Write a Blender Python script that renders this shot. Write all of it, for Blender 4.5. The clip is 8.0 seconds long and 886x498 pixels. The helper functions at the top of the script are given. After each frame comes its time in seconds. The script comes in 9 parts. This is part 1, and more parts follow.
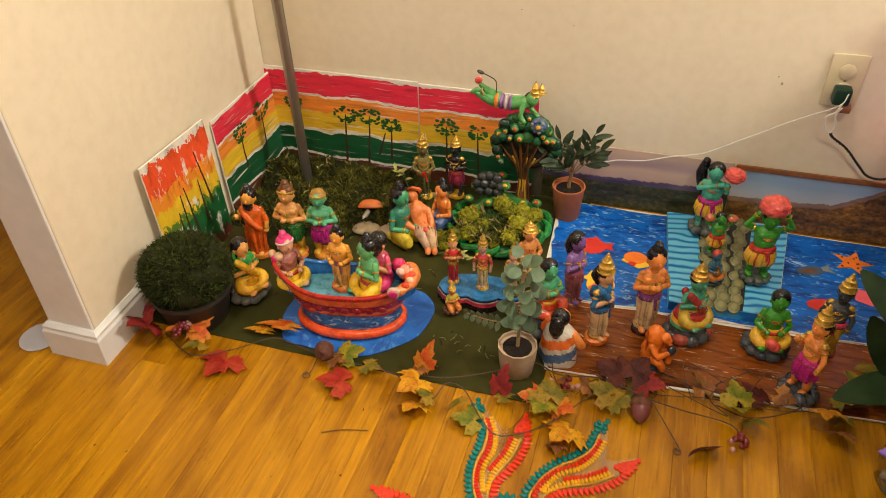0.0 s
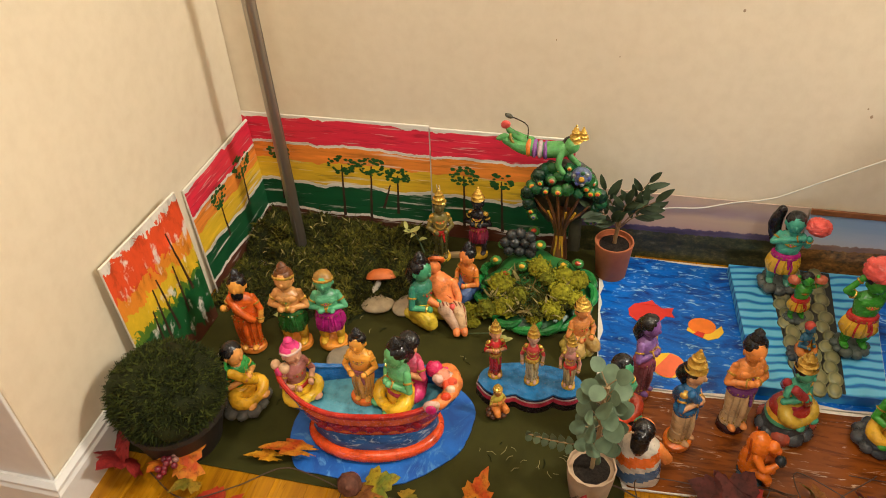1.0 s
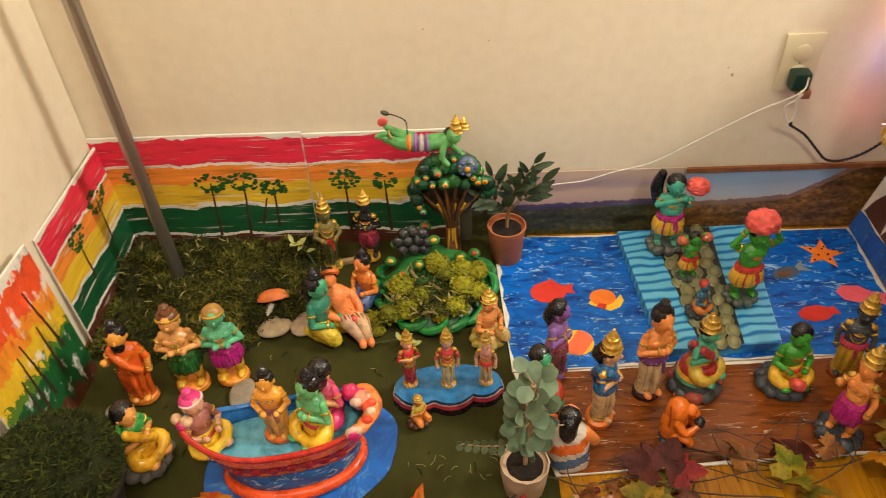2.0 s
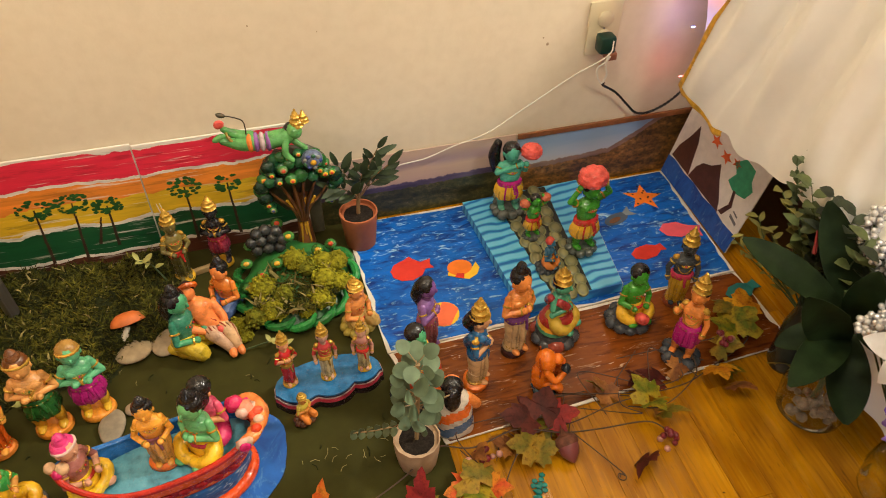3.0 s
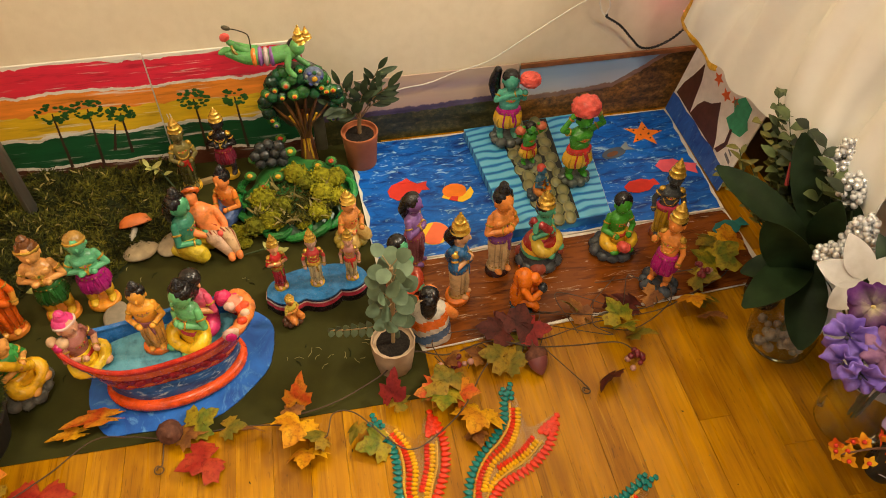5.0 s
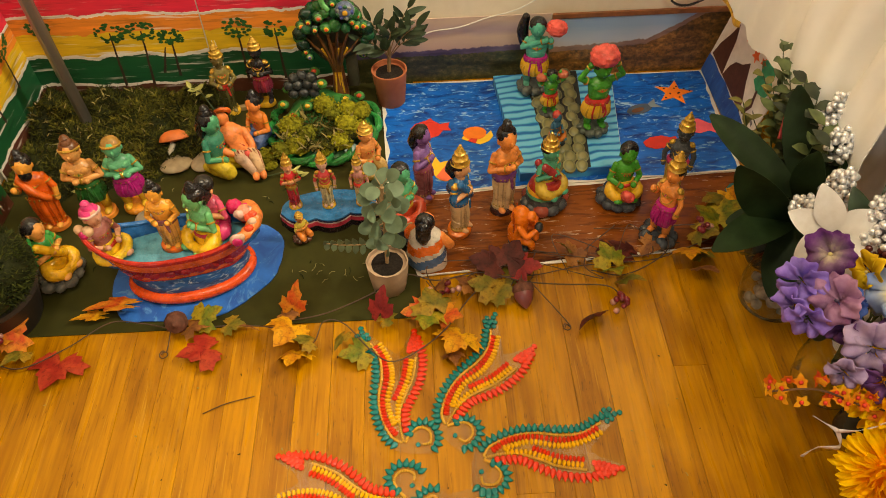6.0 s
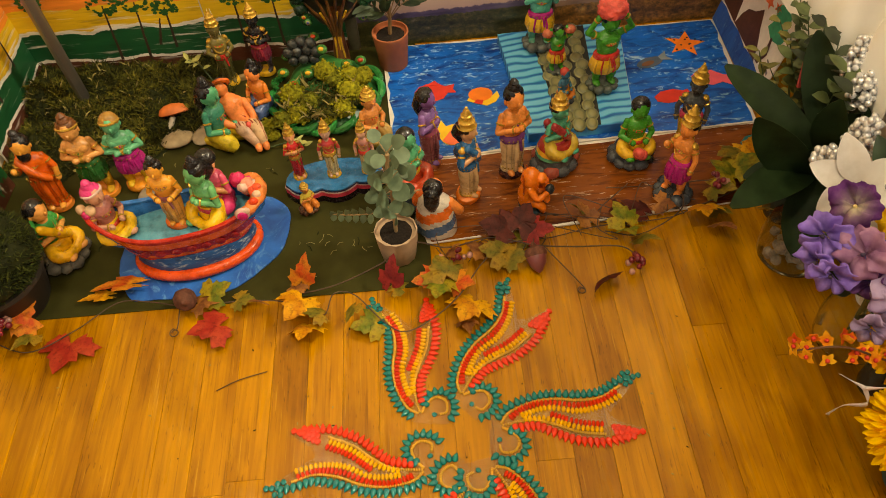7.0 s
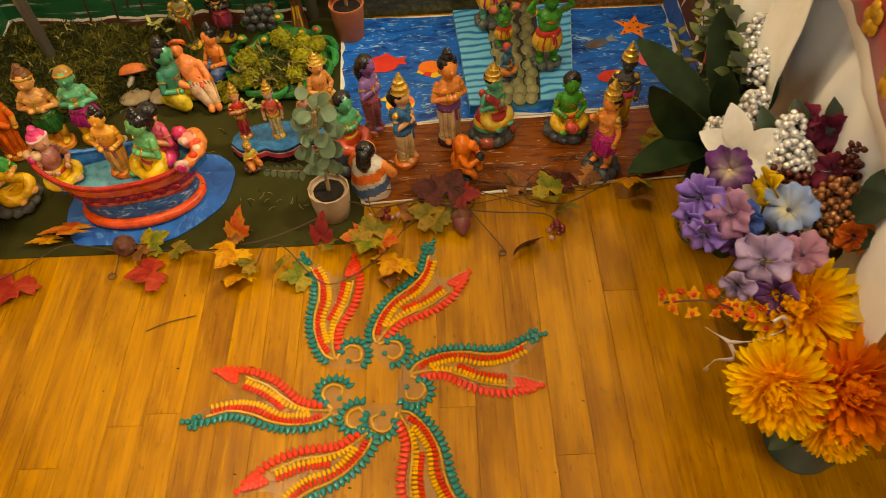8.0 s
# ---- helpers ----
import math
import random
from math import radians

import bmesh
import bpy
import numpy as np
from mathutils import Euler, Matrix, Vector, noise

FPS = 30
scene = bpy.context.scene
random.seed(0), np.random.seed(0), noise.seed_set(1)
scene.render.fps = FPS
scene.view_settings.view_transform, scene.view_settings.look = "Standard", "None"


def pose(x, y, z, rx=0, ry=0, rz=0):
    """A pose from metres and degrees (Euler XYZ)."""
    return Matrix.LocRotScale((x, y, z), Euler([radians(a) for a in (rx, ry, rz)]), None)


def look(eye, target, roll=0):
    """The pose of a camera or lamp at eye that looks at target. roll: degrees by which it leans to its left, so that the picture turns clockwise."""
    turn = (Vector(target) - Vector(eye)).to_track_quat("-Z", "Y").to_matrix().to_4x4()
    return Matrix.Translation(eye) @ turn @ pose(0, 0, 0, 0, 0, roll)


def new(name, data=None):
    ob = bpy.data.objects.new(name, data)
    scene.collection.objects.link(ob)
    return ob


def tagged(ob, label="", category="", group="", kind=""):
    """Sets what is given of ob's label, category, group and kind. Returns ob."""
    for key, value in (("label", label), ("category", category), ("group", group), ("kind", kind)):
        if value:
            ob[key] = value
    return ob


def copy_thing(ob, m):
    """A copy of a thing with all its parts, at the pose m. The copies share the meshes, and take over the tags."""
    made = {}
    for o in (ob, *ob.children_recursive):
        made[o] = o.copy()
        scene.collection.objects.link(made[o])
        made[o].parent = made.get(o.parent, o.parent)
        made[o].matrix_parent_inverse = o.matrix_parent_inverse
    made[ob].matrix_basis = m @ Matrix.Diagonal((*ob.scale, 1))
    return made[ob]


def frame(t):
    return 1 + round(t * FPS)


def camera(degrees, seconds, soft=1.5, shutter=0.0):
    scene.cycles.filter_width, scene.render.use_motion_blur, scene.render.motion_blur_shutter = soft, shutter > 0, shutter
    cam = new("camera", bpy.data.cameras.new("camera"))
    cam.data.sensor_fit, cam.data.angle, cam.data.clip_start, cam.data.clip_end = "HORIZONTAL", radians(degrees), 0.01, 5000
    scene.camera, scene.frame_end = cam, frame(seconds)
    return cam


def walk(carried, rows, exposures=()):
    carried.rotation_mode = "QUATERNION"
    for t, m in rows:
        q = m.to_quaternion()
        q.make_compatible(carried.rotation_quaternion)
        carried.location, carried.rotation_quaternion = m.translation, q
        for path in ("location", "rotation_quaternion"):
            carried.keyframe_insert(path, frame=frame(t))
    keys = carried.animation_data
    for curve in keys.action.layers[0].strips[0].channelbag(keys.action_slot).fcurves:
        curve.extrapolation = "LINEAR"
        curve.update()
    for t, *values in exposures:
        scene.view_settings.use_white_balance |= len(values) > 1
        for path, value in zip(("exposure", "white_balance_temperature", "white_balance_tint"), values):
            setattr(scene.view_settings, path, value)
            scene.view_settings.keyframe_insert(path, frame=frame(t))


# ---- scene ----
cam = camera(61.9, 8.0, 0.6, 0.2)
PATH = [
    (0, (1.011, -1.603, 1.068), (0.519, -0.1, -0.156), -1.7),
    (0.5, (0.883, -1.462, 1.066), (0.454, 0.05, -0.171), -2.7),
    (1, (0.798, -1.318, 1.037), (0.401, 0.193, -0.211), -2.8),
    (1.5, (0.767, -1.251, 1.034), (0.475, 0.251, -0.254), -3.6),
    (2, (0.75, -1.248, 1.044), (0.693, 0.26, -0.268), -3.1),
    (2.2, (0.751, -1.256, 1.044), (0.784, 0.255, -0.266), -3.0),
    (3.3, (0.687, -1.248, 1.087), (1.135, 0.112, -0.31), 1.1),
    (3.5, (0.681, -1.248, 1.083), (1.142, 0.097, -0.323), 1.3),
    (4, (0.677, -1.263, 1.089), (1.121, 0.063, -0.341), 1.6),
    (5.3, (0.816, -1.377, 1.074), (1.006, -0.047, -0.407), -0.4),
    (5.5, (0.84, -1.399, 1.074), (0.987, -0.074, -0.417), -0.7),
    (6, (0.909, -1.461, 1.068), (0.944, -0.154, -0.446), -1.7),
    (6.5, (0.925, -1.472, 1.07), (0.914, -0.191, -0.466), -3.9),
    (7, (0.91, -1.439, 1.05), (0.911, -0.207, -0.525), -5.0),
    (7.5, (0.931, -1.452, 1.046), (0.931, -0.248, -0.551), -4.6),
    (8, (1.05, -1.528, 1.052), (1.026, -0.307, -0.532), -3.4),
]
walk(cam, [(t, look(eye, target, roll)) for t, eye, target, roll in PATH],
     [(0.0, -0.07, 5950, 6), (1.0, -0.08, 5850, 6), (2.0, 0.06, 5900, 6), (3.5, 0.0, 6350, 8), (6.0, -0.03, 6800, 4), (8.0, -0.15, 7350, 3)])

# ---- world and lights ----
world = bpy.data.worlds.new("room_world")
scene.world = world
world.use_nodes = True
world.node_tree.nodes["Background"].inputs[0].default_value = (1.0, 0.85, 0.68, 1)
world.node_tree.nodes["Background"].inputs[1].default_value = 0.05


def area_lamp(name, at, target, size, watts, colour):
    data = bpy.data.lights.new(name, "AREA")
    data.shape, data.size, data.energy, data.color = "DISK", size, watts, colour
    ob = new(name, data)
    ob.matrix_world = look(at, target)
    return ob


CEILING = 2.44
area_lamp("ceiling_lamp_light", (0.45, -1.05, CEILING - 0.09), (0.45, -1.05, 0), 0.34, 16, (1.0, 0.85, 0.63))
# Added fill light without a fixture, brightens flowers and cloth from the south.
area_lamp("fill_light_southeast", (1.45, -2.0, CEILING - 0.09), (1.45, -2.0, 0), 0.34, 25, (1.0, 0.85, 0.63))
area_lamp("side_lamp_light", (2.35, -0.55, 1.85), (0.0, -0.5, 0.5), 0.30, 44, (1.0, 0.89, 0.72))
floor_light = bpy.data.lights.new("floor_lamp_light", "POINT")
floor_light.energy, floor_light.color, floor_light.shadow_soft_size = 26, (1.0, 0.86, 0.64), 0.035
new("floor_lamp_light", floor_light).location = (0.123, -0.115, 1.775)
window_light = bpy.data.lights.new("window_daylight", "AREA")
window_light.shape, window_light.size, window_light.size_y, window_light.energy, window_light.color = "RECTANGLE", 1.1, 1.3, 28, (0.72, 0.84, 1.0)
new("window_daylight", window_light).matrix_world = look((-0.9, -4.48, 1.45), (-0.6, 0.0, 0.6))

# ---- materials ----
MATS = {}


def nodes_of(m):
    m.use_nodes = True
    nt = m.node_tree
    return nt, nt.nodes, nt.links, nt.nodes["Principled BSDF"]


def noise_node(nt, scale, detail=4.0, stretch=(1, 1, 1), coord="Object", rough=0.55):
    tc = nt.nodes.new("ShaderNodeTexCoord")
    mp = nt.nodes.new("ShaderNodeMapping")
    mp.inputs["Scale"].default_value = stretch
    nt.links.new(tc.outputs[coord], mp.inputs["Vector"])
    nz = nt.nodes.new("ShaderNodeTexNoise")
    nz.inputs["Scale"].default_value, nz.inputs["Detail"].default_value = scale, detail
    nz.inputs["Roughness"].default_value = rough
    nt.links.new(mp.outputs[0], nz.inputs["Vector"])
    return nz


def ramp_node(nt, source, stops, mode="LINEAR"):
    cr = nt.nodes.new("ShaderNodeValToRGB")
    cr.color_ramp.interpolation = mode
    els = cr.color_ramp.elements
    while len(els) < len(stops):
        els.new(0.5)
    for e, (p, c) in zip(els, stops):
        e.position, e.color = p, (*c[:3], 1)
    nt.links.new(source, cr.inputs[0])
    return cr


def mix_node(nt, fac, a, b, mode="MIX"):
    mx = nt.nodes.new("ShaderNodeMix")
    mx.data_type, mx.blend_type = "RGBA", mode
    for sock, v in ((mx.inputs[0], fac), (mx.inputs[6], a), (mx.inputs[7], b)):
        if isinstance(v, (int, float)):
            sock.default_value = v
        elif isinstance(v, tuple):
            sock.default_value = (*v[:3], 1)
        else:
            nt.links.new(v, sock)
    return mx.outputs[2]


def bump_node(nt, bsdf, height, strength, distance=0.002):
    bp = nt.nodes.new("ShaderNodeBump")
    bp.inputs["Strength"].default_value, bp.inputs["Distance"].default_value = strength, distance
    nt.links.new(height, bp.inputs["Height"])
    nt.links.new(bp.outputs[0], bsdf.inputs["Normal"])


def surface(name, base, rough=0.5, metal=0.0, var=0.18, scale=60.0, bump=0.15, bscale=300.0, spread=0.0, stretch=(1, 1, 1), coat=0.0, shine=0.5):
    """A plain material with two scales of colour variation and fine relief."""
    if name in MATS:
        return MATS[name]
    m = bpy.data.materials.new(name)
    nt, nodes, links, b = nodes_of(m)
    n1 = noise_node(nt, scale, 5, stretch)
    n2 = noise_node(nt, scale * 0.17, 2, stretch)
    lo = tuple(c * (1 - var) for c in base)
    hi = tuple(min(1, c * (1 + var)) for c in base)
    c1 = ramp_node(nt, n1.outputs[0], [(0.3, lo), (0.7, hi)]).outputs[0]
    c2 = ramp_node(nt, n2.outputs[0], [(0.35, (1 - var * 0.7,) * 3), (0.65, (1, 1, 1))]).outputs[0]
    col = mix_node(nt, 1.0, c1, c2, "MULTIPLY")
    if spread:
        oi = nodes.new("ShaderNodeObjectInfo")
        cr = ramp_node(nt, oi.outputs["Random"], [(0, (1 - spread,) * 3), (1, (1, 1, 1))]).outputs[0]
        col = mix_node(nt, 1.0, col, cr, "MULTIPLY")
    links.new(col, b.inputs["Base Color"])
    b.inputs["Roughness"].default_value, b.inputs["Metallic"].default_value = rough, metal
    b.inputs["Coat Weight"].default_value = coat
    b.inputs["Specular IOR Level"].default_value = shine if rough < 0.72 else shine * 0.4
    if bump:
        n3 = noise_node(nt, bscale, 3)
        bump_node(nt, b, n3.outputs[0], bump, 0.001)
    MATS[name] = m
    return m


def paint(r, g, b, gold=False):
    """Glossy brush paint on clay, one material a colour, with darker washes and lighter dabs."""
    key = f"paint_{int(r*100)}_{int(g*100)}_{int(b*100)}" + ("_gilt" if gold else "")
    if key in MATS:
        return MATS[key]
    m = bpy.data.materials.new(key)
    nt, nodes, links, bs = nodes_of(m)
    low = min(r, g, b)
    base = tuple(max(0.002, c - 0.25 * low) for c in (r, g, b))
    n1 = noise_node(nt, 55, 4)
    n2 = noise_node(nt, 210, 5, rough=0.65)
    n3 = noise_node(nt, 120, 3, (1, 1, 2.2))
    wash = tuple(c * 0.58 for c in base)
    lift = tuple(min(1.0, c * 1.15 + 0.015) for c in base)
    c1 = ramp_node(nt, n1.outputs[0], [(0.30, wash), (0.50, base), (0.72, lift)]).outputs[0]
    c2 = ramp_node(nt, n2.outputs[0], [(0.28, (0.30, 0.22, 0.18)), (0.40, (1, 1, 1))]).outputs[0]
    links.new(mix_node(nt, 0.7, c1, c2, "MULTIPLY"), bs.inputs["Base Color"])
    bs.inputs["Metallic"].default_value = 0.55 if gold else 0.0
    rr = ramp_node(nt, n2.outputs[0], [(0.3, (0.34,) * 3), (0.6, (0.15,) * 3)]).outputs[0]
    links.new(rr, bs.inputs["Roughness"])
    bs.inputs["Coat Weight"].default_value = 0.15
    bs.inputs["Coat Roughness"].default_value = 0.08
    bs.inputs["Specular IOR Level"].default_value = 0.42
    bump_node(nt, bs, n3.outputs[0], 0.8, 0.0022)
    MATS[key] = m
    return m


GOLD = ("gold", 0.62, 0.38, 0.07)
SKIN = (0.78, 0.26, 0.07)
TAN = (0.74, 0.33, 0.06)
GREEN = (0.06, 0.28, 0.03)
JADE = (0.10, 0.34, 0.17)
MINT = (0.16, 0.45, 0.24)
BLACK = (0.012, 0.010, 0.010)
ORANGE = (0.74, 0.17, 0.02)
YELLOW = (0.74, 0.42, 0.03)
MAGENTA = (0.45, 0.02, 0.20)
RED = (0.55, 0.04, 0.03)
ROCK = (0.11, 0.12, 0.13)
PINK = (0.74, 0.12, 0.10)
WHITE = (0.75, 0.68, 0.58)
BLUE = (0.03, 0.11, 0.32)
PURPLE = (0.20, 0.10, 0.27)
CREAM = (0.70, 0.50, 0.28)
BROWN = (0.10, 0.03, 0.015)


def wall_material():
    m = bpy.data.materials.new("wall_paint_cream")
    nt, nodes, links, b = nodes_of(m)
    n1 = noise_node(nt, 1.7, 3)
    n2 = noise_node(nt, 38, 6)
    c = ramp_node(nt, n1.outputs[0], [(0.3, (0.70, 0.60, 0.45)), (0.7, (0.76, 0.66, 0.50))]).outputs[0]
    c2 = ramp_node(nt, n2.outputs[0], [(0.25, (0.94, 0.93, 0.91)), (0.6, (1, 1, 1))]).outputs[0]
    links.new(mix_node(nt, 1.0, c, c2, "MULTIPLY"), b.inputs["Base Color"])
    b.inputs["Roughness"].default_value = 0.62
    n3 = noise_node(nt, 220, 4)
    bump_node(nt, b, n3.outputs[0], 0.12, 0.002)
    return m


def plank_material():
    m = bpy.data.materials.new("oak_strip_varnished")
    nt, nodes, links, b = nodes_of(m)
    oi = nodes.new("ShaderNodeObjectInfo")
    geo = nodes.new("ShaderNodeNewGeometry")
    tc = nodes.new("ShaderNodeTexCoord")
    add = nodes.new("ShaderNodeVectorMath")
    add.operation = "ADD"
    rnd = nodes.new("ShaderNodeMath")
    rnd.operation = "ADD"
    links.new(oi.outputs["Random"], rnd.inputs[0])
    links.new(geo.outputs["Random Per Island"], rnd.inputs[1])
    sc = nodes.new("ShaderNodeMath")
    sc.operation = "MULTIPLY"
    sc.inputs[1].default_value = 37.0
    links.new(rnd.outputs[0], sc.inputs[0])
    links.new(tc.outputs["Object"], add.inputs[0])
    links.new(sc.outputs[0], add.inputs[1])
    mp = nodes.new("ShaderNodeMapping")
    mp.inputs["Scale"].default_value = (1, 0.06, 1)
    links.new(add.outputs[0], mp.inputs["Vector"])
    fine = nodes.new("ShaderNodeTexNoise")
    fine.inputs["Scale"].default_value, fine.inputs["Detail"].default_value = 170, 6
    links.new(mp.outputs[0], fine.inputs["Vector"])
    wide = nodes.new("ShaderNodeTexNoise")
    wide.inputs["Scale"].default_value, wide.inputs["Detail"].default_value = 26, 3
    wide.inputs["Distortion"].default_value = 1.2
    links.new(mp.outputs[0], wide.inputs["Vector"])
    fr = nodes.new("ShaderNodeMath")
    fr.operation = "FRACT"
    links.new(rnd.outputs[0], fr.inputs[0])
    tone = ramp_node(nt, fr.outputs[0], [(0.0, (0.40, 0.168, 0.0008)), (0.35, (0.49, 0.218, 0.001)), (0.7, (0.44, 0.190, 0.0008)), (1.0, (0.53, 0.244, 0.0015))]).outputs[0]
    g1 = ramp_node(nt, fine.outputs[0], [(0.35, (0.62, 0.55, 0.45)), (0.6, (1, 1, 1))]).outputs[0]
    g2 = ramp_node(nt, wide.outputs[0], [(0.30, (0.66, 0.58, 0.46)), (0.48, (0.95, 0.93, 0.90)), (0.66, (1.12, 1.14, 1.06))]).outputs[0]
    col = mix_node(nt, 0.45, tone, g1, "MULTIPLY")
    col = mix_node(nt, 0.8, col, g2, "MULTIPLY")
    scuff = noise_node(nt, 6.0, 7, (1.6, 0.7, 1), coord="Object")
    dirt = ramp_node(nt, scuff.outputs[0], [(0.34, (0.58, 0.50, 0.40)), (0.54, (1, 1, 1))]).outputs[0]
    col = mix_node(nt, 0.9, col, dirt, "MULTIPLY")
    mp2 = nodes.new("ShaderNodeMapping")
    mp2.inputs["Scale"].default_value = (1, 0.035, 1)
    links.new(add.outputs[0], mp2.inputs["Vector"])
    scr = nodes.new("ShaderNodeTexNoise")
    scr.inputs["Scale"].default_value, scr.inputs["Detail"].default_value = 260, 7
    links.new(mp2.outputs[0], scr.inputs["Vector"])
    dk = ramp_node(nt, scr.outputs[0], [(0.30, (0.38, 0.30, 0.22)), (0.42, (1, 1, 1))]).outputs[0]
    pale = ramp_node(nt, scr.outputs[0], [(0.62, (0, 0, 0)), (0.74, (0.55, 0.55, 0.55))]).outputs[0]
    col = mix_node(nt, 0.55, col, dk, "MULTIPLY")
    col = mix_node(nt, pale, col, (0.60, 0.33, 0.03))
    mp3 = nodes.new("ShaderNodeMapping")
    mp3.inputs["Scale"].default_value = (1, 0.16, 1)
    links.new(add.outputs[0], mp3.inputs["Vector"])
    tick = nodes.new("ShaderNodeTexNoise")
    tick.inputs["Scale"].default_value, tick.inputs["Detail"].default_value = 330, 2
    links.new(mp3.outputs[0], tick.inputs["Vector"])
    worn = noise_node(nt, 5.0, 4, coord="Object")
    spot = nodes.new("ShaderNodeMath")
    spot.operation = "MULTIPLY_ADD"
    spot.inputs[1].default_value = 0.30
    links.new(worn.outputs[0], spot.inputs[0])
    links.new(tick.outputs[0], spot.inputs[2])
    fleck = ramp_node(nt, spot.outputs[0], [(0.42, (0.22, 0.14, 0.08)), (0.49, (1, 1, 1))]).outputs[0]
    col = mix_node(nt, 0.55, col, fleck, "MULTIPLY")
    links.new(col, b.inputs["Base Color"])
    rr = ramp_node(nt, wide.outputs[0], [(0.3, (0.34,) * 3), (0.7, (0.24,) * 3)]).outputs[0]
    links.new(rr, b.inputs["Roughness"])
    b.inputs["Specular IOR Level"].default_value = 0.30
    bump_node(nt, b, fine.outputs[0], 0.12, 0.0006)
    return m


def banded_paint(name, height, bands, wobble=0.08, streak=0.35, white=(0.76, 0.70, 0.62), dark=(0.9, 0.9, 0.9), mottle=0.7, wob=None, dabs=False):
    """Poster paint in rough horizontal bands on white board; bands are (from this fraction of the height, colour)."""
    m = bpy.data.materials.new(name)
    nt, nodes, links, b = nodes_of(m)
    tc = nodes.new("ShaderNodeTexCoord")
    sep = nodes.new("ShaderNodeSeparateXYZ")
    links.new(tc.outputs["Object"], sep.inputs[0])
    dv = nodes.new("ShaderNodeMath")
    dv.operation = "DIVIDE"
    dv.inputs[1].default_value = height
    links.new(sep.outputs["Z"], dv.inputs[0])
    wob = noise_node(nt, wob or (9 if not dabs else 48), 5, (1, 1, 0.5) if not dabs else (1, 1, 0.6))
    ws = nodes.new("ShaderNodeMath")
    ws.operation = "MULTIPLY_ADD"
    ws.inputs[1].default_value, ws.inputs[2].default_value = wobble * 2, -wobble
    links.new(wob.outputs[0], ws.inputs[0])
    ad = nodes.new("ShaderNodeMath")
    ad.operation = "ADD"
    links.new(dv.outputs[0], ad.inputs[0])
    links.new(ws.outputs[0], ad.inputs[1])
    col = ramp_node(nt, ad.outputs[0], bands, "CONSTANT").outputs[0]
    wob.inputs["Distortion"].default_value = 0.8
    st = noise_node(nt, 22, 5, (0.35, 0.35, 3.2) if not dabs else (1.6, 1.6, 0.7), rough=0.65)
    lo = ramp_node(nt, st.outputs[0], [(0.36, (0.45, 0.45, 0.45)), (0.46, (0.86, 0.86, 0.86)), (0.60, (1.0, 1.0, 1.0)), (0.70, (1.25, 1.25, 1.25))]).outputs[0]
    col = mix_node(nt, mottle, col, lo, "MULTIPLY")
    st2 = noise_node(nt, 30, 4, (0.22, 0.22, 3.6) if not dabs else (1.5, 1.5, 0.8), rough=0.6)
    gap = ramp_node(nt, st2.outputs[0], [(0.63 - 0.08 * streak, (0, 0, 0)), (0.69, (1, 1, 1))]).outputs[0]
    gs = nodes.new("ShaderNodeMath")
    gs.operation = "MULTIPLY"
    gs.inputs[1].default_value = streak * 1.4
    links.new(gap, gs.inputs[0])
    col = mix_node(nt, gs.outputs[0], col, white)
    links.new(col, b.inputs["Base Color"])
    b.inputs["Roughness"].default_value = 0.42
    bump_node(nt, b, st.outputs[0], 0.25, 0.0008)
    return m


def brushed_paint(name, base, light, dark, stretch, scale=14.0, rough=0.38, lightest=0.66):
    """Brush strokes of one colour on board, with lighter streaks."""
    m = bpy.data.materials.new(name)
    nt, nodes, links, b = nodes_of(m)
    n1 = noise_node(nt, scale, 5, stretch, rough=0.6)
    n2 = noise_node(nt, scale * 1.7, 5, stretch, rough=0.65)
    big = noise_node(nt, 4.0, 3)
    n1.inputs["Distortion"].default_value, n2.inputs["Distortion"].default_value = 0.9, 1.4
    c = ramp_node(nt, n1.outputs[0], [(0.32, dark), (0.52, base), (0.75, tuple(min(1, x * 1.25) for x in base))]).outputs[0]
    k = ramp_node(nt, n2.outputs[0], [(lightest - 0.06, (0, 0, 0)), (lightest + 0.05, (1, 1, 1))]).outputs[0]
    c = mix_node(nt, k, c, light)
    c3 = ramp_node(nt, big.outputs[0], [(0.35, (0.78,) * 3), (0.6, (1, 1, 1))]).outputs[0]
    links.new(mix_node(nt, 1.0, c, c3, "MULTIPLY"), b.inputs["Base Color"])
    b.inputs["Roughness"].default_value = rough
    b.inputs["Specular IOR Level"].default_value = 0.35
    bump_node(nt, b, n2.outputs[0], 0.5, 0.0012)
    return m


def thin_cloth(nt, b, colour, share):
    """Lets light through a thin petal or leaf: part of it scatters to the far side."""
    tr = nt.nodes.new("ShaderNodeBsdfTranslucent")
    mx = nt.nodes.new("ShaderNodeMixShader")
    mx.inputs[0].default_value = share
    nt.links.new(colour, tr.inputs["Color"])
    nt.links.new(b.outputs[0], mx.inputs[1])
    nt.links.new(tr.outputs[0], mx.inputs[2])
    nt.links.new(mx.outputs[0], nt.nodes["Material Output"].inputs["Surface"])


def glass_material(name, tint=(0.95, 0.96, 0.94), rough=0.02):
    m = bpy.data.materials.new(name)
    nt, nodes, links, b = nodes_of(m)
    b.inputs["Base Color"].default_value = (*tint, 1)
    b.inputs["Transmission Weight"].default_value = 1.0
    b.inputs["Roughness"].default_value, b.inputs["IOR"].default_value = rough, 1.45
    return m


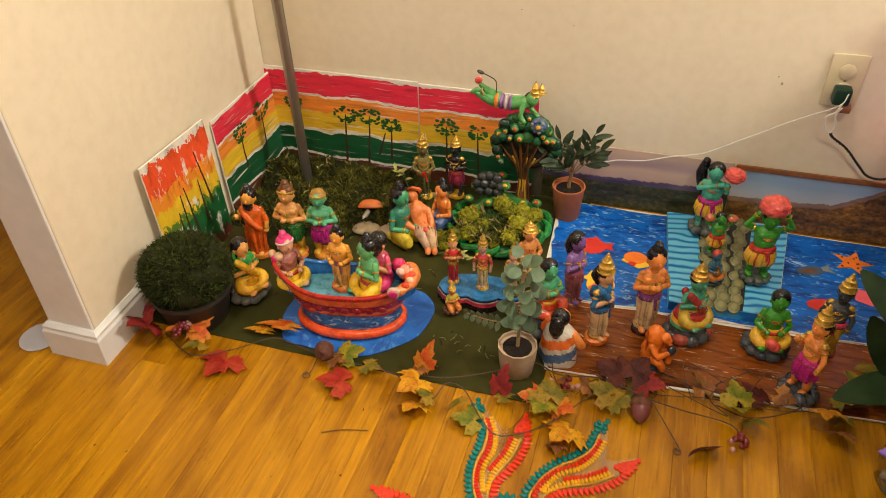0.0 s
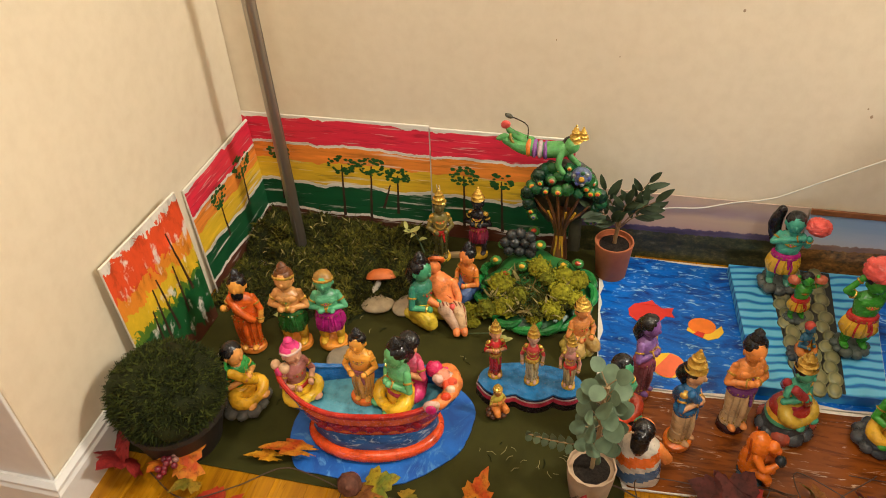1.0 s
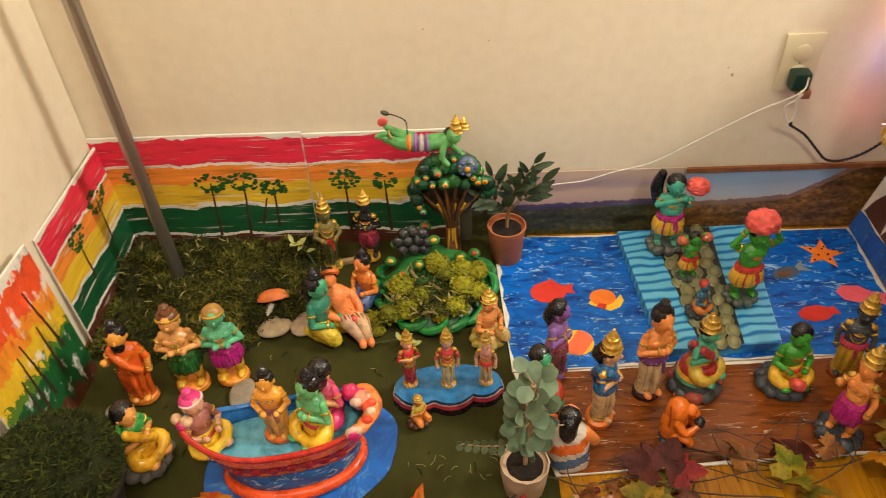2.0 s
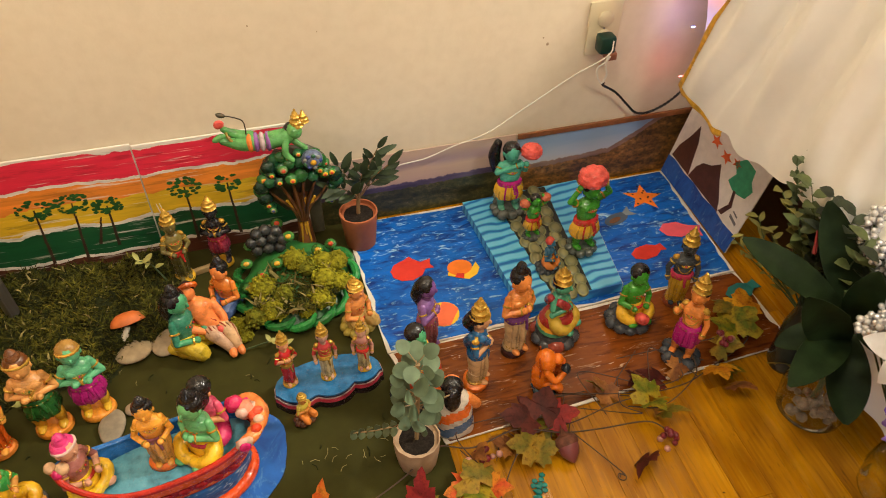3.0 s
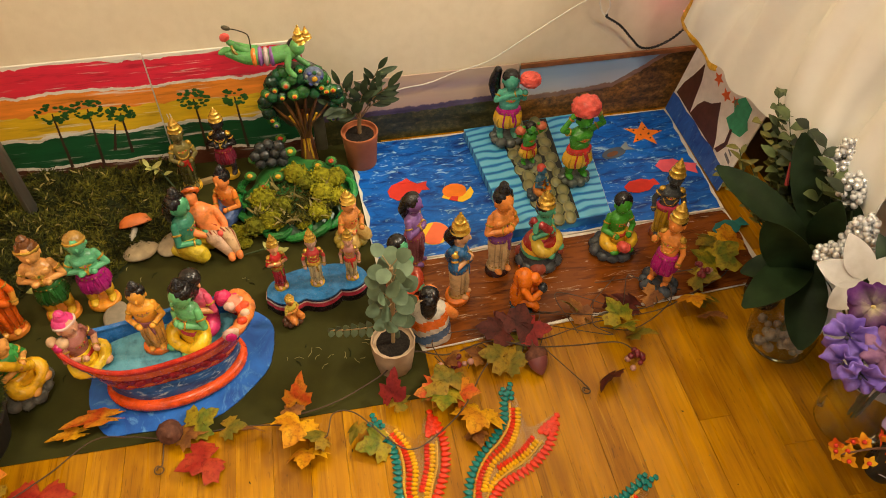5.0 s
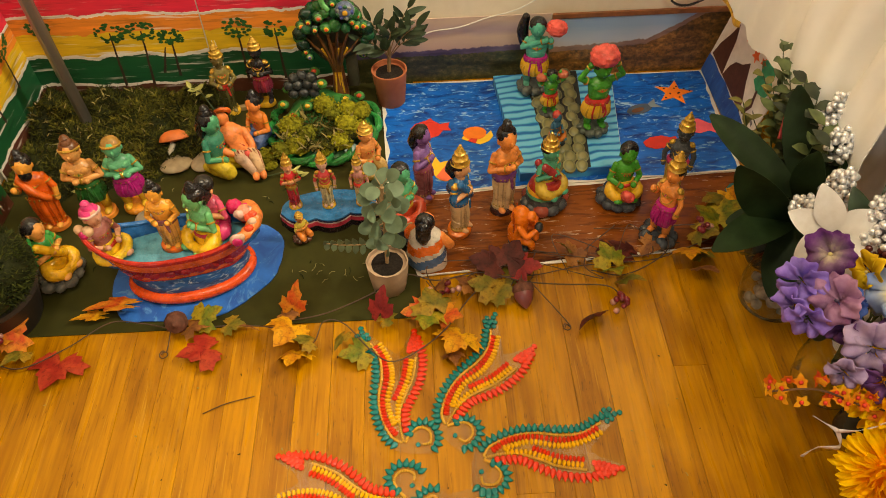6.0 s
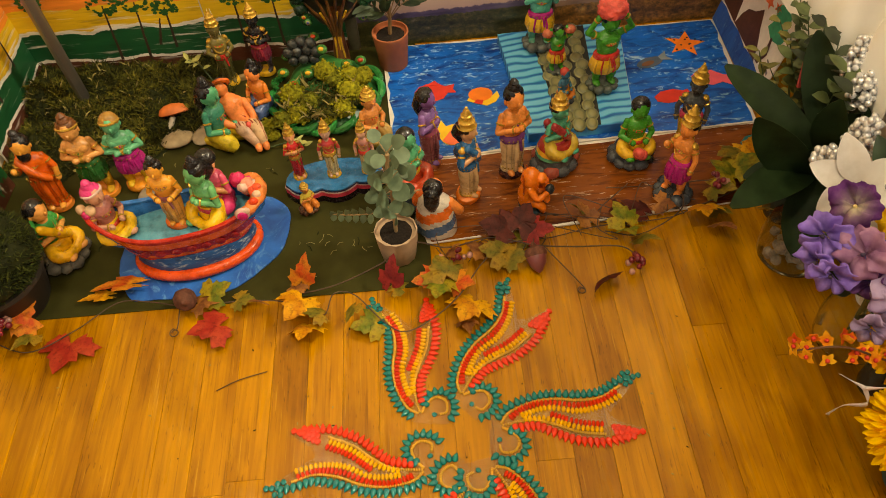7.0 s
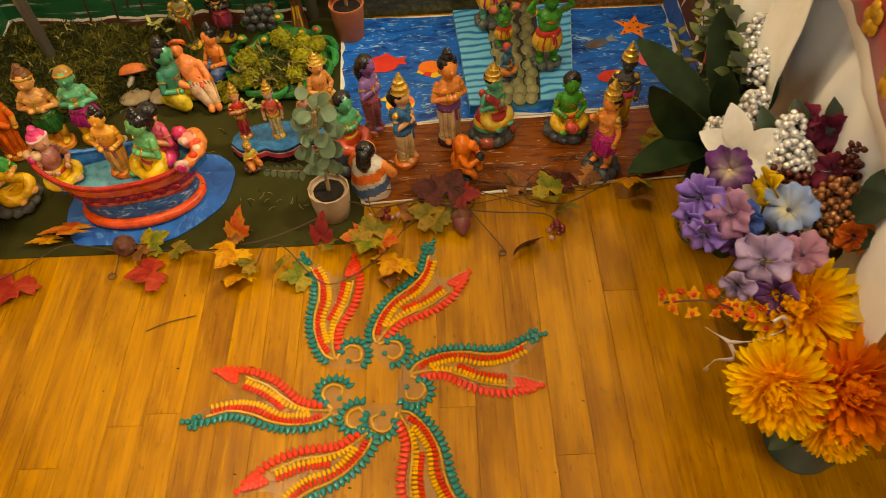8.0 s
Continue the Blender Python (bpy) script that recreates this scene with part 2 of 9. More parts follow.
WALL = wall_material()
PLANK = plank_material()
TRIM = surface("trim_white_gloss", (0.72, 0.70, 0.68), 0.35, 0, 0.06, 20, 0.05)
CEIL = surface("ceiling_white", (0.80, 0.77, 0.70), 0.8, 0, 0.04, 10, 0.1)
MAT_OLIVE = surface("olive_paper", (0.0348, 0.0326, 0.0037), 0.8, 0, 0.15, 30, 0.15, 500)
BOARD_WHITE = surface("board_white", (0.74, 0.68, 0.60), 0.55, 0, 0.08, 60, 0.08)
CHROME = surface("brushed_steel", (0.40, 0.36, 0.31), 0.34, 0.9, 0.10, 30, 0.05, stretch=(1, 1, 0.1))
SOIL = surface("potting_soil", (0.022, 0.016, 0.012), 0.95, 0, 0.5, 260, 0.9, 380)
CLAYPOT = surface("terracotta", (0.42, 0.125, 0.045), 0.62, 0, 0.18, 25, 0.2, 350)
PAPERPOT = surface("beige_fibre_pot", (0.48, 0.34, 0.22), 0.8, 0, 0.14, 40, 0.25, 300)

# ---- mesh helpers ----


def thing(name, label, category, m=None, group="", kind=""):
    ob = new(name)
    if m is not None:
        ob.matrix_world = m
    return tagged(ob, label, category, group, kind)


def mesh_from(bm, name, mats, smooth=True):
    me = bpy.data.meshes.new(name)
    bm.normal_update()
    bm.to_mesh(me)
    bm.free()
    for mt in mats if isinstance(mats, (list, tuple)) else [mats]:
        me.materials.append(mt)
    if smooth:
        me.polygons.foreach_set("use_smooth", [True] * len(me.polygons))
        me.set_sharp_from_angle(angle=radians(42))
    return me


def part(name, bm, material, parent=None, label="", smooth=True):
    ob = new(name, mesh_from(bm, name, material, smooth))
    ob.parent = parent
    if label:
        ob["label"] = label
    return ob


def solid(name, bm, material, label, category, m=None, kind="", group="", smooth=True):
    ob = part(name, bm, material, None, "", smooth)
    if m is not None:
        ob.matrix_world = m
    return tagged(ob, label, category, group, kind)


def add_box(bm, lo, hi, bevel=0.0, mi=0):
    c = [(a + b) / 2 for a, b in zip(lo, hi)]
    s = [b - a for a, b in zip(lo, hi)]
    r = bmesh.ops.create_cube(bm, size=1.0, matrix=Matrix.Translation(c) @ Matrix.Diagonal((*s, 1)))
    faces = set(f for v in r["verts"] for f in v.link_faces)
    for f in faces:
        f.material_index = mi
    if bevel:
        es = set(e for v in r["verts"] for e in v.link_edges)
        out = bmesh.ops.bevel(bm, geom=list(es), offset=bevel, segments=2, profile=0.5, affect="EDGES")
        for f in out["faces"]:
            f.material_index = mi
    return r["verts"]


def box_bm(lo, hi, bevel=0.0):
    bm = bmesh.new()
    add_box(bm, lo, hi, bevel)
    return bm


def add_lathe(bm, profile, seg=28, at=(0, 0, 0), sx=1.0, sy=1.0, mi=0, wave=None, rot=None):
    rings = []
    M = Matrix.Translation(at) @ (rot if rot else Matrix())
    for r, z in profile:
        ring = []
        for i in range(seg):
            a = 2 * math.pi * i / seg
            k = 1 + (wave(a, z) if wave else 0)
            ring.append(bm.verts.new(M @ Vector((r * k * math.cos(a) * sx, r * k * math.sin(a) * sy, z))))
        rings.append(ring)
    for p, q in zip(rings, rings[1:]):
        for i in range(seg):
            f = bm.faces.new((p[i], p[(i + 1) % seg], q[(i + 1) % seg], q[i]))
            f.material_index = mi
    for ring, flip in ((rings[0], True), (rings[-1], False)):
        if profile[0 if flip else -1][0] > 1e-5:
            f = bm.faces.new(ring[::-1] if flip else ring)
            f.material_index = mi
    return rings


def add_tube(bm, pts, radii, seg=8, mi=0, caps=True):
    pts = [Vector(p) for p in pts]
    if isinstance(radii, (int, float)):
        radii = [radii] * len(pts)
    rings, prev = [], None
    for i, p in enumerate(pts):
        d = (pts[min(i + 1, len(pts) - 1)] - pts[max(i - 1, 0)]).normalized()
        ref = prev if prev is not None else (Vector((0, 0, 1)) if abs(d.z) < 0.9 else Vector((1, 0, 0)))
        u = (ref - d * ref.dot(d)).normalized()
        v = d.cross(u)
        prev = u
        rings.append([bm.verts.new(p + radii[i] * (math.cos(a) * u + math.sin(a) * v)) for a in (2 * math.pi * k / seg for k in range(seg))])
    for p, q in zip(rings, rings[1:]):
        for i in range(seg):
            bm.faces.new((p[i], p[(i + 1) % seg], q[(i + 1) % seg], q[i])).material_index = mi
    if caps:
        bm.faces.new(rings[0][::-1]).material_index = mi
        bm.faces.new(rings[-1]).material_index = mi


def smooth_path(pts, n=8):
    """A Catmull-Rom line through the points."""
    P = [Vector(p) for p in pts]
    P = [P[0] * 2 - P[1]] + P + [P[-1] * 2 - P[-2]]
    out = []
    for i in range(1, len(P) - 2):
        a, b, c, d = P[i - 1:i + 3]
        for k in range(n):
            t = k / n
            out.append(0.5 * ((2 * b) + (c - a) * t + (2 * a - 5 * b + 4 * c - d) * t * t + (3 * b - a - 3 * c + d) * t ** 3))
    return out + [P[-2].copy()]


def add_ball(bm, c, r, mi=0, rot=None, seg=12, rings=8):
    r = (r, r, r) if isinstance(r, (int, float)) else r
    M = Matrix.Translation(c) @ (rot if rot else Matrix()) @ Matrix.Diagonal((*r, 1))
    out = bmesh.ops.create_uvsphere(bm, u_segments=seg, v_segments=rings, radius=1.0, matrix=M)
    for f in set(f for v in out["verts"] for f in v.link_faces):
        f.material_index = mi
    return out["verts"]


def add_ico(bm, c, r, mi=0, sub=1, jitter=0.0, rnd=None):
    r = (r, r, r) if isinstance(r, (int, float)) else r
    out = bmesh.ops.create_icosphere(bm, subdivisions=sub, radius=1.0)
    for v in out["verts"]:
        k = 1 + (rnd.uniform(-jitter, jitter) if rnd else 0)
        v.co = Vector((c[0] + v.co.x * r[0] * k, c[1] + v.co.y * r[1] * k, c[2] + v.co.z * r[2] * k))
    for f in set(f for v in out["verts"] for f in v.link_faces):
        f.material_index = mi
    return out["verts"]


def add_sheet(bm, outline, z=0.0, thick=0.001, mi=0, plane="xy", at=(0, 0, 0)):
    """A flat cut-out of some thickness from a 2D outline."""
    def put(p, h):
        if plane == "xy":
            return (at[0] + p[0], at[1] + p[1], at[2] + h)
        if plane == "xz":
            return (at[0] + p[0], at[1] - h, at[2] + p[1])
        return (at[0] + h, at[1] + p[0], at[2] + p[1])
    a = [bm.verts.new(put(p, z)) for p in outline]
    b = [bm.verts.new(put(p, z + thick)) for p in outline]
    n = len(outline)
    fs = [bm.faces.new(b), bm.faces.new(a[::-1])]
    for i in range(n):
        fs.append(bm.faces.new((a[i], a[(i + 1) % n], b[(i + 1) % n], b[i])))
    for f in fs:
        f.material_index = mi
    return b


# ---- the room ----
solid("wall_north", box_bm((-2.0, 0.0, 0.0), (2.6, 0.12, CEILING)), WALL, "cream painted plaster wall behind the display", "wall", kind="structure", smooth=False)


def west_wall():
    bm = bmesh.new()
    add_box(bm, (-0.067, -0.812, 0.0), (0.034, -0.002, CEILING), 0.004)
    for v in bm.verts:
        if v.co.x > 0:
            v.co.x -= 0.024 * (1 + min(0, v.co.y) / 0.812)
    return bm


solid("wall_west", west_wall(), WALL, "cream painted wall stub ending in a square corner", "wall", kind="structure", smooth=False)
solid("wall_far_west", box_bm((-2.12, -4.5, 0.0), (-2.0, 0.12, CEILING)), WALL, "cream wall of the next room", "wall", kind="structure", smooth=False)
solid("wall_east", box_bm((2.6, -4.5, 0.0), (2.72, 0.12, CEILING)), WALL, "cream painted wall", "wall", kind="structure", smooth=False)
solid("wall_south", box_bm((-2.12, -4.62, 0.0), (2.72, -4.5, CEILING)), WALL, "cream painted wall", "wall", kind="structure", smooth=False)
solid("ceiling", box_bm((-2.12, -4.62, CEILING), (2.72, 0.12, CEILING + 0.1)), CEIL, "flat white ceiling", "ceiling", kind="structure", smooth=False)


def baseboard(name, pts):
    """A moulded skirting that runs along the points with its back to their left."""
    prof = [(0.0, 0.0), (0.014, 0.0), (0.014, 0.062), (0.011, 0.068), (0.011, 0.074), (0.004, 0.082), (0.0, 0.082)]
    bm = bmesh.new()
    rows = []
    n = len(pts)
    for i, p in enumerate(pts):
        p = Vector((*p, 0))
        d0 = (p - Vector((*pts[i - 1], 0))).normalized() if i else None
        d1 = (Vector((*pts[i + 1], 0)) - p).normalized() if i < n - 1 else None
        n0 = Vector((d0.y, -d0.x, 0)) if d0 else None
        n1 = Vector((d1.y, -d1.x, 0)) if d1 else None
        off = n0 + n1 if d0 and d1 else (n0 or n1)
        rows.append([bm.verts.new(p + off * a + Vector((0, 0, h))) for a, h in prof])
    for a, b in zip(rows, rows[1:]):
        for k in range(len(prof)):
            bm.faces.new((a[k], a[(k + 1) % len(prof)], b[(k + 1) % len(prof)], b[k]))
    bm.faces.new(rows[0][::-1])
    bm.faces.new(rows[-1])
    bmesh.ops.recalc_face_normals(bm, faces=bm.faces)
    return solid(name, bm, TRIM, "white painted baseboard round the wall end", "baseboard", kind="structure", smooth=False)


baseboard("baseboard", [(-0.069, -0.03), (-0.069, -0.818), (0.036, -0.818), (0.031, -0.60)])
solid("trim", box_bm((-0.070, -0.818, 0.0), (0.033, -0.8125, CEILING), 0.0015), TRIM, "white painted casing on the wall end", "trim", kind="structure", smooth=False)
window = thing("window_1", "white framed window in the wall behind", "window", pose(-0.9, -4.49, 0.0), kind="structure")
for lo, hi in (((-0.62, -0.03, 0.74), (-0.55, 0.03, 2.16)), ((0.55, -0.03, 0.74), (0.62, 0.03, 2.16)), ((-0.55, -0.03, 2.10), (0.55, 0.03, 2.16)), ((-0.62, -0.03, 0.70), (0.62, 0.06, 0.74))):
    part("window_frame", box_bm(lo, hi, 0.004), TRIM, window, smooth=False)

# ---- floor mat, boards and backdrops ----
solid("floor_mat", box_bm((0.022, -0.697, 0.0005), (0.888, -0.006, 0.002), 0.0005), MAT_OLIVE, "olive green paper mat with bits of moss", "mat", smooth=False)

W_ = (0.76, 0.70, 0.62)
RAINBOW = [(0.0, (0.10, 0.03, 0.015)), (0.12, W_), (0.145, (0.010, 0.085, 0.028)), (0.385, W_), (0.415, (0.74, 0.47, 0.02)), (0.60, (0.80, 0.25, 0.03)), (0.735, W_), (0.76, (0.72, 0.025, 0.06)), (0.965, W_)]
DABBED = [(0.0, (0.10, 0.03, 0.015)), (0.10, (0.012, 0.10, 0.025)), (0.40, (0.10, 0.20, 0.02)), (0.46, (0.72, 0.46, 0.015)), (0.62, (0.80, 0.26, 0.02)), (0.73, (0.78, 0.085, 0.02)), (0.955, W_)]
TREE_LEAF = surface("painted_leaf_green", (0.02, 0.10, 0.02), 0.45, 0, 0.3, 90)
TREE_BARK = surface("painted_trunk_brown", (0.05, 0.022, 0.014), 0.45, 0, 0.25, 90)


def painted_board(name, label, width, height, bands, m, trees, wobble=0.07, dabs=False, streak=0.55, seed=1):
    """A white board with painted bands; local x along it, z up, face towards -y."""
    rnd = random.Random(seed)
    ob = thing(name, label, "painted board", m, "painted boards")
    part("board", box_bm((0, -0.004, 0), (width, 0, height), 0.0008), BOARD_WHITE, ob, smooth=False)
    bm = bmesh.new()
    add_box(bm, (0.001, -0.0048, 0.001), (width - 0.001, -0.0042, height - 0.001))
    part("painted_sky", bm, banded_paint(name + "_paint", height, bands, wobble, streak, dabs=dabs), ob, "bands of red, orange, yellow and green paint", smooth=False)
    for x, top, foot, lean, crown in trees:
        bm = bmesh.new()
        for k in range(5):
            z0, z1 = foot + (top - foot) * k / 5, foot + (top - foot) * (k + 1) / 5
            w = 0.0034 - 0.0004 * k
            x0, x1 = x + lean * k / 5 + rnd.uniform(-.001, .001), x + lean * (k + 1) / 5
            add_sheet(bm, [(x0 - w, z0), (x0 + w, z0), (x1 + w * .85, z1), (x1 - w * .85, z1)], 0.0050 + 0.00003 * k, 0.0002, 0, "xz")
        if crown:
            for k in range(48):
                a, q = rnd.uniform(0, 6.28), rnd.uniform(0.15, 1) ** 0.5
                cx, cz, r = x + lean + math.cos(a) * q * crown * 1.75, top + math.sin(a) * q * crown * 1.15, rnd.uniform(0.0022, 0.0048)
                add_sheet(bm, [(cx + r * 1.3 * math.cos(t * 1.047 + k), cz + r * 0.9 * math.sin(t * 1.047 + k)) for t in range(6)], 0.0052 + 0.00002 * k, 0.0002, 1, "xz")
        part("painted_tree", bm, [TREE_BARK, TREE_LEAF], ob, smooth=False)
    return ob


LEAN = Matrix.Rotation(radians(-2.2), 4, "X")
painted_board("painted_board", "white board painted with rainbow sunset bands and trees", 0.432, 0.277, RAINBOW, pose(0.004, -0.014, 0.002) @ LEAN,
              [(0.075, 0.185, 0.06, 0.004, 0.015), (0.222, 0.165, 0.03, 0.006, 0.02), (0.285, 0.168, 0.02, 0.012, 0.02), (0.318, 0.125, 0.06, 0.02, 0), (0.352, 0.150, 0.05, 0.004, 0.017)], seed=3)
painted_board("painted_board", "white board painted with rainbow sunset bands and two trees", 0.305, 0.273, RAINBOW, pose(0.437, -0.014, 0.002) @ LEAN,
              [(0.072, 0.165, 0.03, 0.0, 0.019), (0.158, 0.160, 0.03, -0.004, 0.017)], seed=5)
painted_board("painted_board", "white board painted with sunset bands, folded round the corner", 0.285, 0.262, RAINBOW, pose(0.030, -0.298, 0.002, 0, 0, 90) @ LEAN,
              [(0.10, 0.18, 0.08, 0.0, 0.019), (0.205, 0.19, 0.09, 0.006, 0.022)], seed=8)
painted_board("painted_board", "small white board dabbed in orange, yellow and green with bare trees", 0.222, 0.305, DABBED, pose(0.052, -0.582, 0.002, 0, 0, 88) @ LEAN,
              [(0.062, 0.155, 0.05, 0.004, 0), (0.084, 0.19, 0.06, 0.0, 0), (0.112, 0.20, 0.07, -0.012, 0), (0.15, 0.19, 0.08, 0.0, 0), (0.182, 0.255, 0.11, -0.02, 0)], wobble=0.15, dabs=True, streak=0.6, seed=11)


def print_material(name, width, height, ridge, sky, far, land, grain):
    """A printed landscape: sky over a far strip and textured land under a ridge line that follows the sheet's length."""
    m = bpy.data.materials.new(name)
    nt, nodes, links, b = nodes_of(m)
    tc = nodes.new("ShaderNodeTexCoord")
    sep = nodes.new("ShaderNodeSeparateXYZ")
    links.new(tc.outputs["Object"], sep.inputs[0])

    def calc(op, a, c, d=None):
        n = nodes.new("ShaderNodeMath")
        n.operation = op
        for i, v in enumerate((a, c, d)):
            if isinstance(v, (int, float)):
                n.inputs[i].default_value = v
            elif v is not None:
                links.new(v, n.inputs[i])
        return n.outputs[0]
    u, h = calc("DIVIDE", sep.outputs["X"], width), calc("DIVIDE", sep.outputs["Z"], height)
    line = ramp_node(nt, u, [(p, (v, v, v)) for p, v in ridge]).outputs[0]
    jag = noise_node(nt, 70, 5, (1, 1, 0.4), rough=0.7).outputs[0]
    line = calc("MULTIPLY_ADD", jag, 0.10, calc("SUBTRACT", line, 0.05))
    over = calc("SUBTRACT", h, line)
    haze = noise_node(nt, 12, 4, (0.6, 1, 3.5)).outputs[0]
    col = ramp_node(nt, calc("MULTIPLY_ADD", haze, 0.22, calc("SUBTRACT", h, 0.11)), sky).outputs[0]
    strip = ramp_node(nt, noise_node(nt, 40, 5, (0.4, 1, 1.6)).outputs[0], [(0.35, far[0]), (0.65, far[1])]).outputs[0]
    col = mix_node(nt, ramp_node(nt, over, [(0.085, (1, 1, 1)), (0.10, (0, 0, 0))]).outputs[0], col, strip)
    n1 = noise_node(nt, grain, 6, (1, 1, 1.3), rough=0.75).outputs[0]
    ground = ramp_node(nt, n1, land).outputs[0]
    n2 = noise_node(nt, grain * 0.22, 3, (0.5, 1, 2.2)).outputs[0]
    ground = mix_node(nt, 0.85, ground, ramp_node(nt, n2, [(0.38, (0.35, 0.36, 0.36)), (0.58, (1, 1, 1))]).outputs[0], "MULTIPLY")
    col = mix_node(nt, ramp_node(nt, over, [(0.0, (1, 1, 1)), (0.012, (0, 0, 0))]).outputs[0], col, ground)
    links.new(col, b.inputs["Base Color"])
    b.inputs["Roughness"].default_value = 0.3
    return m


def poster(name, label, x0, x1, height, mat, top=None):
    ob = thing(name, label, "poster", pose(x0, -0.008, 0.001) @ Matrix.Rotation(radians(-1.5), 4, "X"), "landscape posters")
    part("sheet", box_bm((0, -0.003, 0), (x1 - x0, 0, height), 0.0006), mat, ob, smooth=False)
    if top:
        part("edge_strip", box_bm((0, -0.006, height), (x1 - x0, 0.0, height + 0.012), 0.001), top, ob, "brown wooden edge strip", smooth=False)
    return ob


poster("landscape_poster", "landscape print with violet sky over dim fields", 0.752, 1.205, 0.163,
       print_material("field_print", 0.453, 0.163, [(0, 0.40), (0.5, 0.42), (1, 0.46)], [(0.40, (0.34, 0.22, 0.26)), (0.55, (0.50, 0.34, 0.28)), (0.68, (0.56, 0.40, 0.30)), (0.80, (0.40, 0.29, 0.30)), (0.95, (0.52, 0.38, 0.30))], ((0.05, 0.035, 0.075), (0.13, 0.09, 0.16)), [(0.30, (0.022, 0.024, 0.010)), (0.48, (0.060, 0.060, 0.020)), (0.60, (0.12, 0.10, 0.030)), (0.72, (0.26, 0.20, 0.12))], 70))
poster("landscape_poster", "framed landscape print with blue sky over autumn hills", 1.208, 1.640, 0.150,
       print_material("hill_print", 0.432, 0.150, [(0, 0.42), (0.35, 0.46), (0.52, 0.50), (0.66, 0.72), (0.80, 0.97), (1, 1.05)], [(0.45, (0.58, 0.48, 0.44)), (0.62, (0.44, 0.47, 0.55)), (0.85, (0.28, 0.38, 0.54))], ((0.20, 0.12, 0.10), (0.34, 0.20, 0.14)), [(0.30, (0.030, 0.026, 0.014)), (0.44, (0.14, 0.070, 0.020)), (0.56, (0.30, 0.13, 0.030)), (0.70, (0.46, 0.26, 0.07))], 85),
       surface("brown_wood_edge", (0.28, 0.10, 0.03), 0.45, 0, 0.25, 60))

# painted sea board and brown shore board, lying on the floor
SEA = brushed_paint("sea_blue_paint", (0.006, 0.13, 0.58), (0.36, 0.58, 0.78), (0.004, 0.030, 0.22), (1.0, 2.6, 1), 17, 0.30, 0.63)
SHORE = brushed_paint("shore_brown_paint", (0.22, 0.056, 0.006), (0.66, 0.46, 0.28), (0.060, 0.012, 0.003), (0.6, 3.0, 1), 18, 0.24, 0.67)


def flat_board(name, label, corners, thick, material, z=0.002, border=0.006):
    ob = thing(name, label, "painted board", pose(0, 0, 0), "floor boards")
    bm = bmesh.new()
    add_sheet(bm, corners, z, thick)
    part("board", bm, BOARD_WHITE, ob, smooth=False)
    c = Vector((sum(p[0] for p in corners) / len(corners), sum(p[1] for p in corners) / len(corners)))
    rnd = random.Random(len(name))
    inner = []
    n = len(corners)
    for i in range(n):
        a, b = Vector(corners[i]), Vector(corners[(i + 1) % n])
        for k in range(14):
            p = a.lerp(b, k / 14)
            inner.append(p + (c - p).normalized() * border * (rnd.uniform(0.3, 1.9) if k else 1.4))
    bm = bmesh.new()
    add_sheet(bm, inner, z + thick + 0.0001, 0.0004)
    part("painted_face", bm, material, ob, smooth=False)
    return ob


flat_board("sea_board", "board painted as deep blue sea with white brush streaks", [(0.830, -0.395), (1.562, -0.368), (1.575, -0.022), (0.812, -0.022)], 0.003, SEA)
flat_board("shore_board", "board painted as brown shore with streaky brushwork", [(0.884, -0.607), (1.566, -0.566), (1.561, -0.372), (0.832, -0.398)], 0.003, SHORE, z=0.003)


def striped_material():
    m = bpy.data.materials.new("wave_striped_paint")
    nt, nodes, links, b = nodes_of(m)
    tc = nodes.new("ShaderNodeTexCoord")
    mp = nodes.new("ShaderNodeMapping")
    mp.inputs["Rotation"].default_value = (0, 0, radians(-6))
    links.new(tc.outputs["Object"], mp.inputs[0])
    wv = nodes.new("ShaderNodeTexWave")
    wv.bands_direction = "Y"
    wv.inputs["Scale"].default_value, wv.inputs["Distortion"].default_value = 14, 5.0
    wv.inputs["Detail"].default_value, wv.inputs["Detail Scale"].default_value = 2, 0.8
    links.new(mp.outputs[0], wv.inputs[0])
    c = ramp_node(nt, wv.outputs[0], [(0.06, (0.010, 0.13, 0.42)), (0.24, (0.05, 0.33, 0.62)), (0.6, (0.15, 0.48, 0.72))]).outputs[0]
    links.new(c, b.inputs["Base Color"])
    b.inputs["Roughness"].default_value = 0.4
    return m


STRIPE = striped_material()


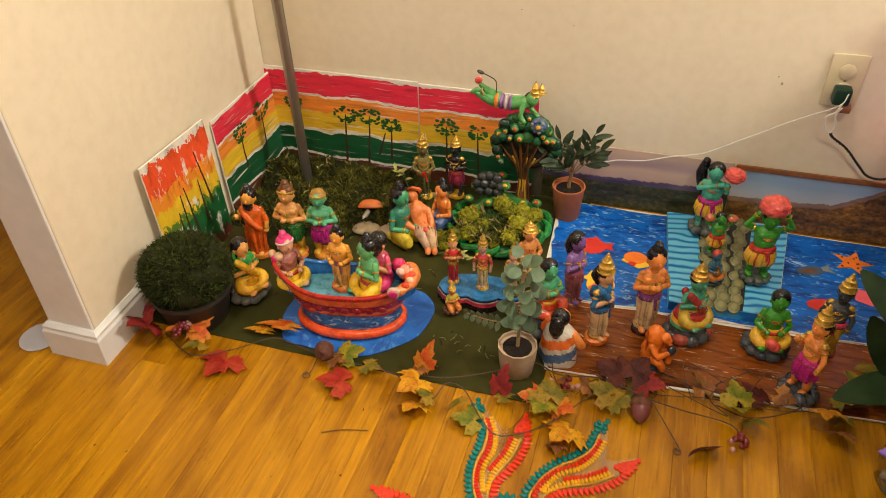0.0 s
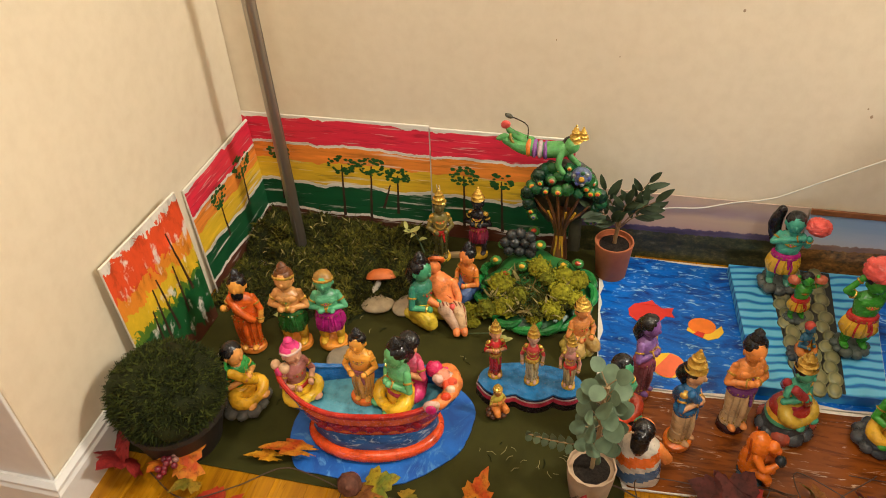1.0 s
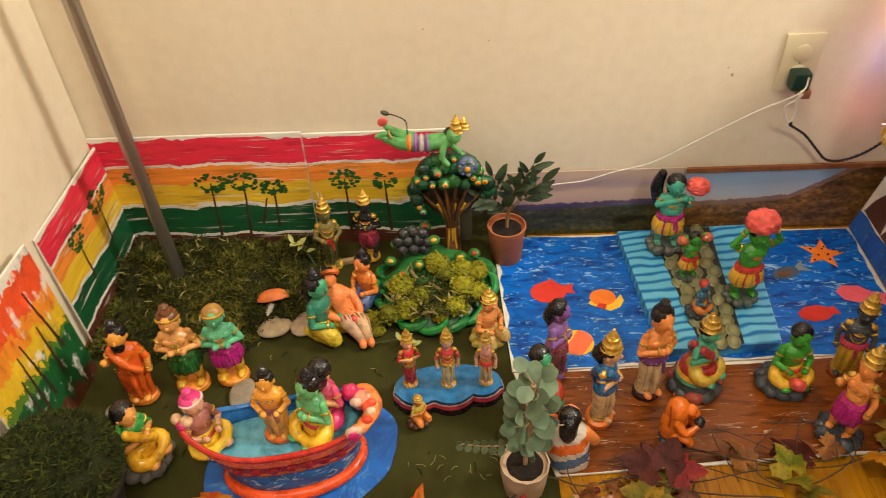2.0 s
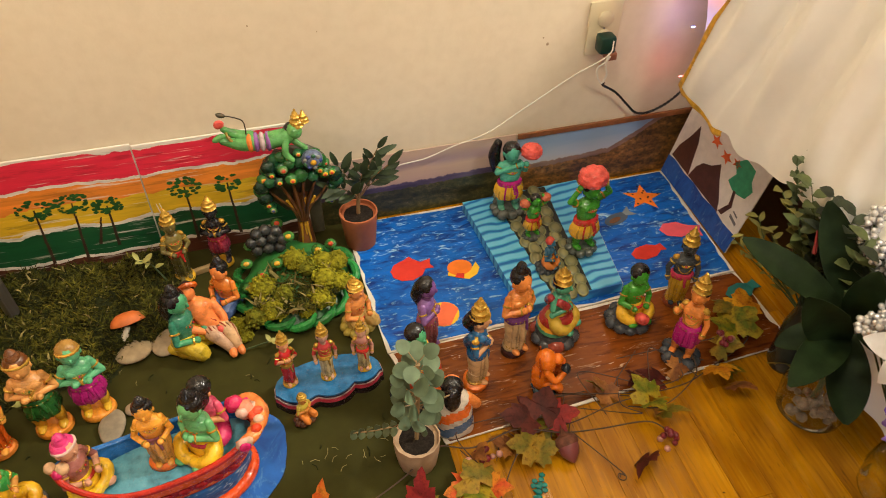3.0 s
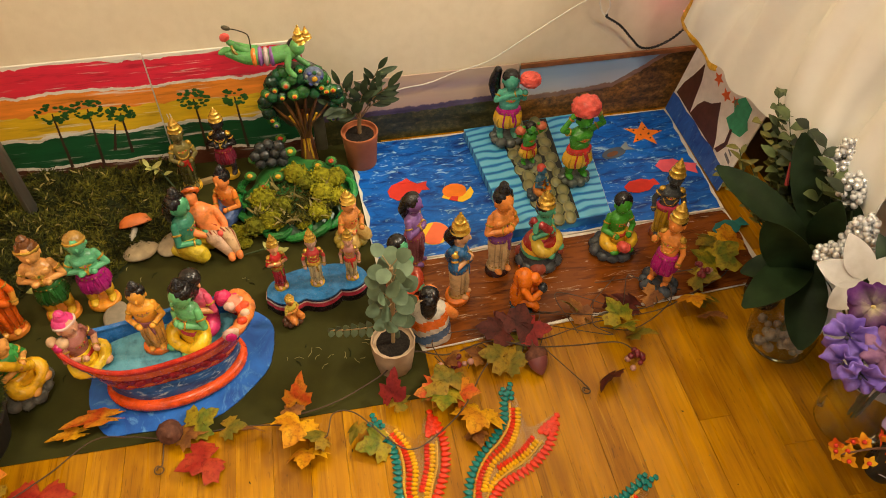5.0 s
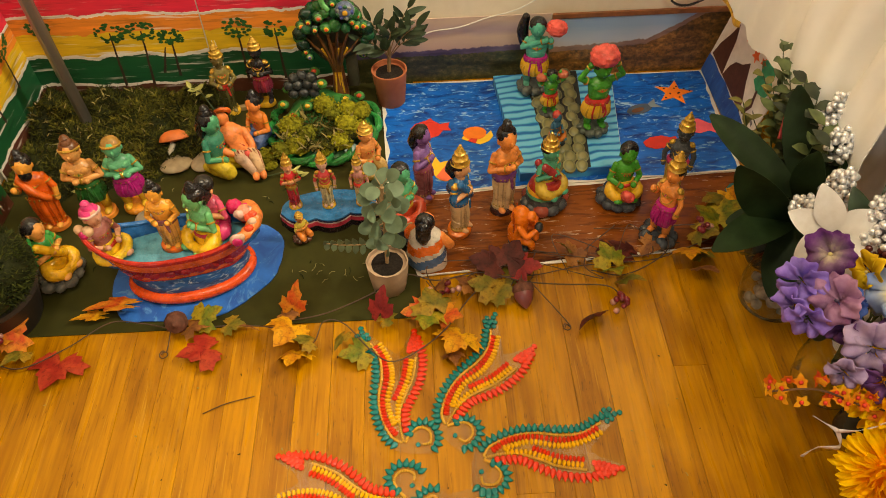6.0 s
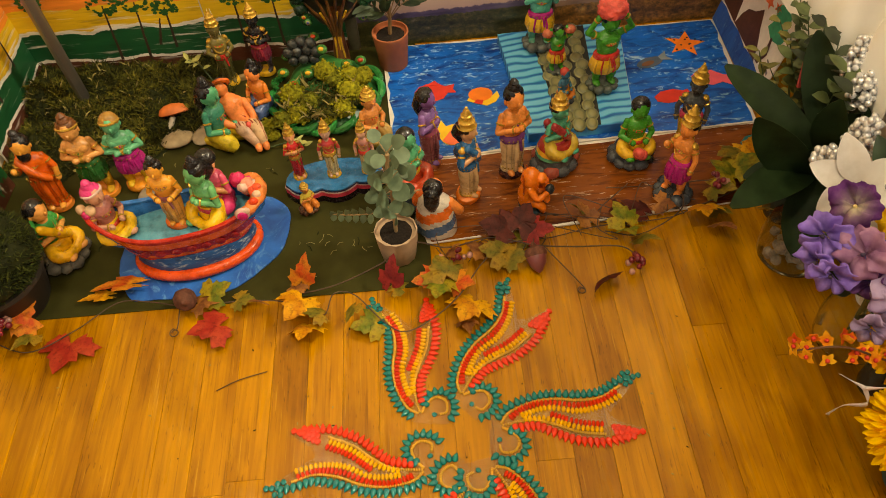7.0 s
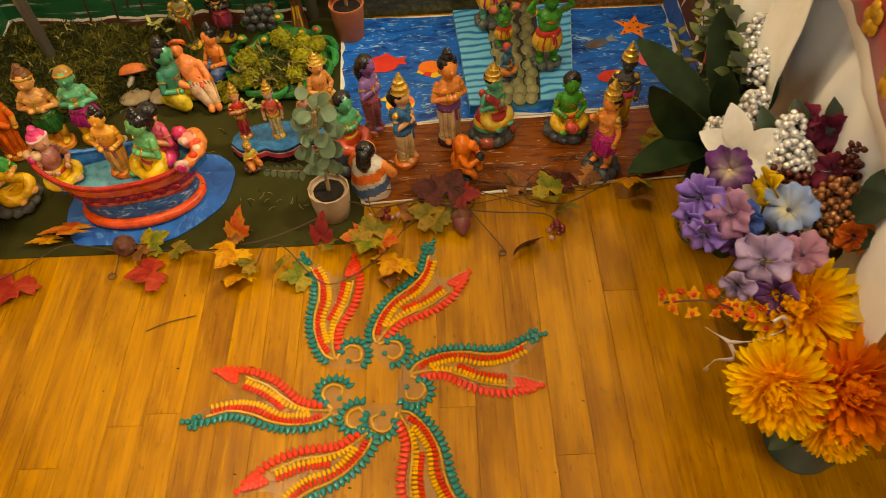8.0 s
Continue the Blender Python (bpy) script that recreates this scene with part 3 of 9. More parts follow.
def bridge_board():
    ob = thing("bridge_board", "raised board of pale blue waves with a stone causeway", "bridge", pose(0, 0, 0))
    quad = [(1.100, -0.372), (1.312, -0.362), (1.350, -0.030), (1.076, -0.040)]
    bm = bmesh.new()
    add_sheet(bm, quad, 0.006, 0.022)
    part("wave_panel", bm, STRIPE, ob, smooth=False)
    edge = surface("board_edge_pale", (0.45, 0.52, 0.55), 0.5, 0, 0.2, 80)
    for a, b in ((quad[2], quad[1]),):
        bm = bmesh.new()
        d = Vector(b) - Vector(a)
        n = Vector((-d.y, d.x)).normalized() * 0.0012
        add_sheet(bm, [Vector(a) - n, Vector(b) - n, Vector(b) + n, Vector(a) + n], 0.0065, 0.0202)
        part("edge", bm, edge, ob, smooth=False)
    stone = bpy.data.materials.new("causeway_stone")
    nt, nodes, links, sb = nodes_of(stone)
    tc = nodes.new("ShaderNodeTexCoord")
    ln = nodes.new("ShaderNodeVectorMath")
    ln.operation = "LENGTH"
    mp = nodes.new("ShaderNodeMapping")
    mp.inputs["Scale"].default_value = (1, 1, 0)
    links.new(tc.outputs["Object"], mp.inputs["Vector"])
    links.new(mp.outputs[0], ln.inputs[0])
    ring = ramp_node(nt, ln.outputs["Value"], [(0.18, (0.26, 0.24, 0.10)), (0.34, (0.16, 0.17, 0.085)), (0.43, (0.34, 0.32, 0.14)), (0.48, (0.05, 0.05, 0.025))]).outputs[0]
    oi = nodes.new("ShaderNodeObjectInfo")
    links.new(mix_node(nt, 1.0, ring, ramp_node(nt, oi.outputs["Random"], [(0, (0.6, 0.62, 0.6)), (1, (1, 1, 1))]).outputs[0], "MULTIPLY"), sb.inputs["Base Color"])
    sb.inputs["Roughness"].default_value = 0.36
    bump_node(nt, sb, noise_node(nt, 3, 4).outputs[0], 0.3, 0.001)
    gap = surface("causeway_gap", (0.02, 0.022, 0.018), 0.6, 0, 0.3, 60)
    bm = bmesh.new()
    add_sheet(bm, [(1.168, -0.366), (1.246, -0.362), (1.270, -0.036), (1.146, -0.040)], 0.0262, 0.003)
    part("causeway", bm, gap, ob, smooth=False)
    rnd = random.Random(4)
    bm = bmesh.new()
    add_ball(bm, (0, 0, 0), (0.5, 0.5, 0.5), seg=12, rings=6)
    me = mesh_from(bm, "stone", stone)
    rows = 13
    for r in range(rows):
        t = r / (rows - 1)
        y = -0.358 + t * 0.312
        x0, x1 = 1.170 - 0.022 * t, 1.246 + 0.022 * t
        n = 3
        for k in range(n):
            x = x0 + (x1 - x0) * (k + (0.5 if r % 2 else 0.28) + rnd.uniform(-.06, .06)) / n
            if x > x1 - 0.006:
                continue
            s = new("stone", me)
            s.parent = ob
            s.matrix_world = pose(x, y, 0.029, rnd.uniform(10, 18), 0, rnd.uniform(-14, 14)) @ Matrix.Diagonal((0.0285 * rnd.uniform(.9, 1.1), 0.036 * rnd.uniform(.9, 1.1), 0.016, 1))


bridge_board()

# the end drawing, a board stood against the shelf with its blue foot strip
def end_drawing():
    a, b = Vector((1.570, -0.028, 0.004)), Vector((1.571, -0.316, 0.004))
    along = (b - a).normalized()
    up = Vector((0.24, -0.05, 1.0)).normalized()
    nrm = up.cross(along).normalized()
    m = Matrix.Translation(a) @ Matrix((along, -nrm, up)).transposed().to_4x4()
    if (m.to_3x3() @ Vector((0, -1, 0))).x > 0:
        m = Matrix.Translation(b) @ Matrix((-along, nrm, up)).transposed().to_4x4()
    ob = thing("drawing_board", "white board with painted brown mountains and green tree", "painted board", m, "painted boards")
    w, h = (b - a).length, 0.205
    part("board", box_bm((0, 0, 0), (w, 0.003, h), 0.0006), BOARD_WHITE, ob, smooth=False)
    brown = surface("drawing_brown", (0.085, 0.028, 0.016), 0.5, 0, 0.25, 60)
    green = surface("drawing_green", (0.05, 0.34, 0.16), 0.5, 0, 0.2, 60)
    oran = surface("drawing_orange", (0.75, 0.13, 0.02), 0.5, 0, 0.1, 60)
    grey = surface("drawing_grey", (0.16, 0.15, 0.15), 0.6, 0, 0.2, 60)
    return ob, w, h, brown, green, oran, grey


drawing, DW, DH, D_BROWN, D_GREEN, D_ORANGE, D_GREY = end_drawing()


def drawn(name, outlines, material, label=""):
    bm = bmesh.new()
    for k, o in enumerate(outlines):
        add_sheet(bm, [(DW * (1 - p[0]), DH * p[1]) for p in o][::-1], 0.0004 + 0.0003 * (len(name) % 4) + 0.00005 * k, 0.0002, 0, "xz")
    return part(name, bm, material, drawing, label, smooth=False)


drawn("foot_strip", [[(0.0, 0.0), (1, 0.0), (1, 0.235), (.85, .22), (.7, .25), (.55, .225), (.4, .25), (.25, .23), (.1, .25), (0, .23)]], brushed_paint("strip_blue", (0.03, 0.11, 0.42), (0.2, 0.35, 0.6), (0.02, 0.06, 0.3), (3, 1, 1), 16), "blue painted foot strip")
drawn("mountain", [[(0.03, .26), (0.30, .25), (.27, .42), (.24, .62), (.18, .78), (.13, .60), (.06, .42)], [(.30, .25), (.74, .24), (.70, .36), (.62, .50), (.55, .66), (.47, .56), (.38, .50), (.33, .40)]], D_BROWN, "brown painted mountains")
drawn("tree_trunk", [[(.74, .27), (.79, .27), (.84, .42), (.80, .58), (.775, .57), (.80, .42)]], D_BROWN)
drawn("tree_top", [[(.68, .60), (.78, .55), (.90, .60), (.93, .72), (.88, .78), (.86, .90), (.74, .92), (.66, .80), (.72, .72)]], D_GREEN, "green painted tree top")


def star(cx, cy, r, turn=0.0, inner=0.45):
    return [(cx + (r if k % 2 == 0 else r * inner) * math.sin(turn + k * math.pi / 5), cy + (r if k % 2 == 0 else r * inner) * math.cos(turn + k * math.pi / 5)) for k in range(10)]


drawn("painted_star", [[(x, y) for x, y in star(.40, .80, .07)]], D_ORANGE)
drawn("painted_star", [[(x, y) for x, y in star(.56, .76, .07, 0.3)]], D_ORANGE)
drawn("painted_star", [[(x, y) for x, y in star(.68, .80, .055, 0.1)]], D_ORANGE)
drawn("crescent_moon", [[(.20, .90), (.27, .88), (.33, .93), (.33, .98), (.29, .94), (.24, .925)]], D_GREY)
drawn("scribble_bar", [[(.86, .33), (.95, .30), (.95, .335), (.86, .365)], [(.87, .40), (.93, .38), (.93, .40), (.87, .42)]], D_GREY, "illegible dark scribble")

# paper sea creatures lying on the sea board
def paper(r, g, b):
    return surface(f"paper_{int(r*100)}_{int(g*100)}_{int(b*100)}", (r, g, b), 0.6, 0, 0.08, 50, 0.08)


def oval(cx, cy, rx, ry, n=18, turn=0.0, jag=0.0):
    out = []
    for k in range(n):
        a = 2 * math.pi * k / n
        q = 1 + (jag if k % 2 else -jag)
        x, y = rx * q * math.cos(a), ry * q * math.sin(a)
        out.append((cx + x * math.cos(turn) - y * math.sin(turn), cy + x * math.sin(turn) + y * math.cos(turn)))
    return out


def paper_cutout(name, label, at, turn, pieces, z=0.0062):
    ob = thing(name, label, "paper fish", pose(at[0], at[1], z, 0, 0, turn), "paper sea creatures")
    for k, (pname, outline, col) in enumerate(pieces):
        bm = bmesh.new()
        add_sheet(bm, outline, 0.0005 * k, 0.0005)
        part(pname, bm, paper(*col), ob, smooth=False)
    return ob


P_RED, P_ORANGE, P_YEL, P_PINK, P_TEAL = (0.62, 0.03, 0.015), (0.85, 0.20, 0.01), (0.85, 0.52, 0.02), (0.85, 0.12, 0.17), (0.01, 0.16, 0.15)
paper_cutout("paper_fish", "red paper cut-out fish lying on the blue sea board", (0.915, -0.195), 8,
             [("body", oval(0, 0, 0.036, 0.030, 20, 0, 0.03), P_RED), ("tail", [(0.028, -0.008), (0.052, -0.014), (0.048, 0.0), (0.054, 0.014), (0.03, 0.012)], P_RED), ("fin", [(-0.01, 0.024), (0.015, 0.036), (0.022, 0.02)], P_RED)])
paper_cutout("paper_duck", "orange and yellow paper duck lying on the blue sea board", (1.023, -0.222), 5,
             [("wing", [(-0.034, -0.006), (-0.018, -0.018), (0.004, -0.030), (0.024, -0.022), (0.036, -0.006), (0.034, 0.012), (0.018, -0.004), (-0.012, -0.006), (-0.030, 0.002)], P_YEL), ("body", oval(-0.003, 0.008, 0.026, 0.022, 18), P_ORANGE), ("foot", [(-0.022, -0.016), (-0.006, -0.026), (0.0, -0.012), (-0.014, -0.008)], P_RED)])
paper_cutout("paper_fish", "yellow and coral paper fish lying on the blue sea board", (0.955, -0.330), 55,
             [("body", oval(0, 0, 0.032, 0.030, 18), P_YEL), ("stripe", [(-0.031, -0.006), (-0.022, -0.022), (0.022, -0.022), (0.031, -0.004), (0.028, 0.014), (-0.028, 0.012)], (0.85, 0.16, 0.06)), ("tail", [(-0.01, 0.028), (0.012, 0.028), (0.022, 0.046), (0.0, 0.040), (-0.016, 0.046)], P_YEL)])
paper_cutout("paper_starfish", "orange paper starfish with black dots on the sea board", (1.487, -0.104), -10,
             [("body", star(0, 0, 0.046, 0.1, 0.42), P_ORANGE)] + [("dot", oval(0.012 * math.cos(k * 1.3) * (1 + k % 3), 0.011 * math.sin(k * 1.3) * (1 + k % 3), 0.0024, 0.0024, 8), (0.02, 0.015, 0.012)) for k in range(12)])
paper_cutout("paper_fish", "pink paper cut-out fish lying on the blue sea board", (1.513, -0.225), -12,
             [("body", oval(-0.008, 0, 0.034, 0.024, 14, 0, 0.06), P_PINK), ("tail", [(0.018, -0.012), (0.046, -0.024), (0.044, -0.004), (0.05, 0.010), (0.02, 0.012)], P_PINK)])
paper_cutout("paper_fish", "red paper cut-out fish lying on the blue sea board", (1.412, -0.272), 10,
             [("body", oval(0, 0, 0.034, 0.020, 16, 0, 0.04), P_RED), ("tail", [(0.026, -0.008), (0.044, -0.012), (0.042, 0.010), (0.026, 0.008)], P_RED)])
paper_cutout("paper_fish", "grey paper fish lying on the blue sea board", (1.396, -0.158), 20,
             [("body", oval(0, 0, 0.032, 0.016, 16), (0.07, 0.10, 0.15)), ("tail", [(0.026, -0.004), (0.05, -0.016), (0.042, 0.002), (0.05, 0.018), (0.026, 0.008)], (0.20, 0.24, 0.28)), ("patch", oval(-0.006, -0.002, 0.016, 0.007, 12), (0.16, 0.07, 0.03))])
paper_cutout("paper_fish", "teal paper cut-out fish on the brown shore board", (1.540, -0.425), 15,
             [("body", oval(0, 0, 0.032, 0.020, 16, 0, 0.05), P_TEAL), ("tail", [(0.026, -0.006), (0.046, -0.014), (0.046, 0.012), (0.026, 0.008)], P_TEAL)], 0.0075)

# ---- clay dolls ----


class Clay:
    """Builds one doll as one mesh out of rounded masses, a material slot for each colour."""

    def __init__(self):
        self.bm, self.cols, self.mats = bmesh.new(), {}, []

    def mi(self, col):
        if col not in self.cols:
            self.cols[col] = len(self.mats)
            self.mats.append(paint(*col[1:], gold=True) if col[0] == "gold" else paint(*col))
        return self.cols[col]

    def ball(self, c, r, col, tilt=(0, 0, 0), seg=14):
        add_ball(self.bm, c, r, self.mi(col), Euler([radians(a) for a in tilt]).to_matrix().to_4x4(), seg, 9)

    def limb(self, pts, radii, col, seg=10):
        pts = [Vector(p) for p in pts]
        if len(pts) > 2:
            n = len(pts)
            sm = smooth_path(pts, 4)
            rr = [radii[min(n - 2, i // 4)] * (1 - (i % 4) / 4) + radii[min(n - 1, i // 4 + 1)] * ((i % 4) / 4) for i in range(len(sm) - 1)] + [radii[-1]]
            pts, radii = sm, rr
        add_tube(self.bm, pts, radii, seg, self.mi(col))
        for p, r in ((pts[0], radii[0]), (pts[-1], radii[-1])):
            add_ball(self.bm, p, r * 1.0, self.mi(col), None, 10, 6)

    def turned(self, profile, col, at=(0, 0, 0), sx=1.0, sy=1.0, wave=None, seg=22):
        add_lathe(self.bm, profile, seg, at, sx, sy, self.mi(col), wave)

    def ring(self, c, R, r, col, tilt=(0, 0, 0), sy=1.0):
        M = Matrix.Translation(c) @ Euler([radians(a) for a in tilt]).to_matrix().to_4x4()
        pts = [M @ Vector((R * math.cos(a), R * sy * math.sin(a), 0)) for a in (2 * math.pi * k / 18 for k in range(19))]
        add_tube(self.bm, pts, r, 6, self.mi(col), False)

    def rocks(self, c, R, h, col, n=9, seed=1, col2=None):
        rnd = random.Random(seed)
        self.ball((c[0], c[1], c[2] + h * 0.35), (R * 0.85, R * 0.8, h * 0.62), col)
        for k in range(n):
            a = 2 * math.pi * k / n
            s = R * rnd.uniform(0.30, 0.40)
            add_ico(self.bm, (c[0] + R * 0.72 * math.cos(a), c[1] + R * 0.66 * math.sin(a), c[2] + s * 0.62), (s, s * 0.9, s * 0.72), self.mi(col2 if col2 and k % 3 == 0 else col), 2, 0.05, rnd)

    def hair(self, c, r, bun=True, long=0.0, col=BLACK):
        x, y, z = c
        self.ball((x, y + r * 0.20, z + r * 0.34), (r * 1.03, r * 0.98, r * 0.86), col)
        if bun:
            self.turned([(r * 0.62, 0), (r * 0.66, r * 0.2), (r * 0.52, r * 0.45), (r * 0.40, r * 0.62), (r * 0.44, r * 0.72), (r * 0.26, r * 0.95), (0, r * 1.08)], col, (x, y + r * 0.18, z + r * 0.78))
        if long:
            self.limb([(x, y + r * 0.7, z), (x, y + r * 1.15, z - long * 0.5), (x, y + r * 0.95, z - long)], [r * 0.8, r * 0.72, r * 0.4], col)

    def crown(self, c, r, h, col=GOLD):
        x, y, z = c
        self.turned([(r * 0.98, 0), (r * 1.06, h * 0.05), (r * 0.95, h * 0.10), (r * 0.84, h * 0.26), (r * 0.88, h * 0.30), (r * 0.68, h * 0.36), (r * 0.58, h * 0.52), (r * 0.62, h * 0.56), (r * 0.42, h * 0.62), (r * 0.32, h * 0.78), (r * 0.14, h * 0.86), (r * 0.16, h * 0.93), (0.0, h)], col, (x, y, z))

    def head(self, c, r, skin, hair=None, bun=False, long=0.0, crown=0.0, beard=False, band=None):
        x, y, z = c
        self.ball(c, (r * 0.92, r * 0.95, r * 1.08), skin)
        self.ball((x, y - r * 0.93, z - r * 0.08), (r * 0.16, r * 0.2, r * 0.24), skin, seg=8)
        for s in (-1, 1):
            self.ball((x + s * r * 0.92, y + r * 0.05, z - r * 0.05), (r * 0.14, r * 0.2, r * 0.3), skin, seg=8)
        self.limb([(x, y + r * 0.1, z - r * 0.8), (x, y + r * 0.15, z - r * 1.6)], [r * 0.5, r * 0.58], skin)
        if hair:
            self.hair((x, y, z), r, bun, long, hair)
        if beard:
            self.ball((x, y - r * 0.55, z - r * 0.75), (r * 0.62, r * 0.42, r * 0.75), BLACK)
        if crown:
            self.crown((x, y + r * 0.1, z + r * 0.45), r, crown)
        if band:
            self.ring((x, y + r * 0.10, z + r * 0.36), r * 0.98, r * 0.13, band, (-14, 0, 0))

    def done(self, label, at, turn=0.0, lean=(0, 0), category="clay doll", group="clay dolls", slim=1.0):
        ph = random.Random(label + str(at)).uniform(0, 50)
        for v in self.bm.verts:
            n = noise.noise_vector(v.co * 75 + Vector((ph, 0, 0)))
            v.co += n * 0.0011
            v.co.x *= slim
            v.co.y *= slim
        ob = new("clay_doll", mesh_from(self.bm, "clay_doll", self.mats))
        ob.matrix_world = pose(at[0], at[1], at[2] if len(at) > 2 else 0.006, lean[0], lean[1], turn)
        return tagged(ob, label, category, group)


def arms(d, h, skin, mode, cuff=GOLD, sleeve=None, y=0.0):
    """Arms of a doll with shoulders at 0.68 h."""
    sh, r = 0.114 * h, 0.035 * h
    top = 0.665 * h
    up = sleeve or skin
    for s in (-1, 1):
        a = (s * sh, y + 0.01 * h, top)
        if mode == "joined":
            b, c = (s * 0.175 * h, y - 0.02 * h, 0.54 * h), (s * 0.02 * h, y - 0.125 * h, 0.58 * h)
        elif mode == "crossed":
            b, c = (s * 0.19 * h, y - 0.02 * h, 0.53 * h), (-s * 0.06 * h, y - 0.11 * h, 0.535 * h)
        elif mode == "down":
            b, c = (s * 0.185 * h, y + 0.0 * h, 0.52 * h), (s * 0.17 * h, y - 0.05 * h, 0.40 * h)
        elif mode == "up":
            b, c = (s * 0.25 * h, y - 0.01 * h, 0.74 * h), (s * 0.15 * h, y - 0.02 * h, 0.90 * h)
        elif mode == "side":
            b, c = (s * 0.17 * h, y - 0.04 * h, 0.60 * h), (0.13 * h + s * 0.03 * h, y - 0.10 * h, 0.72 * h)
        elif mode == "bless":
            b, c = (s * 0.18 * h, y - 0.01 * h, 0.53 * h), ((s * 0.17 * h, y - 0.11 * h, 0.62 * h) if s < 0 else (s * 0.17 * h, y - 0.05 * h, 0.41 * h))
        else:
            b, c = (s * 0.18 * h, y - 0.03 * h, 0.52 * h), (s * 0.07 * h, y - 0.16 * h, 0.50 * h)
        d.limb([a, b], [r * 1.1, r * 0.95], up)
        d.limb([b, c], [r * 0.92, r * 0.75], skin)
        d.ball(c, (r * 0.95, r * 1.05, r * 0.9), skin, seg=8)
        m = Vector(a).lerp(Vector(b), 0.45)
        ax = (Vector(b) - Vector(a)).to_track_quat("Z", "Y").to_euler()
        d.ring(m, r * 1.12, r * 0.28, cuff, [math.degrees(q) for q in ax])
        m = Vector(b).lerp(Vector(c), 0.82)
        ax = (Vector(c) - Vector(b)).to_track_quat("Z", "Y").to_euler()
        d.ring(m, r * 0.9, r * 0.26, cuff, [math.degrees(q) for q in ax])


def standing(label, at, h, turn=0, skin=SKIN, skirt=YELLOW, torso=None, sash=MAGENTA, hair=BLACK, bun=False, long=0.0, crown=0.0, beard=False, band=None,
             base=ORANGE, mode="joined", robe=None, base_r=0.145, wide=1.0, extra=None, legs=None, lean=(0, 0), rock=None, necklace=True, slim=0.82):
    """A standing clay doll of height h with its arms posed by mode."""
    d = Clay()
    z0 = 0.0
    if rock:
        d.rocks((0, 0, 0), base_r * h * 1.25, 0.10 * h, rock, 9, int(h * 997))
        z0 = 0.085 * h
    elif base:
        d.turned([(base_r * h, 0), (base_r * h * 1.04, 0.012 * h), (base_r * h, 0.05 * h), (base_r * h * 0.85, 0.065 * h), (0, 0.068 * h)], base, sy=0.85)
        z0 = 0.062 * h
    fold = lambda a, z: 0.045 * math.sin(9 * a) * max(0.0, 1 - z / (0.5 * h))
    if legs:
        for s in (-1, 1):
            d.limb([(s * 0.075 * h, 0.0, 0.36 * h), (s * 0.09 * h, -0.015 * h, 0.22 * h), (s * 0.085 * h, 0.01 * h, z0 + 0.02 * h)], [0.068 * h, 0.056 * h, 0.042 * h], legs)
            d.ball((s * 0.09 * h, -0.04 * h, z0 + 0.018 * h), (0.042 * h, 0.075 * h, 0.026 * h), legs)
        d.turned([(0.135 * h, 0.24 * h), (0.155 * h, 0.30 * h), (0.145 * h, 0.38 * h), (0.12 * h, 0.44 * h), (0.0, 0.46 * h)], skirt, sx=1.05 * wide, sy=0.80, wave=lambda a, z: 0.06 * math.sin(7 * a))
    else:
        d.turned([(0.11 * h, z0), (0.115 * h, z0 + 0.03 * h), (0.105 * h, 0.2 * h), (0.125 * h, 0.32 * h), (0.13 * h, 0.38 * h), (0.105 * h, 0.46 * h), (0.0, 0.48 * h)], skirt, sx=wide, sy=0.80, wave=fold)
        d.limb([(0, -0.085 * h, 0.42 * h), (0, -0.105 * h, 0.26 * h), (0, -0.09 * h, z0 + 0.04 * h)], [0.028 * h, 0.03 * h, 0.018 * h], skirt)
        for s in (-1, 1):
            d.ball((s * 0.055 * h, -0.085 * h, z0 + 0.012 * h), (0.036 * h, 0.06 * h, 0.026 * h), skin)
    if not legs:
        for k in range(4):
            zz_ = z0 + 0.05 * h + k * 0.075 * h
            d.ring((0, 0, zz_), 0.108 * h, 0.0055 * h, tuple(c * 0.7 for c in skirt) if skirt[0] != 'gold' else skirt, (8, 0, 0), 0.80)
    trim = sash if sash and sash[0] != "gold" else RED
    for k in range(5):
        q = -0.9 + 0.45 * k
        if legs:
            d.limb([(0.115 * h * math.sin(q) * wide, -0.098 * h * math.cos(q), 0.43 * h), (0.162 * h * math.sin(q) * wide, -0.126 * h * math.cos(q), 0.32 * h), (0.146 * h * math.sin(q) * wide, -0.114 * h * math.cos(q), 0.25 * h)], [0.009 * h, 0.012 * h, 0.010 * h], trim if k % 2 else tuple(c * 0.6 for c in skirt), 6)
        else:
            d.limb([(0.105 * h * math.sin(q) * wide, -0.086 * h * math.cos(q), 0.45 * h), (0.128 * h * math.sin(q) * wide, -0.106 * h * math.cos(q), 0.32 * h), (0.108 * h * math.sin(q) * wide, -0.090 * h * math.cos(q), z0 + 0.04 * h)], [0.007 * h, 0.008 * h, 0.006 * h], tuple(c * 0.72 for c in skirt) if skirt[0] != "gold" else skirt, 6)
    if not torso:
        for q in (-1, 1):
            d.ball((q * 0.052 * h, -0.066 * h, 0.632 * h), (0.056 * h, 0.030 * h, 0.040 * h), skin, seg=10)
        d.ball((0, -0.070 * h, 0.525 * h), (0.070 * h, 0.028 * h, 0.048 * h), skin, seg=10)
    body = torso or skin
    d.turned([(0.0, 0.40 * h), (0.10 * h, 0.42 * h), (0.108 * h, 0.48 * h), (0.118 * h, 0.55 * h), (0.132 * h, 0.62 * h), (0.128 * h, 0.665 * h), (0.08 * h, 0.705 * h), (0.045 * h, 0.725 * h), (0, 0.73 * h)], body, sx=0.98 * wide, sy=0.70)
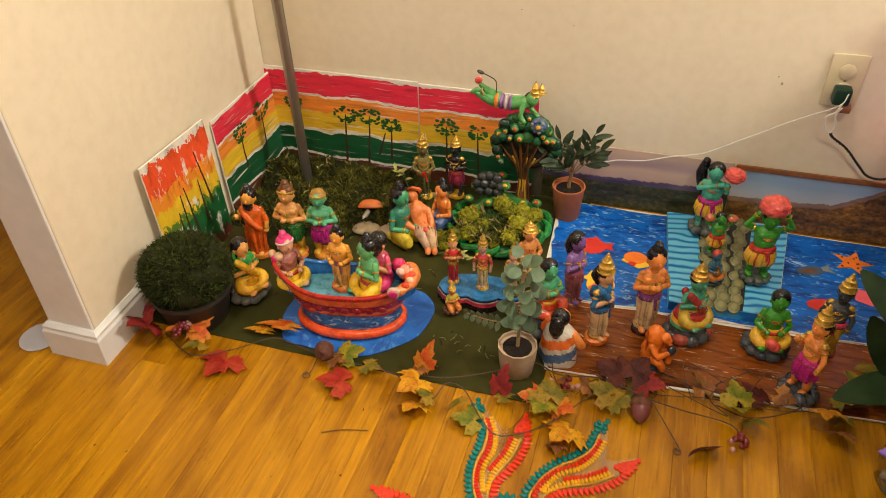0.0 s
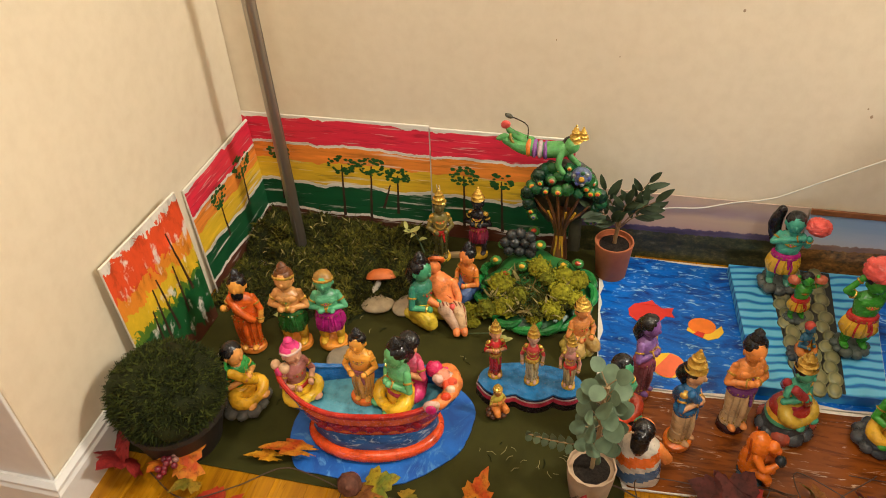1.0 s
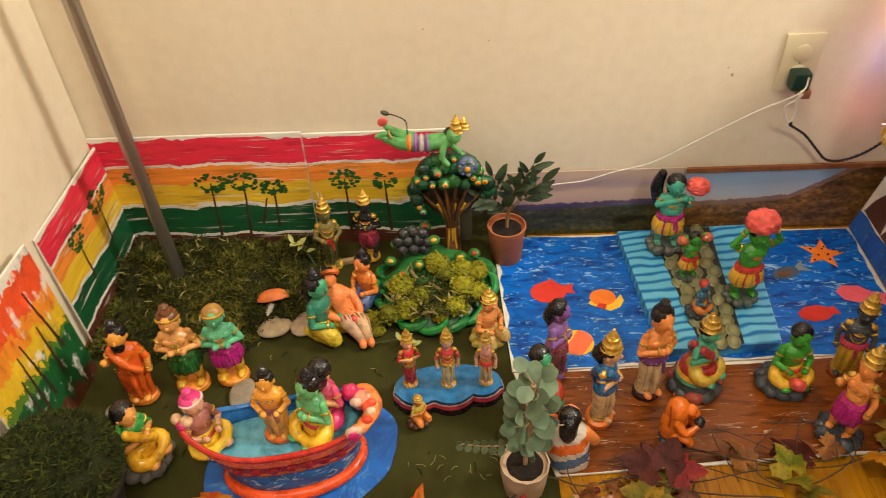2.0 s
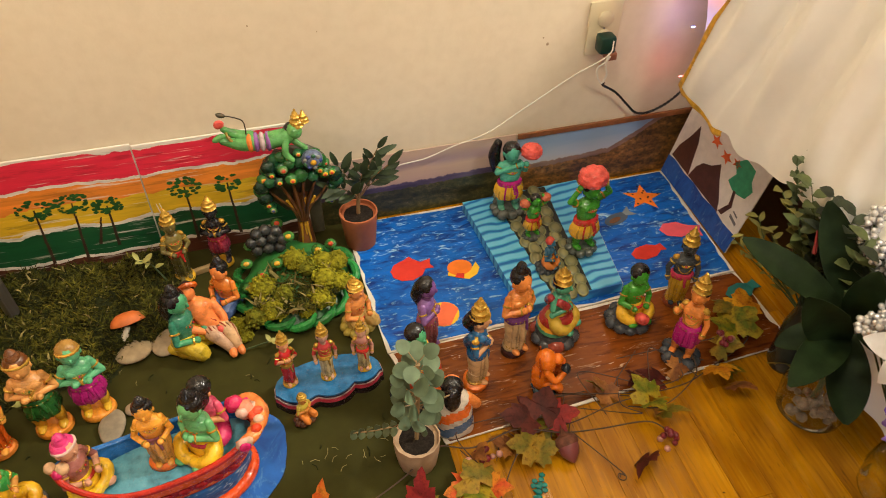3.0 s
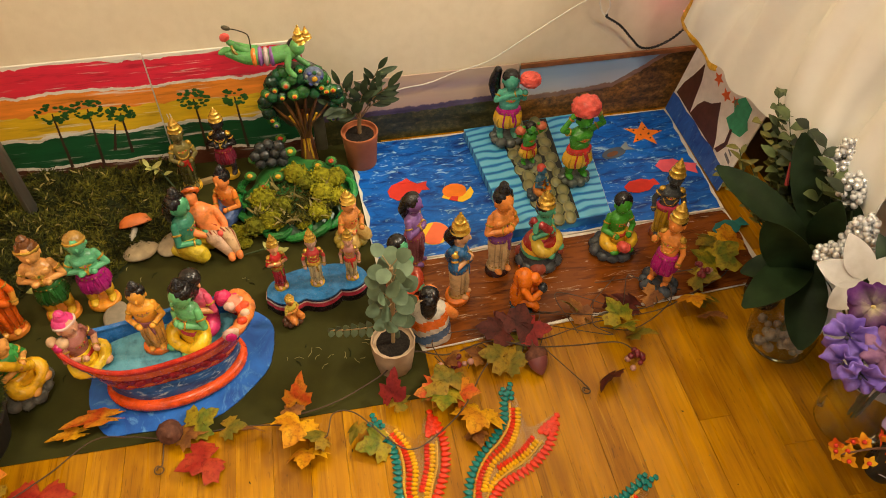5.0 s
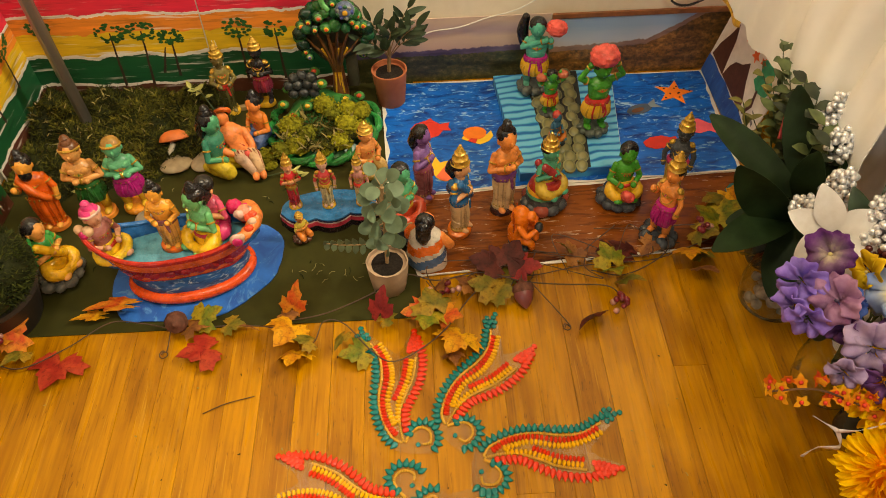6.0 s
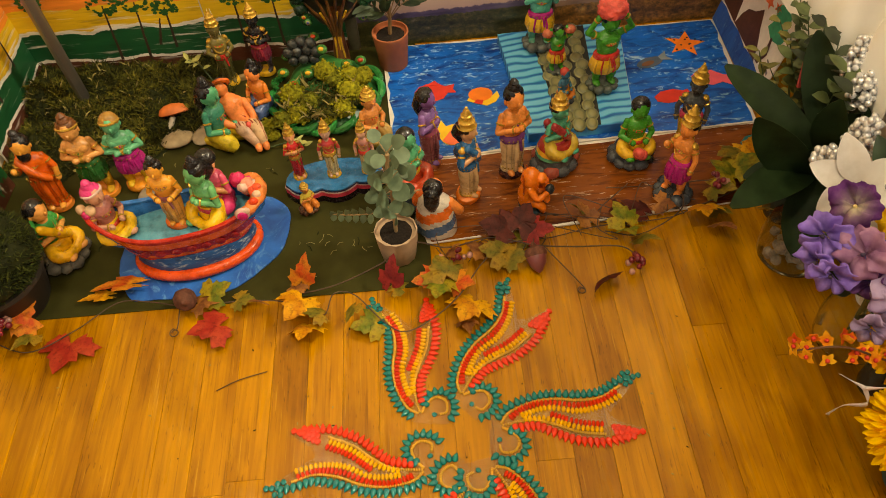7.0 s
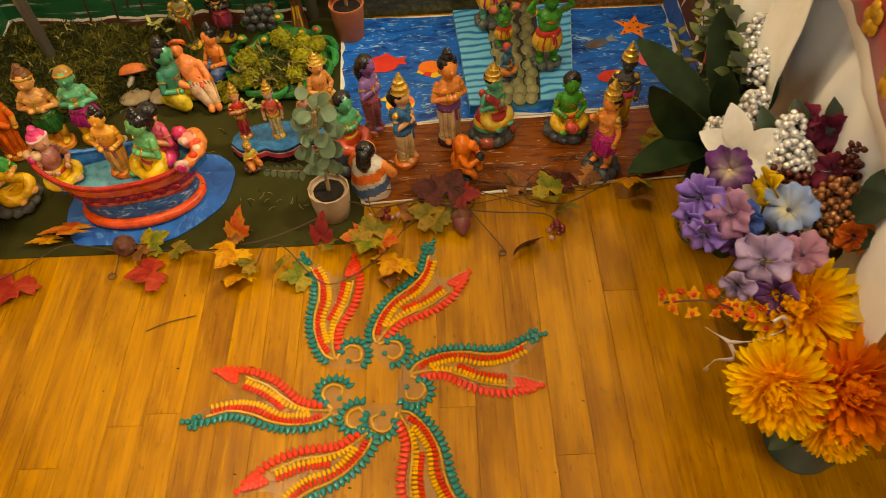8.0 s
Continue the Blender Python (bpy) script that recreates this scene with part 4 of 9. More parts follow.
    if sash:
        d.turned([(0.118 * h, 0.405 * h), (0.132 * h, 0.42 * h), (0.132 * h, 0.455 * h), (0.116 * h, 0.475 * h)], sash, sx=wide * 1.02, sy=0.84, wave=lambda a, z: 0.02 * math.sin(14 * a))
        d.limb([(0.03 * h, -0.105 * h, 0.43 * h), (0.045 * h, -0.115 * h, 0.33 * h)], [0.022 * h, 0.014 * h], sash)
    if robe:
        pts = [(-0.10 * h, -0.06 * h, 0.69 * h), (0.0, -0.112 * h, 0.56 * h), (0.10 * h, -0.085 * h, 0.44 * h)]
        d.limb(pts, [0.04 * h, 0.045 * h, 0.04 * h], robe)
        d.limb([(-0.10 * h, 0.05 * h, 0.69 * h), (-0.02 * h, 0.10 * h, 0.56 * h), (0.07 * h, 0.09 * h, 0.42 * h)], [0.04 * h, 0.05 * h, 0.05 * h], robe)
    arms(d, h, skin, mode, sleeve=torso if torso and torso != skin else None)
    if necklace:
        for q in (0.060, 0.082):
            d.ring((0, -0.040 * h, 0.668 * h - q * 0.25 * h), q * h, 0.0075 * h, GOLD, (38, 0, 0), 1.0)
    hr = 0.102 * h
    d.head((0, -0.02 * h, 0.836 * h), hr, skin, hair, bun, long * h, crown * h, beard, band)
    for k in range(9):
        a = radians(-170 + 20 * k)
        d.ball((0.128 * h * wide * math.cos(a), 0.106 * h * math.sin(a), 0.440 * h), 0.0105 * h, GOLD, seg=6)
        if necklace:
            d.ball((0.074 * h * math.cos(a), -0.030 * h + 0.072 * h * math.sin(a), 0.668 * h + 0.060 * h * math.sin(a)), 0.0095 * h, GOLD if k % 2 else trim, seg=6)
        if not legs:
            d.ball((0.116 * h * wide * math.cos(a), 0.094 * h * math.sin(a), z0 + 0.055 * h), 0.009 * h, GOLD, seg=6)
    if crown:
        d.ring((0, -0.045 * h, 0.60 * h), 0.088 * h, 0.008 * h, GOLD, (62, 0, 0), 1.15)
        for q in (-1, 1):
            d.ball((q * 0.122 * h, 0.0, 0.675 * h), (0.046 * h, 0.046 * h, 0.026 * h), GOLD, (0, q * 24, 0), 10)
    if not legs and skirt[0] != "gold":
        d.ring((0, 0, z0 + 0.022 * h), 0.118 * h, 0.010 * h, GOLD if crown else tuple(c * 0.55 for c in skirt), (0, 0, 0), 0.82)
    if extra:
        extra(d, h)
    return d.done(label, at, turn, lean, slim=slim)


def seated(label, at, h, turn=0, skin=JADE, skirt=YELLOW, torso=None, sash=RED, hair=BLACK, bun=False, long=0.0, crown=0.0, rock=ROCK, mode="joined", kneel=False, rock_h=0.2, band=None, rock2=None, extra=None, beard=False, robe=None, slim=0.90):
    """A seated or kneeling clay doll, on rocks if given."""
    d = Clay()
    z0 = 0.0
    if rock:
        d.rocks((0, 0, 0), 0.31 * h, rock_h * h, rock, 10, int(h * 991), rock2)
        z0 = rock_h * h * 0.78
    k = (h - z0) / (0.70 * h)
    H = h * k * 0.985
    drop = 0.285 * H
    zz = lambda z: z0 + z * H - drop
    for s in (-1, 1):
        if kneel:
            d.limb([(s * 0.07 * H, 0.02 * H, zz(0.42)), (s * 0.11 * H, -0.20 * H, zz(0.40)), (s * 0.09 * H, -0.12 * H, zz(0.33)), (s * 0.08 * H, 0.12 * H, zz(0.32))], [0.09 * H, 0.075 * H, 0.06 * H, 0.05 * H], skirt)
        else:
            d.limb([(s * 0.06 * H, 0.03 * H, zz(0.40)), (s * 0.165 * H, -0.10 * H, zz(0.385)), (s * 0.08 * H, -0.18 * H, zz(0.345)), (-s * 0.05 * H, -0.165 * H, zz(0.335))], [0.088 * H, 0.070 * H, 0.055 * H, 0.042 * H], skirt)
            d.ball((-s * 0.09 * H, -0.22 * H, zz(0.33)), (0.055 * H, 0.04 * H, 0.03 * H), skin)
    d.turned([(0.135 * H, zz(0.295)), (0.145 * H, zz(0.33)), (0.13 * H, zz(0.42)), (0.10 * H, zz(0.48)), (0, zz(0.49))], skirt, sx=1.05, sy=0.9)
    body = torso or skin
    d.turned([(0.0, zz(0.40)), (0.10 * H, zz(0.42)), (0.108 * H, zz(0.48)), (0.118 * H, zz(0.55)), (0.132 * H, zz(0.62)), (0.126 * H, zz(0.665)), (0.08 * H, zz(0.705)), (0.045 * H, zz(0.725)), (0, zz(0.73))], body, sx=0.98, sy=0.72)
    if sash:
        d.ring((0, 0, zz(0.44)), 0.115 * H, 0.024 * H, sash, (0, 0, 0), 0.82)
    if robe:
        d.limb([(-0.11 * H, -0.05 * H, zz(0.69)), (0.0, -0.112 * H, zz(0.56)), (0.11 * H, -0.08 * H, zz(0.44))], [0.045 * H, 0.05 * H, 0.05 * H], robe)
        d.limb([(-0.11 * H, 0.05 * H, zz(0.69)), (0.0, 0.112 * H, zz(0.56)), (0.11 * H, 0.08 * H, zz(0.44))], [0.045 * H, 0.06 * H, 0.05 * H], robe)
    keep = len(d.bm.verts)
    d.bm.verts.ensure_lookup_table()
    arms(d, H, skin, mode, sleeve=torso if torso and torso != skin else None)
    d.bm.verts.ensure_lookup_table()
    for v in d.bm.verts[keep:]:
        v.co.z += z0 - drop
    for k in range(7):
        a = radians(-160 + 23 * k)
        d.ball((0.080 * H * math.cos(a), -0.030 * H + 0.074 * H * math.sin(a), zz(0.665 + 0.075 * math.sin(a))), 0.0105 * H, GOLD if k % 2 else RED, seg=6)
    d.ring((0, -0.04 * H, zz(0.652)), 0.066 * H, 0.008 * H, GOLD, (38, 0, 0))
    d.head((0, -0.02 * H, zz(0.836)), 0.104 * H, skin, hair, bun, long * H, crown * H, beard, band)
    if extra:
        extra(d, H, zz)
    return d.done(label, at, turn, slim=slim)


def boulder(at, r, col, seed=2):
    """One rounded lump scored into knobs."""
    def add(d, h, *_):
        c = Vector((at[0] * h, at[1] * h, at[2] * h))
        for v in add_ico(d.bm, (0, 0, 0), 1.0, d.mi(col), 4):
            n = v.co.normalized()
            near = noise.voronoi(n * 2.3 + Vector((seed * 7.3, 0, 0)))[0]
            k = 0.84 + 0.34 * min(0.32, near[1] - near[0]) + 0.05 * noise.noise(n * 2 + Vector((seed, 0, 0)))
            v.co = c + Vector((n.x * 1.12, n.y, n.z * 0.80)) * r * h * k
    return add


def both(*fs):
    def add(*a):
        for f in fs:
            f(*a)
    return add


# group by the left wall
standing("bearded sage doll in orange robe on round base", (0.176, -0.430), 0.192, 12, skin=TAN, skirt=(0.70, 0.11, 0.010), torso=(0.72, 0.12, 0.010), sash=None, bun=True, beard=True, robe=(0.66, 0.12, 0.015), mode="bless", base=(0.66, 0.20, 0.03), wide=1.15, slim=0.92)
standing("tan doll with folded arms, green sash and yellow skirt", (0.258, -0.405), 0.200, 8, skin=(0.74, 0.36, 0.12), skirt=(0.03, 0.13, 0.03), sash=(0.03, 0.13, 0.03), hair=(0.16, 0.06, 0.02), band=GOLD, mode="crossed", base=(0.74, 0.26, 0.03), base_r=0.16, bun=True, slim=0.92, legs=(0.66, 0.36, 0.03))
standing("mint green doll with folded arms and magenta sash", (0.327, -0.390), 0.190, 14, skin=MINT, skirt=MAGENTA, sash=MAGENTA, hair=(0.36, 0.20, 0.05), band=GOLD, mode="crossed", base=(0.74, 0.28, 0.03), base_r=0.16, wide=1.05, slim=0.92, legs=(0.70, 0.42, 0.03))
seated("seated woman doll in yellow sari with long black hair", (0.224, -0.566), 0.162, 70, skin=(0.70, 0.33, 0.10), skirt=(0.74, 0.40, 0.02), torso=(0.05, 0.28, 0.06), sash=(0.74, 0.40, 0.02), long=0.24, rock=(0.16, 0.155, 0.14), mode="joined", robe=(0.74, 0.42, 0.02))
# two guards at the back
standing("guard doll in olive armour with gold crown", (0.474, -0.100), 0.172, 20, skin=(0.16, 0.13, 0.05), skirt=(0.10, 0.09, 0.03), torso=(0.20, 0.16, 0.05), sash=RED, hair=BLACK, long=0.1, crown=0.20, mode="front", base=YELLOW)
standing("guard doll in black coat with gold crown", (0.552, -0.075), 0.170, -6, skin=(0.03, 0.028, 0.03), skirt=(0.22, 0.03, 0.06), torso=(0.012, 0.012, 0.014), sash=(0.30, 0.03, 0.05), crown=0.18, mode="crossed", base=YELLOW, legs=(0.06, 0.05, 0.06))
# three dolls with one lying in another's lap
seated("seated green woman doll in yellow skirt", (0.480, -0.288), 0.160, 62, skin=JADE, skirt=(0.62, 0.45, 0.04), torso=(0.05, 0.22, 0.14), long=0.22, bun=True, rock=None, mode="front", kneel=True)


def reclining():
    d = Clay()
    o = (0.80, 0.25, 0.08)
    d.limb([(0, 0, 0.036), (-0.010, 0.014, 0.060), (-0.021, 0.028, 0.086)], [0.026, 0.026, 0.029], o)
    d.ball((-0.022, 0.026, 0.090), (0.036, 0.022, 0.022), o)
    d.limb([(-0.022, 0.032, 0.100), (-0.030, 0.040, 0.112)], [0.012, 0.011], o)
    d.ball((-0.035, 0.044, 0.124), (0.0175, 0.0175, 0.020), o)
    d.ball((-0.034, 0.054, 0.130), (0.019, 0.017, 0.019), BLACK)
    d.ring((-0.030, 0.050, 0.138), 0.017, 0.006, (0.74, 0.14, 0.02), (-50, 0, 0))
    for s, w in ((-1, (0.60, 0.40, 0.28)), (1, (0.66, 0.44, 0.26))):
        d.limb([(s * 0.012, 0, 0.034), (0.010 + s * 0.016, -0.026, 0.044), (0.026 + s * 0.008, -0.052, 0.018)], [0.022, 0.019, 0.014], w)
        d.ball((0.030 + s * 0.010, -0.066, 0.012), (0.010, 0.016, 0.010), o)
        d.limb([(-0.022 + s * 0.034, 0.026, 0.088), (-0.014 + s * 0.040, 0.002, 0.062), (s * 0.020, -0.018, 0.050)], [0.011, 0.010, 0.008], o)
    for q in (-1, 1):
        for k in range(4):
            off = (k - 1.5) * 0.0085
            d.limb([(q * 0.012 + off, 0.002, 0.0545), (0.010 + q * 0.016 + off, -0.028, 0.0625 - abs(off) * 0.5), (0.026 + q * 0.008 + off * 0.8, -0.056, 0.0315 - abs(off) * 0.5)], [0.0018, 0.0022, 0.0016], (0.30, 0.06, 0.04) if k % 2 else (0.20, 0.09, 0.05), 6)
    d.limb([(-0.050, 0.022, 0.098), (-0.024, 0.006, 0.090), (0.006, -0.006, 0.066)], [0.0025, 0.003, 0.0025], (0.30, 0.03, 0.02), 6)
    d.ring((0.002, -0.004, 0.040), 0.025, 0.006, (0.25, 0.05, 0.16), (50, 8, 0))
    d.ring((-0.020, 0.020, 0.088), 0.022, 0.0018, BLACK, (70, 20, 0))
    d.ball((0.010, -0.028, 0.056), 0.008, PINK)
    d.limb([(-0.01, 0.02, 0.03), (0.02, 0.05, 0.02)], [0.024, 0.018], (0.50, 0.20, 0.05))
    for v in d.bm.verts:
        v.co *= 0.86
    return d.done("orange doll lying back with pleated cream cloth", (0.532, -0.282), 12, slim=0.88)


reclining()
seated("orange and blue kneeling doll with black hair", (0.556, -0.200), 0.128, -35, skin=SKIN, skirt=(0.08, 0.12, 0.26), torso=(0.72, 0.22, 0.04), sash=RED, bun=True, rock=None, mode="front", kneel=True)
seated("kneeling orange doll with gold turban", (0.790, -0.318), 0.128, 35, skin=(0.70, 0.27, 0.08), skirt=(0.52, 0.34, 0.12), hair=BLACK, crown=0.16, rock=(0.40, 0.30, 0.06), rock_h=0.1, mode="front", kneel=True)
# dolls on and beside the shore
standing("purple doll with long black hair and clasped hands", (0.902, -0.405), 0.196, 62, skin=PURPLE, skirt=(0.25, 0.09, 0.10), torso=(0.25, 0.14, 0.34), sash=(0.30, 0.08, 0.12), long=0.20, mode="joined", base=(0.36, 0.10, 0.04))
seated("green doll with red skirt seated on dark rocks", (0.862, -0.492), 0.182, 40, skin=JADE, skirt=(0.52, 0.07, 0.03), torso=JADE, sash=YELLOW, rock=(0.04, 0.045, 0.055), rock_h=0.34, mode="joined", bun=False, rock2=(0.12, 0.13, 0.14))
def shawl_doll():
    d = Clay()
    cols = (WHITE, (0.10, 0.17, 0.30), WHITE, (0.76, 0.16, 0.03), WHITE)
    prof = [(0.034, 0.0), (0.037, 0.004)] + [(0.037 - 0.010 * (k / 20) ** 2.2, 0.004 + 0.074 * k / 20) for k in range(1, 21)] + [(0.020, 0.085), (0.011, 0.089), (0.0, 0.090)]
    d.turned(prof, WHITE, sx=1.02, sy=0.86, wave=lambda a, z: 0.03 * math.sin(5 * a + 40 * z), seg=30)
    slots = [d.mi(c) for c in cols]
    for f in d.bm.faces:
        c = f.calc_center_median()
        q = c.z + 0.34 * c.x + 0.10 * c.y
        f.material_index = slots[0 if q < 0.014 else 1 if q < 0.036 else 2 if q < 0.047 else 3 if q < 0.068 else 4]
    d.limb([(0.026, -0.010, 0.078), (0.036, -0.016, 0.052), (0.030, -0.030, 0.034)], [0.010, 0.011, 0.008], (0.76, 0.16, 0.03))
    d.limb([(-0.026, -0.006, 0.070), (-0.040, -0.012, 0.044), (-0.036, -0.026, 0.030)], [0.009, 0.010, 0.008], SKIN)
    d.ball((0, -0.004, 0.104), (0.0165, 0.017, 0.019), SKIN)
    d.ball((0, 0.003, 0.109), (0.0185, 0.0175, 0.0190), BLACK)
    d.limb([(0, 0.014, 0.106), (0, 0.020, 0.090), (0, 0.019, 0.078)], [0.015, 0.014, 0.009], BLACK)
    return d.done("kneeling doll wrapped in white, orange and blue shawl", (0.903, -0.572), 165)


shawl_doll()
standing("blue robed doll with gold crown and hands joined", (0.968, -0.498), 0.200, 62, skin=(0.66, 0.38, 0.20), skirt=CREAM, torso=(0.03, 0.13, 0.30), sash=(0.03, 0.13, 0.30), long=0.12, crown=0.22, mode="joined", base=(0.76, 0.18, 0.02), base_r=0.16, robe=(0.03, 0.13, 0.30))
standing("orange doll with black topknot and striped purple waistcloth", (1.056, -0.447), 0.222, 22, skin=(0.76, 0.27, 0.07), skirt=CREAM, sash=(0.18, 0.06, 0.20), bun=True, mode="joined", base=(0.045, 0.014, 0.012), base_r=0.135)
seated("jade green doll with gold crown seated on rocks", (1.140, -0.436), 0.170, 40, skin=(0.10, 0.36, 0.22), skirt=(0.58, 0.38, 0.05), torso=(0.10, 0.36, 0.22), sash=(0.40, 0.05, 0.06), crown=0.20, rock=(0.09, 0.095, 0.10), rock_h=0.30, mode="joined", robe=(0.36, 0.05, 0.05), rock2=(0.36, 0.08, 0.05), extra=lambda d, H, zz: [d.turned([(r0 * H, zz(z0)), (r1 * H, zz(z1)), (r1 * 0.9 * H, zz(z1 + 0.01))], c, sx=1.12, sy=1.0) for r0, r1, z0, z1, c in ((0.215, 0.205, 0.28, 0.32, (0.12, 0.36, 0.20)), (0.206, 0.19, 0.32, 0.37, (0.70, 0.36, 0.03)), (0.192, 0.16, 0.37, 0.42, (0.34, 0.03, 0.02)))])
def monkey_doll():
    d = Clay()
    fur, dark = (0.74, 0.17, 0.012), (0.40, 0.07, 0.01)
    d.rocks((0, 0.004, 0), 0.030, 0.030, (0.05, 0.085, 0.11), 8, 31)
    d.limb([(0, 0.010, 0.026), (0, 0.012, 0.052), (0, 0.004, 0.082)], [0.024, 0.023, 0.017], fur)
    d.turned([(0.021, 0.0), (0.023, 0.010), (0.019, 0.026), (0.010, 0.036), (0.0, 0.040)], fur, (0, 0.008, 0.080), 0.95, 1.0)
    d.ball((0, -0.014, 0.098), (0.012, 0.013, 0.012), fur)
    d.ball((0, -0.024, 0.094), (0.008, 0.007, 0.006), (0.62, 0.12, 0.02))
    for q in (-1, 1):
        d.limb([(q * 0.020, 0.004, 0.076), (q * 0.025, -0.014, 0.058), (q * 0.010, -0.030, 0.066)], [0.0085, 0.008, 0.006], fur)
        d.limb([(q * 0.014, 0.006, 0.032), (q * 0.024, -0.020, 0.040), (q * 0.016, -0.026, 0.016)], [0.012, 0.010, 0.008], fur)
        d.limb([(q * 0.016, 0.022, 0.112), (q * 0.020, 0.018, 0.080), (q * 0.018, 0.016, 0.040)], [0.002, 0.0025, 0.002], dark, 6)
    d.ball((0, -0.034, 0.070), (0.012, 0.010, 0.012), (0.03, 0.035, 0.04))
    for v in d.bm.verts:
        v.co *= 0.84
    return d.done("orange monkey doll squatting on a blue rock", (1.084, -0.543), 68)


monkey_doll()
seated("green doll squatting over a pink stone on rocks", (1.289, -0.439), 0.158, 4, skin=GREEN, skirt=YELLOW, sash=RED, rock=(0.07, 0.075, 0.08), rock_h=0.22, mode="front", extra=lambda d, H, zz: [add_ico(d.bm, (0.03 * H * math.cos(k * 2.1), -0.23 * H + 0.02 * H * math.sin(k * 2.1), zz(0.38) + 0.02 * H * (k % 3)), 0.062 * H, d.mi(PINK), 2, 0.06, random.Random(k)) for k in range(6)])
standing("grey doll with gold crown and ochre waistcloth", (1.398, -0.415), 0.182, -22, skin=(0.075, 0.075, 0.085), skirt=(0.58, 0.34, 0.03), sash=(0.50, 0.05, 0.10), long=0.08, crown=0.22, mode="down", base=(0.26, 0.06, 0.02), wide=1.1)
standing("orange doll with gold crown stepping on rocks", (1.342, -0.544), 0.206, -52, skin=(0.76, 0.27, 0.07), skirt=MAGENTA, sash=MAGENTA, long=0.10, crown=0.20, mode="bless", rock=(0.07, 0.08, 0.095), base_r=0.19, legs=(0.76, 0.27, 0.07), wide=1.0, slim=0.74)
# bearers on the causeway
standing("green bearer doll with pink boulder on its head", (1.268, -0.252, 0.032), 0.190, 8, skin=GREEN, skirt=YELLOW, sash=RED, long=0.06, mode="up", rock=(0.10, 0.115, 0.10), base_r=0.15, legs=GREEN, slim=0.93, wide=1.12, extra=boulder((0, -0.01, 0.985), 0.165, PINK, 3))
standing("teal bearer doll with pink boulder on its shoulder", (1.160, -0.098, 0.032), 0.190, -4, skin=(0.11, 0.42, 0.30), skirt=YELLOW, sash=MAGENTA, long=0.22, mode="side", rock=(0.13, 0.14, 0.13), base_r=0.17, legs=(0.13, 0.36, 0.26), slim=0.93, wide=1.12, extra=both(boulder((0.22, -0.06, 0.85), 0.125, PINK, 5), lambda d, h: d.limb([(-0.13 * h, 0.09 * h, 0.55 * h), (-0.17 * h, 0.12 * h, 0.72 * h), (-0.14 * h, 0.10 * h, 0.9 * h)], [0.06 * h, 0.075 * h, 0.05 * h], BLACK)))
standing("small green bearer doll with stones on its shoulders", (1.182, -0.190, 0.032), 0.120, 10, skin=GREEN, skirt=YELLOW, sash=RED, mode="up", rock=(0.12, 0.13, 0.12), base_r=0.14, legs=GREEN, slim=0.93, wide=1.15, extra=both(boulder((0.21, -0.02, 0.84), 0.10, (0.45, 0.12, 0.06), 7), boulder((-0.21, -0.02, 0.84), 0.10, (0.45, 0.12, 0.06), 9)))
seated("small blue doll with orange turban on causeway stones", (1.180, -0.288, 0.032), 0.088, 40, skin=(0.05, 0.14, 0.22), skirt=(0.60, 0.20, 0.04), sash=YELLOW, hair=(0.50, 0.07, 0.05), rock=(0.04, 0.05, 0.06), rock_h=0.2, mode="front")

# ---- floor lamp pole and outlet ----
lamp = thing("floor_lamp", "slim brushed steel floor lamp pole standing in the corner", "floor lamp", pose(0.158, -0.130, 0.002))
bm = bmesh.new()
add_lathe(bm, [(0.105, 0.0), (0.108, 0.003), (0.10, 0.006), (0.03, 0.008), (0.016, 0.012), (0.0, 0.0125)], 32)
part("base", bm, CHROME, lamp)
bm = bmesh.new()
top = Vector((-0.035, 0.015, 1.70))
add_tube(bm, [Vector((0, 0, 0.02)), top * 0.5, top], 0.0118, 20)
part("pole", bm, CHROME, lamp)
for k, a in enumerate((0.6, 2.7, 4.8)):
    bm = bmesh.new()
    off = Vector((math.cos(a), math.sin(a), 0)) * 0.0118
    add_tube(bm, [Vector((0, 0, 0.02)) + off, top + off], 0.0022, 6)
    part("seam", bm, CHROME, lamp)
bm = bmesh.new()
add_lathe(bm, [(0.012, 0), (0.05, 0.02), (0.11, 0.06), (0.14, 0.11), (0.136, 0.11), (0.106, 0.064), (0.046, 0.024), (0.0, 0.012)], 28, top)
part("bowl", bm, CHROME, lamp)

IVORY = surface("ivory_plastic", (0.66, 0.57, 0.38), 0.35, 0, 0.06, 20, 0.03)
CORD = surface("clear_white_cord", (0.70, 0.66, 0.58), 0.35, 0, 0.08, 60)
WIRE_BLACK = surface("black_green_wire", (0.012, 0.014, 0.012), 0.4, 0, 0.2, 80)
outlet = thing("wall_outlet", "ivory duplex wall outlet with plugs in it", "outlet", pose(1.3725, 0.0, 0.388))
bm = bmesh.new()
add_box(bm, (-0.035, -0.006, -0.057), (0.035, 0.0, 0.057), 0.003)
part("cover_plate", bm, IVORY, outlet)
for z in (0.020, -0.020):
    bm = bmesh.new()
    add_lathe(bm, [(0.0165, 0), (0.0165, 0.0025), (0.0150, 0.0035), (0, 0.0035)], 24, (0, -0.006, z), 1, 1, 0, None, Matrix.Rotation(radians(90), 4, "X"))
    part("socket", bm, IVORY, outlet)
bm = bmesh.new()
add_lathe(bm, [(0.0022, 0), (0.0022, 0.001), (0, 0.0014)], 10, (0, -0.006, 0), 1, 1, 0, None, Matrix.Rotation(radians(90), 4, "X"))
part("screw", bm, CHROME, outlet)
plug = thing("plug_adapter", "dark green cube plug adapter in the outlet", "plug", pose(1.3715, -0.0096, 0.366))
bm = bmesh.new()
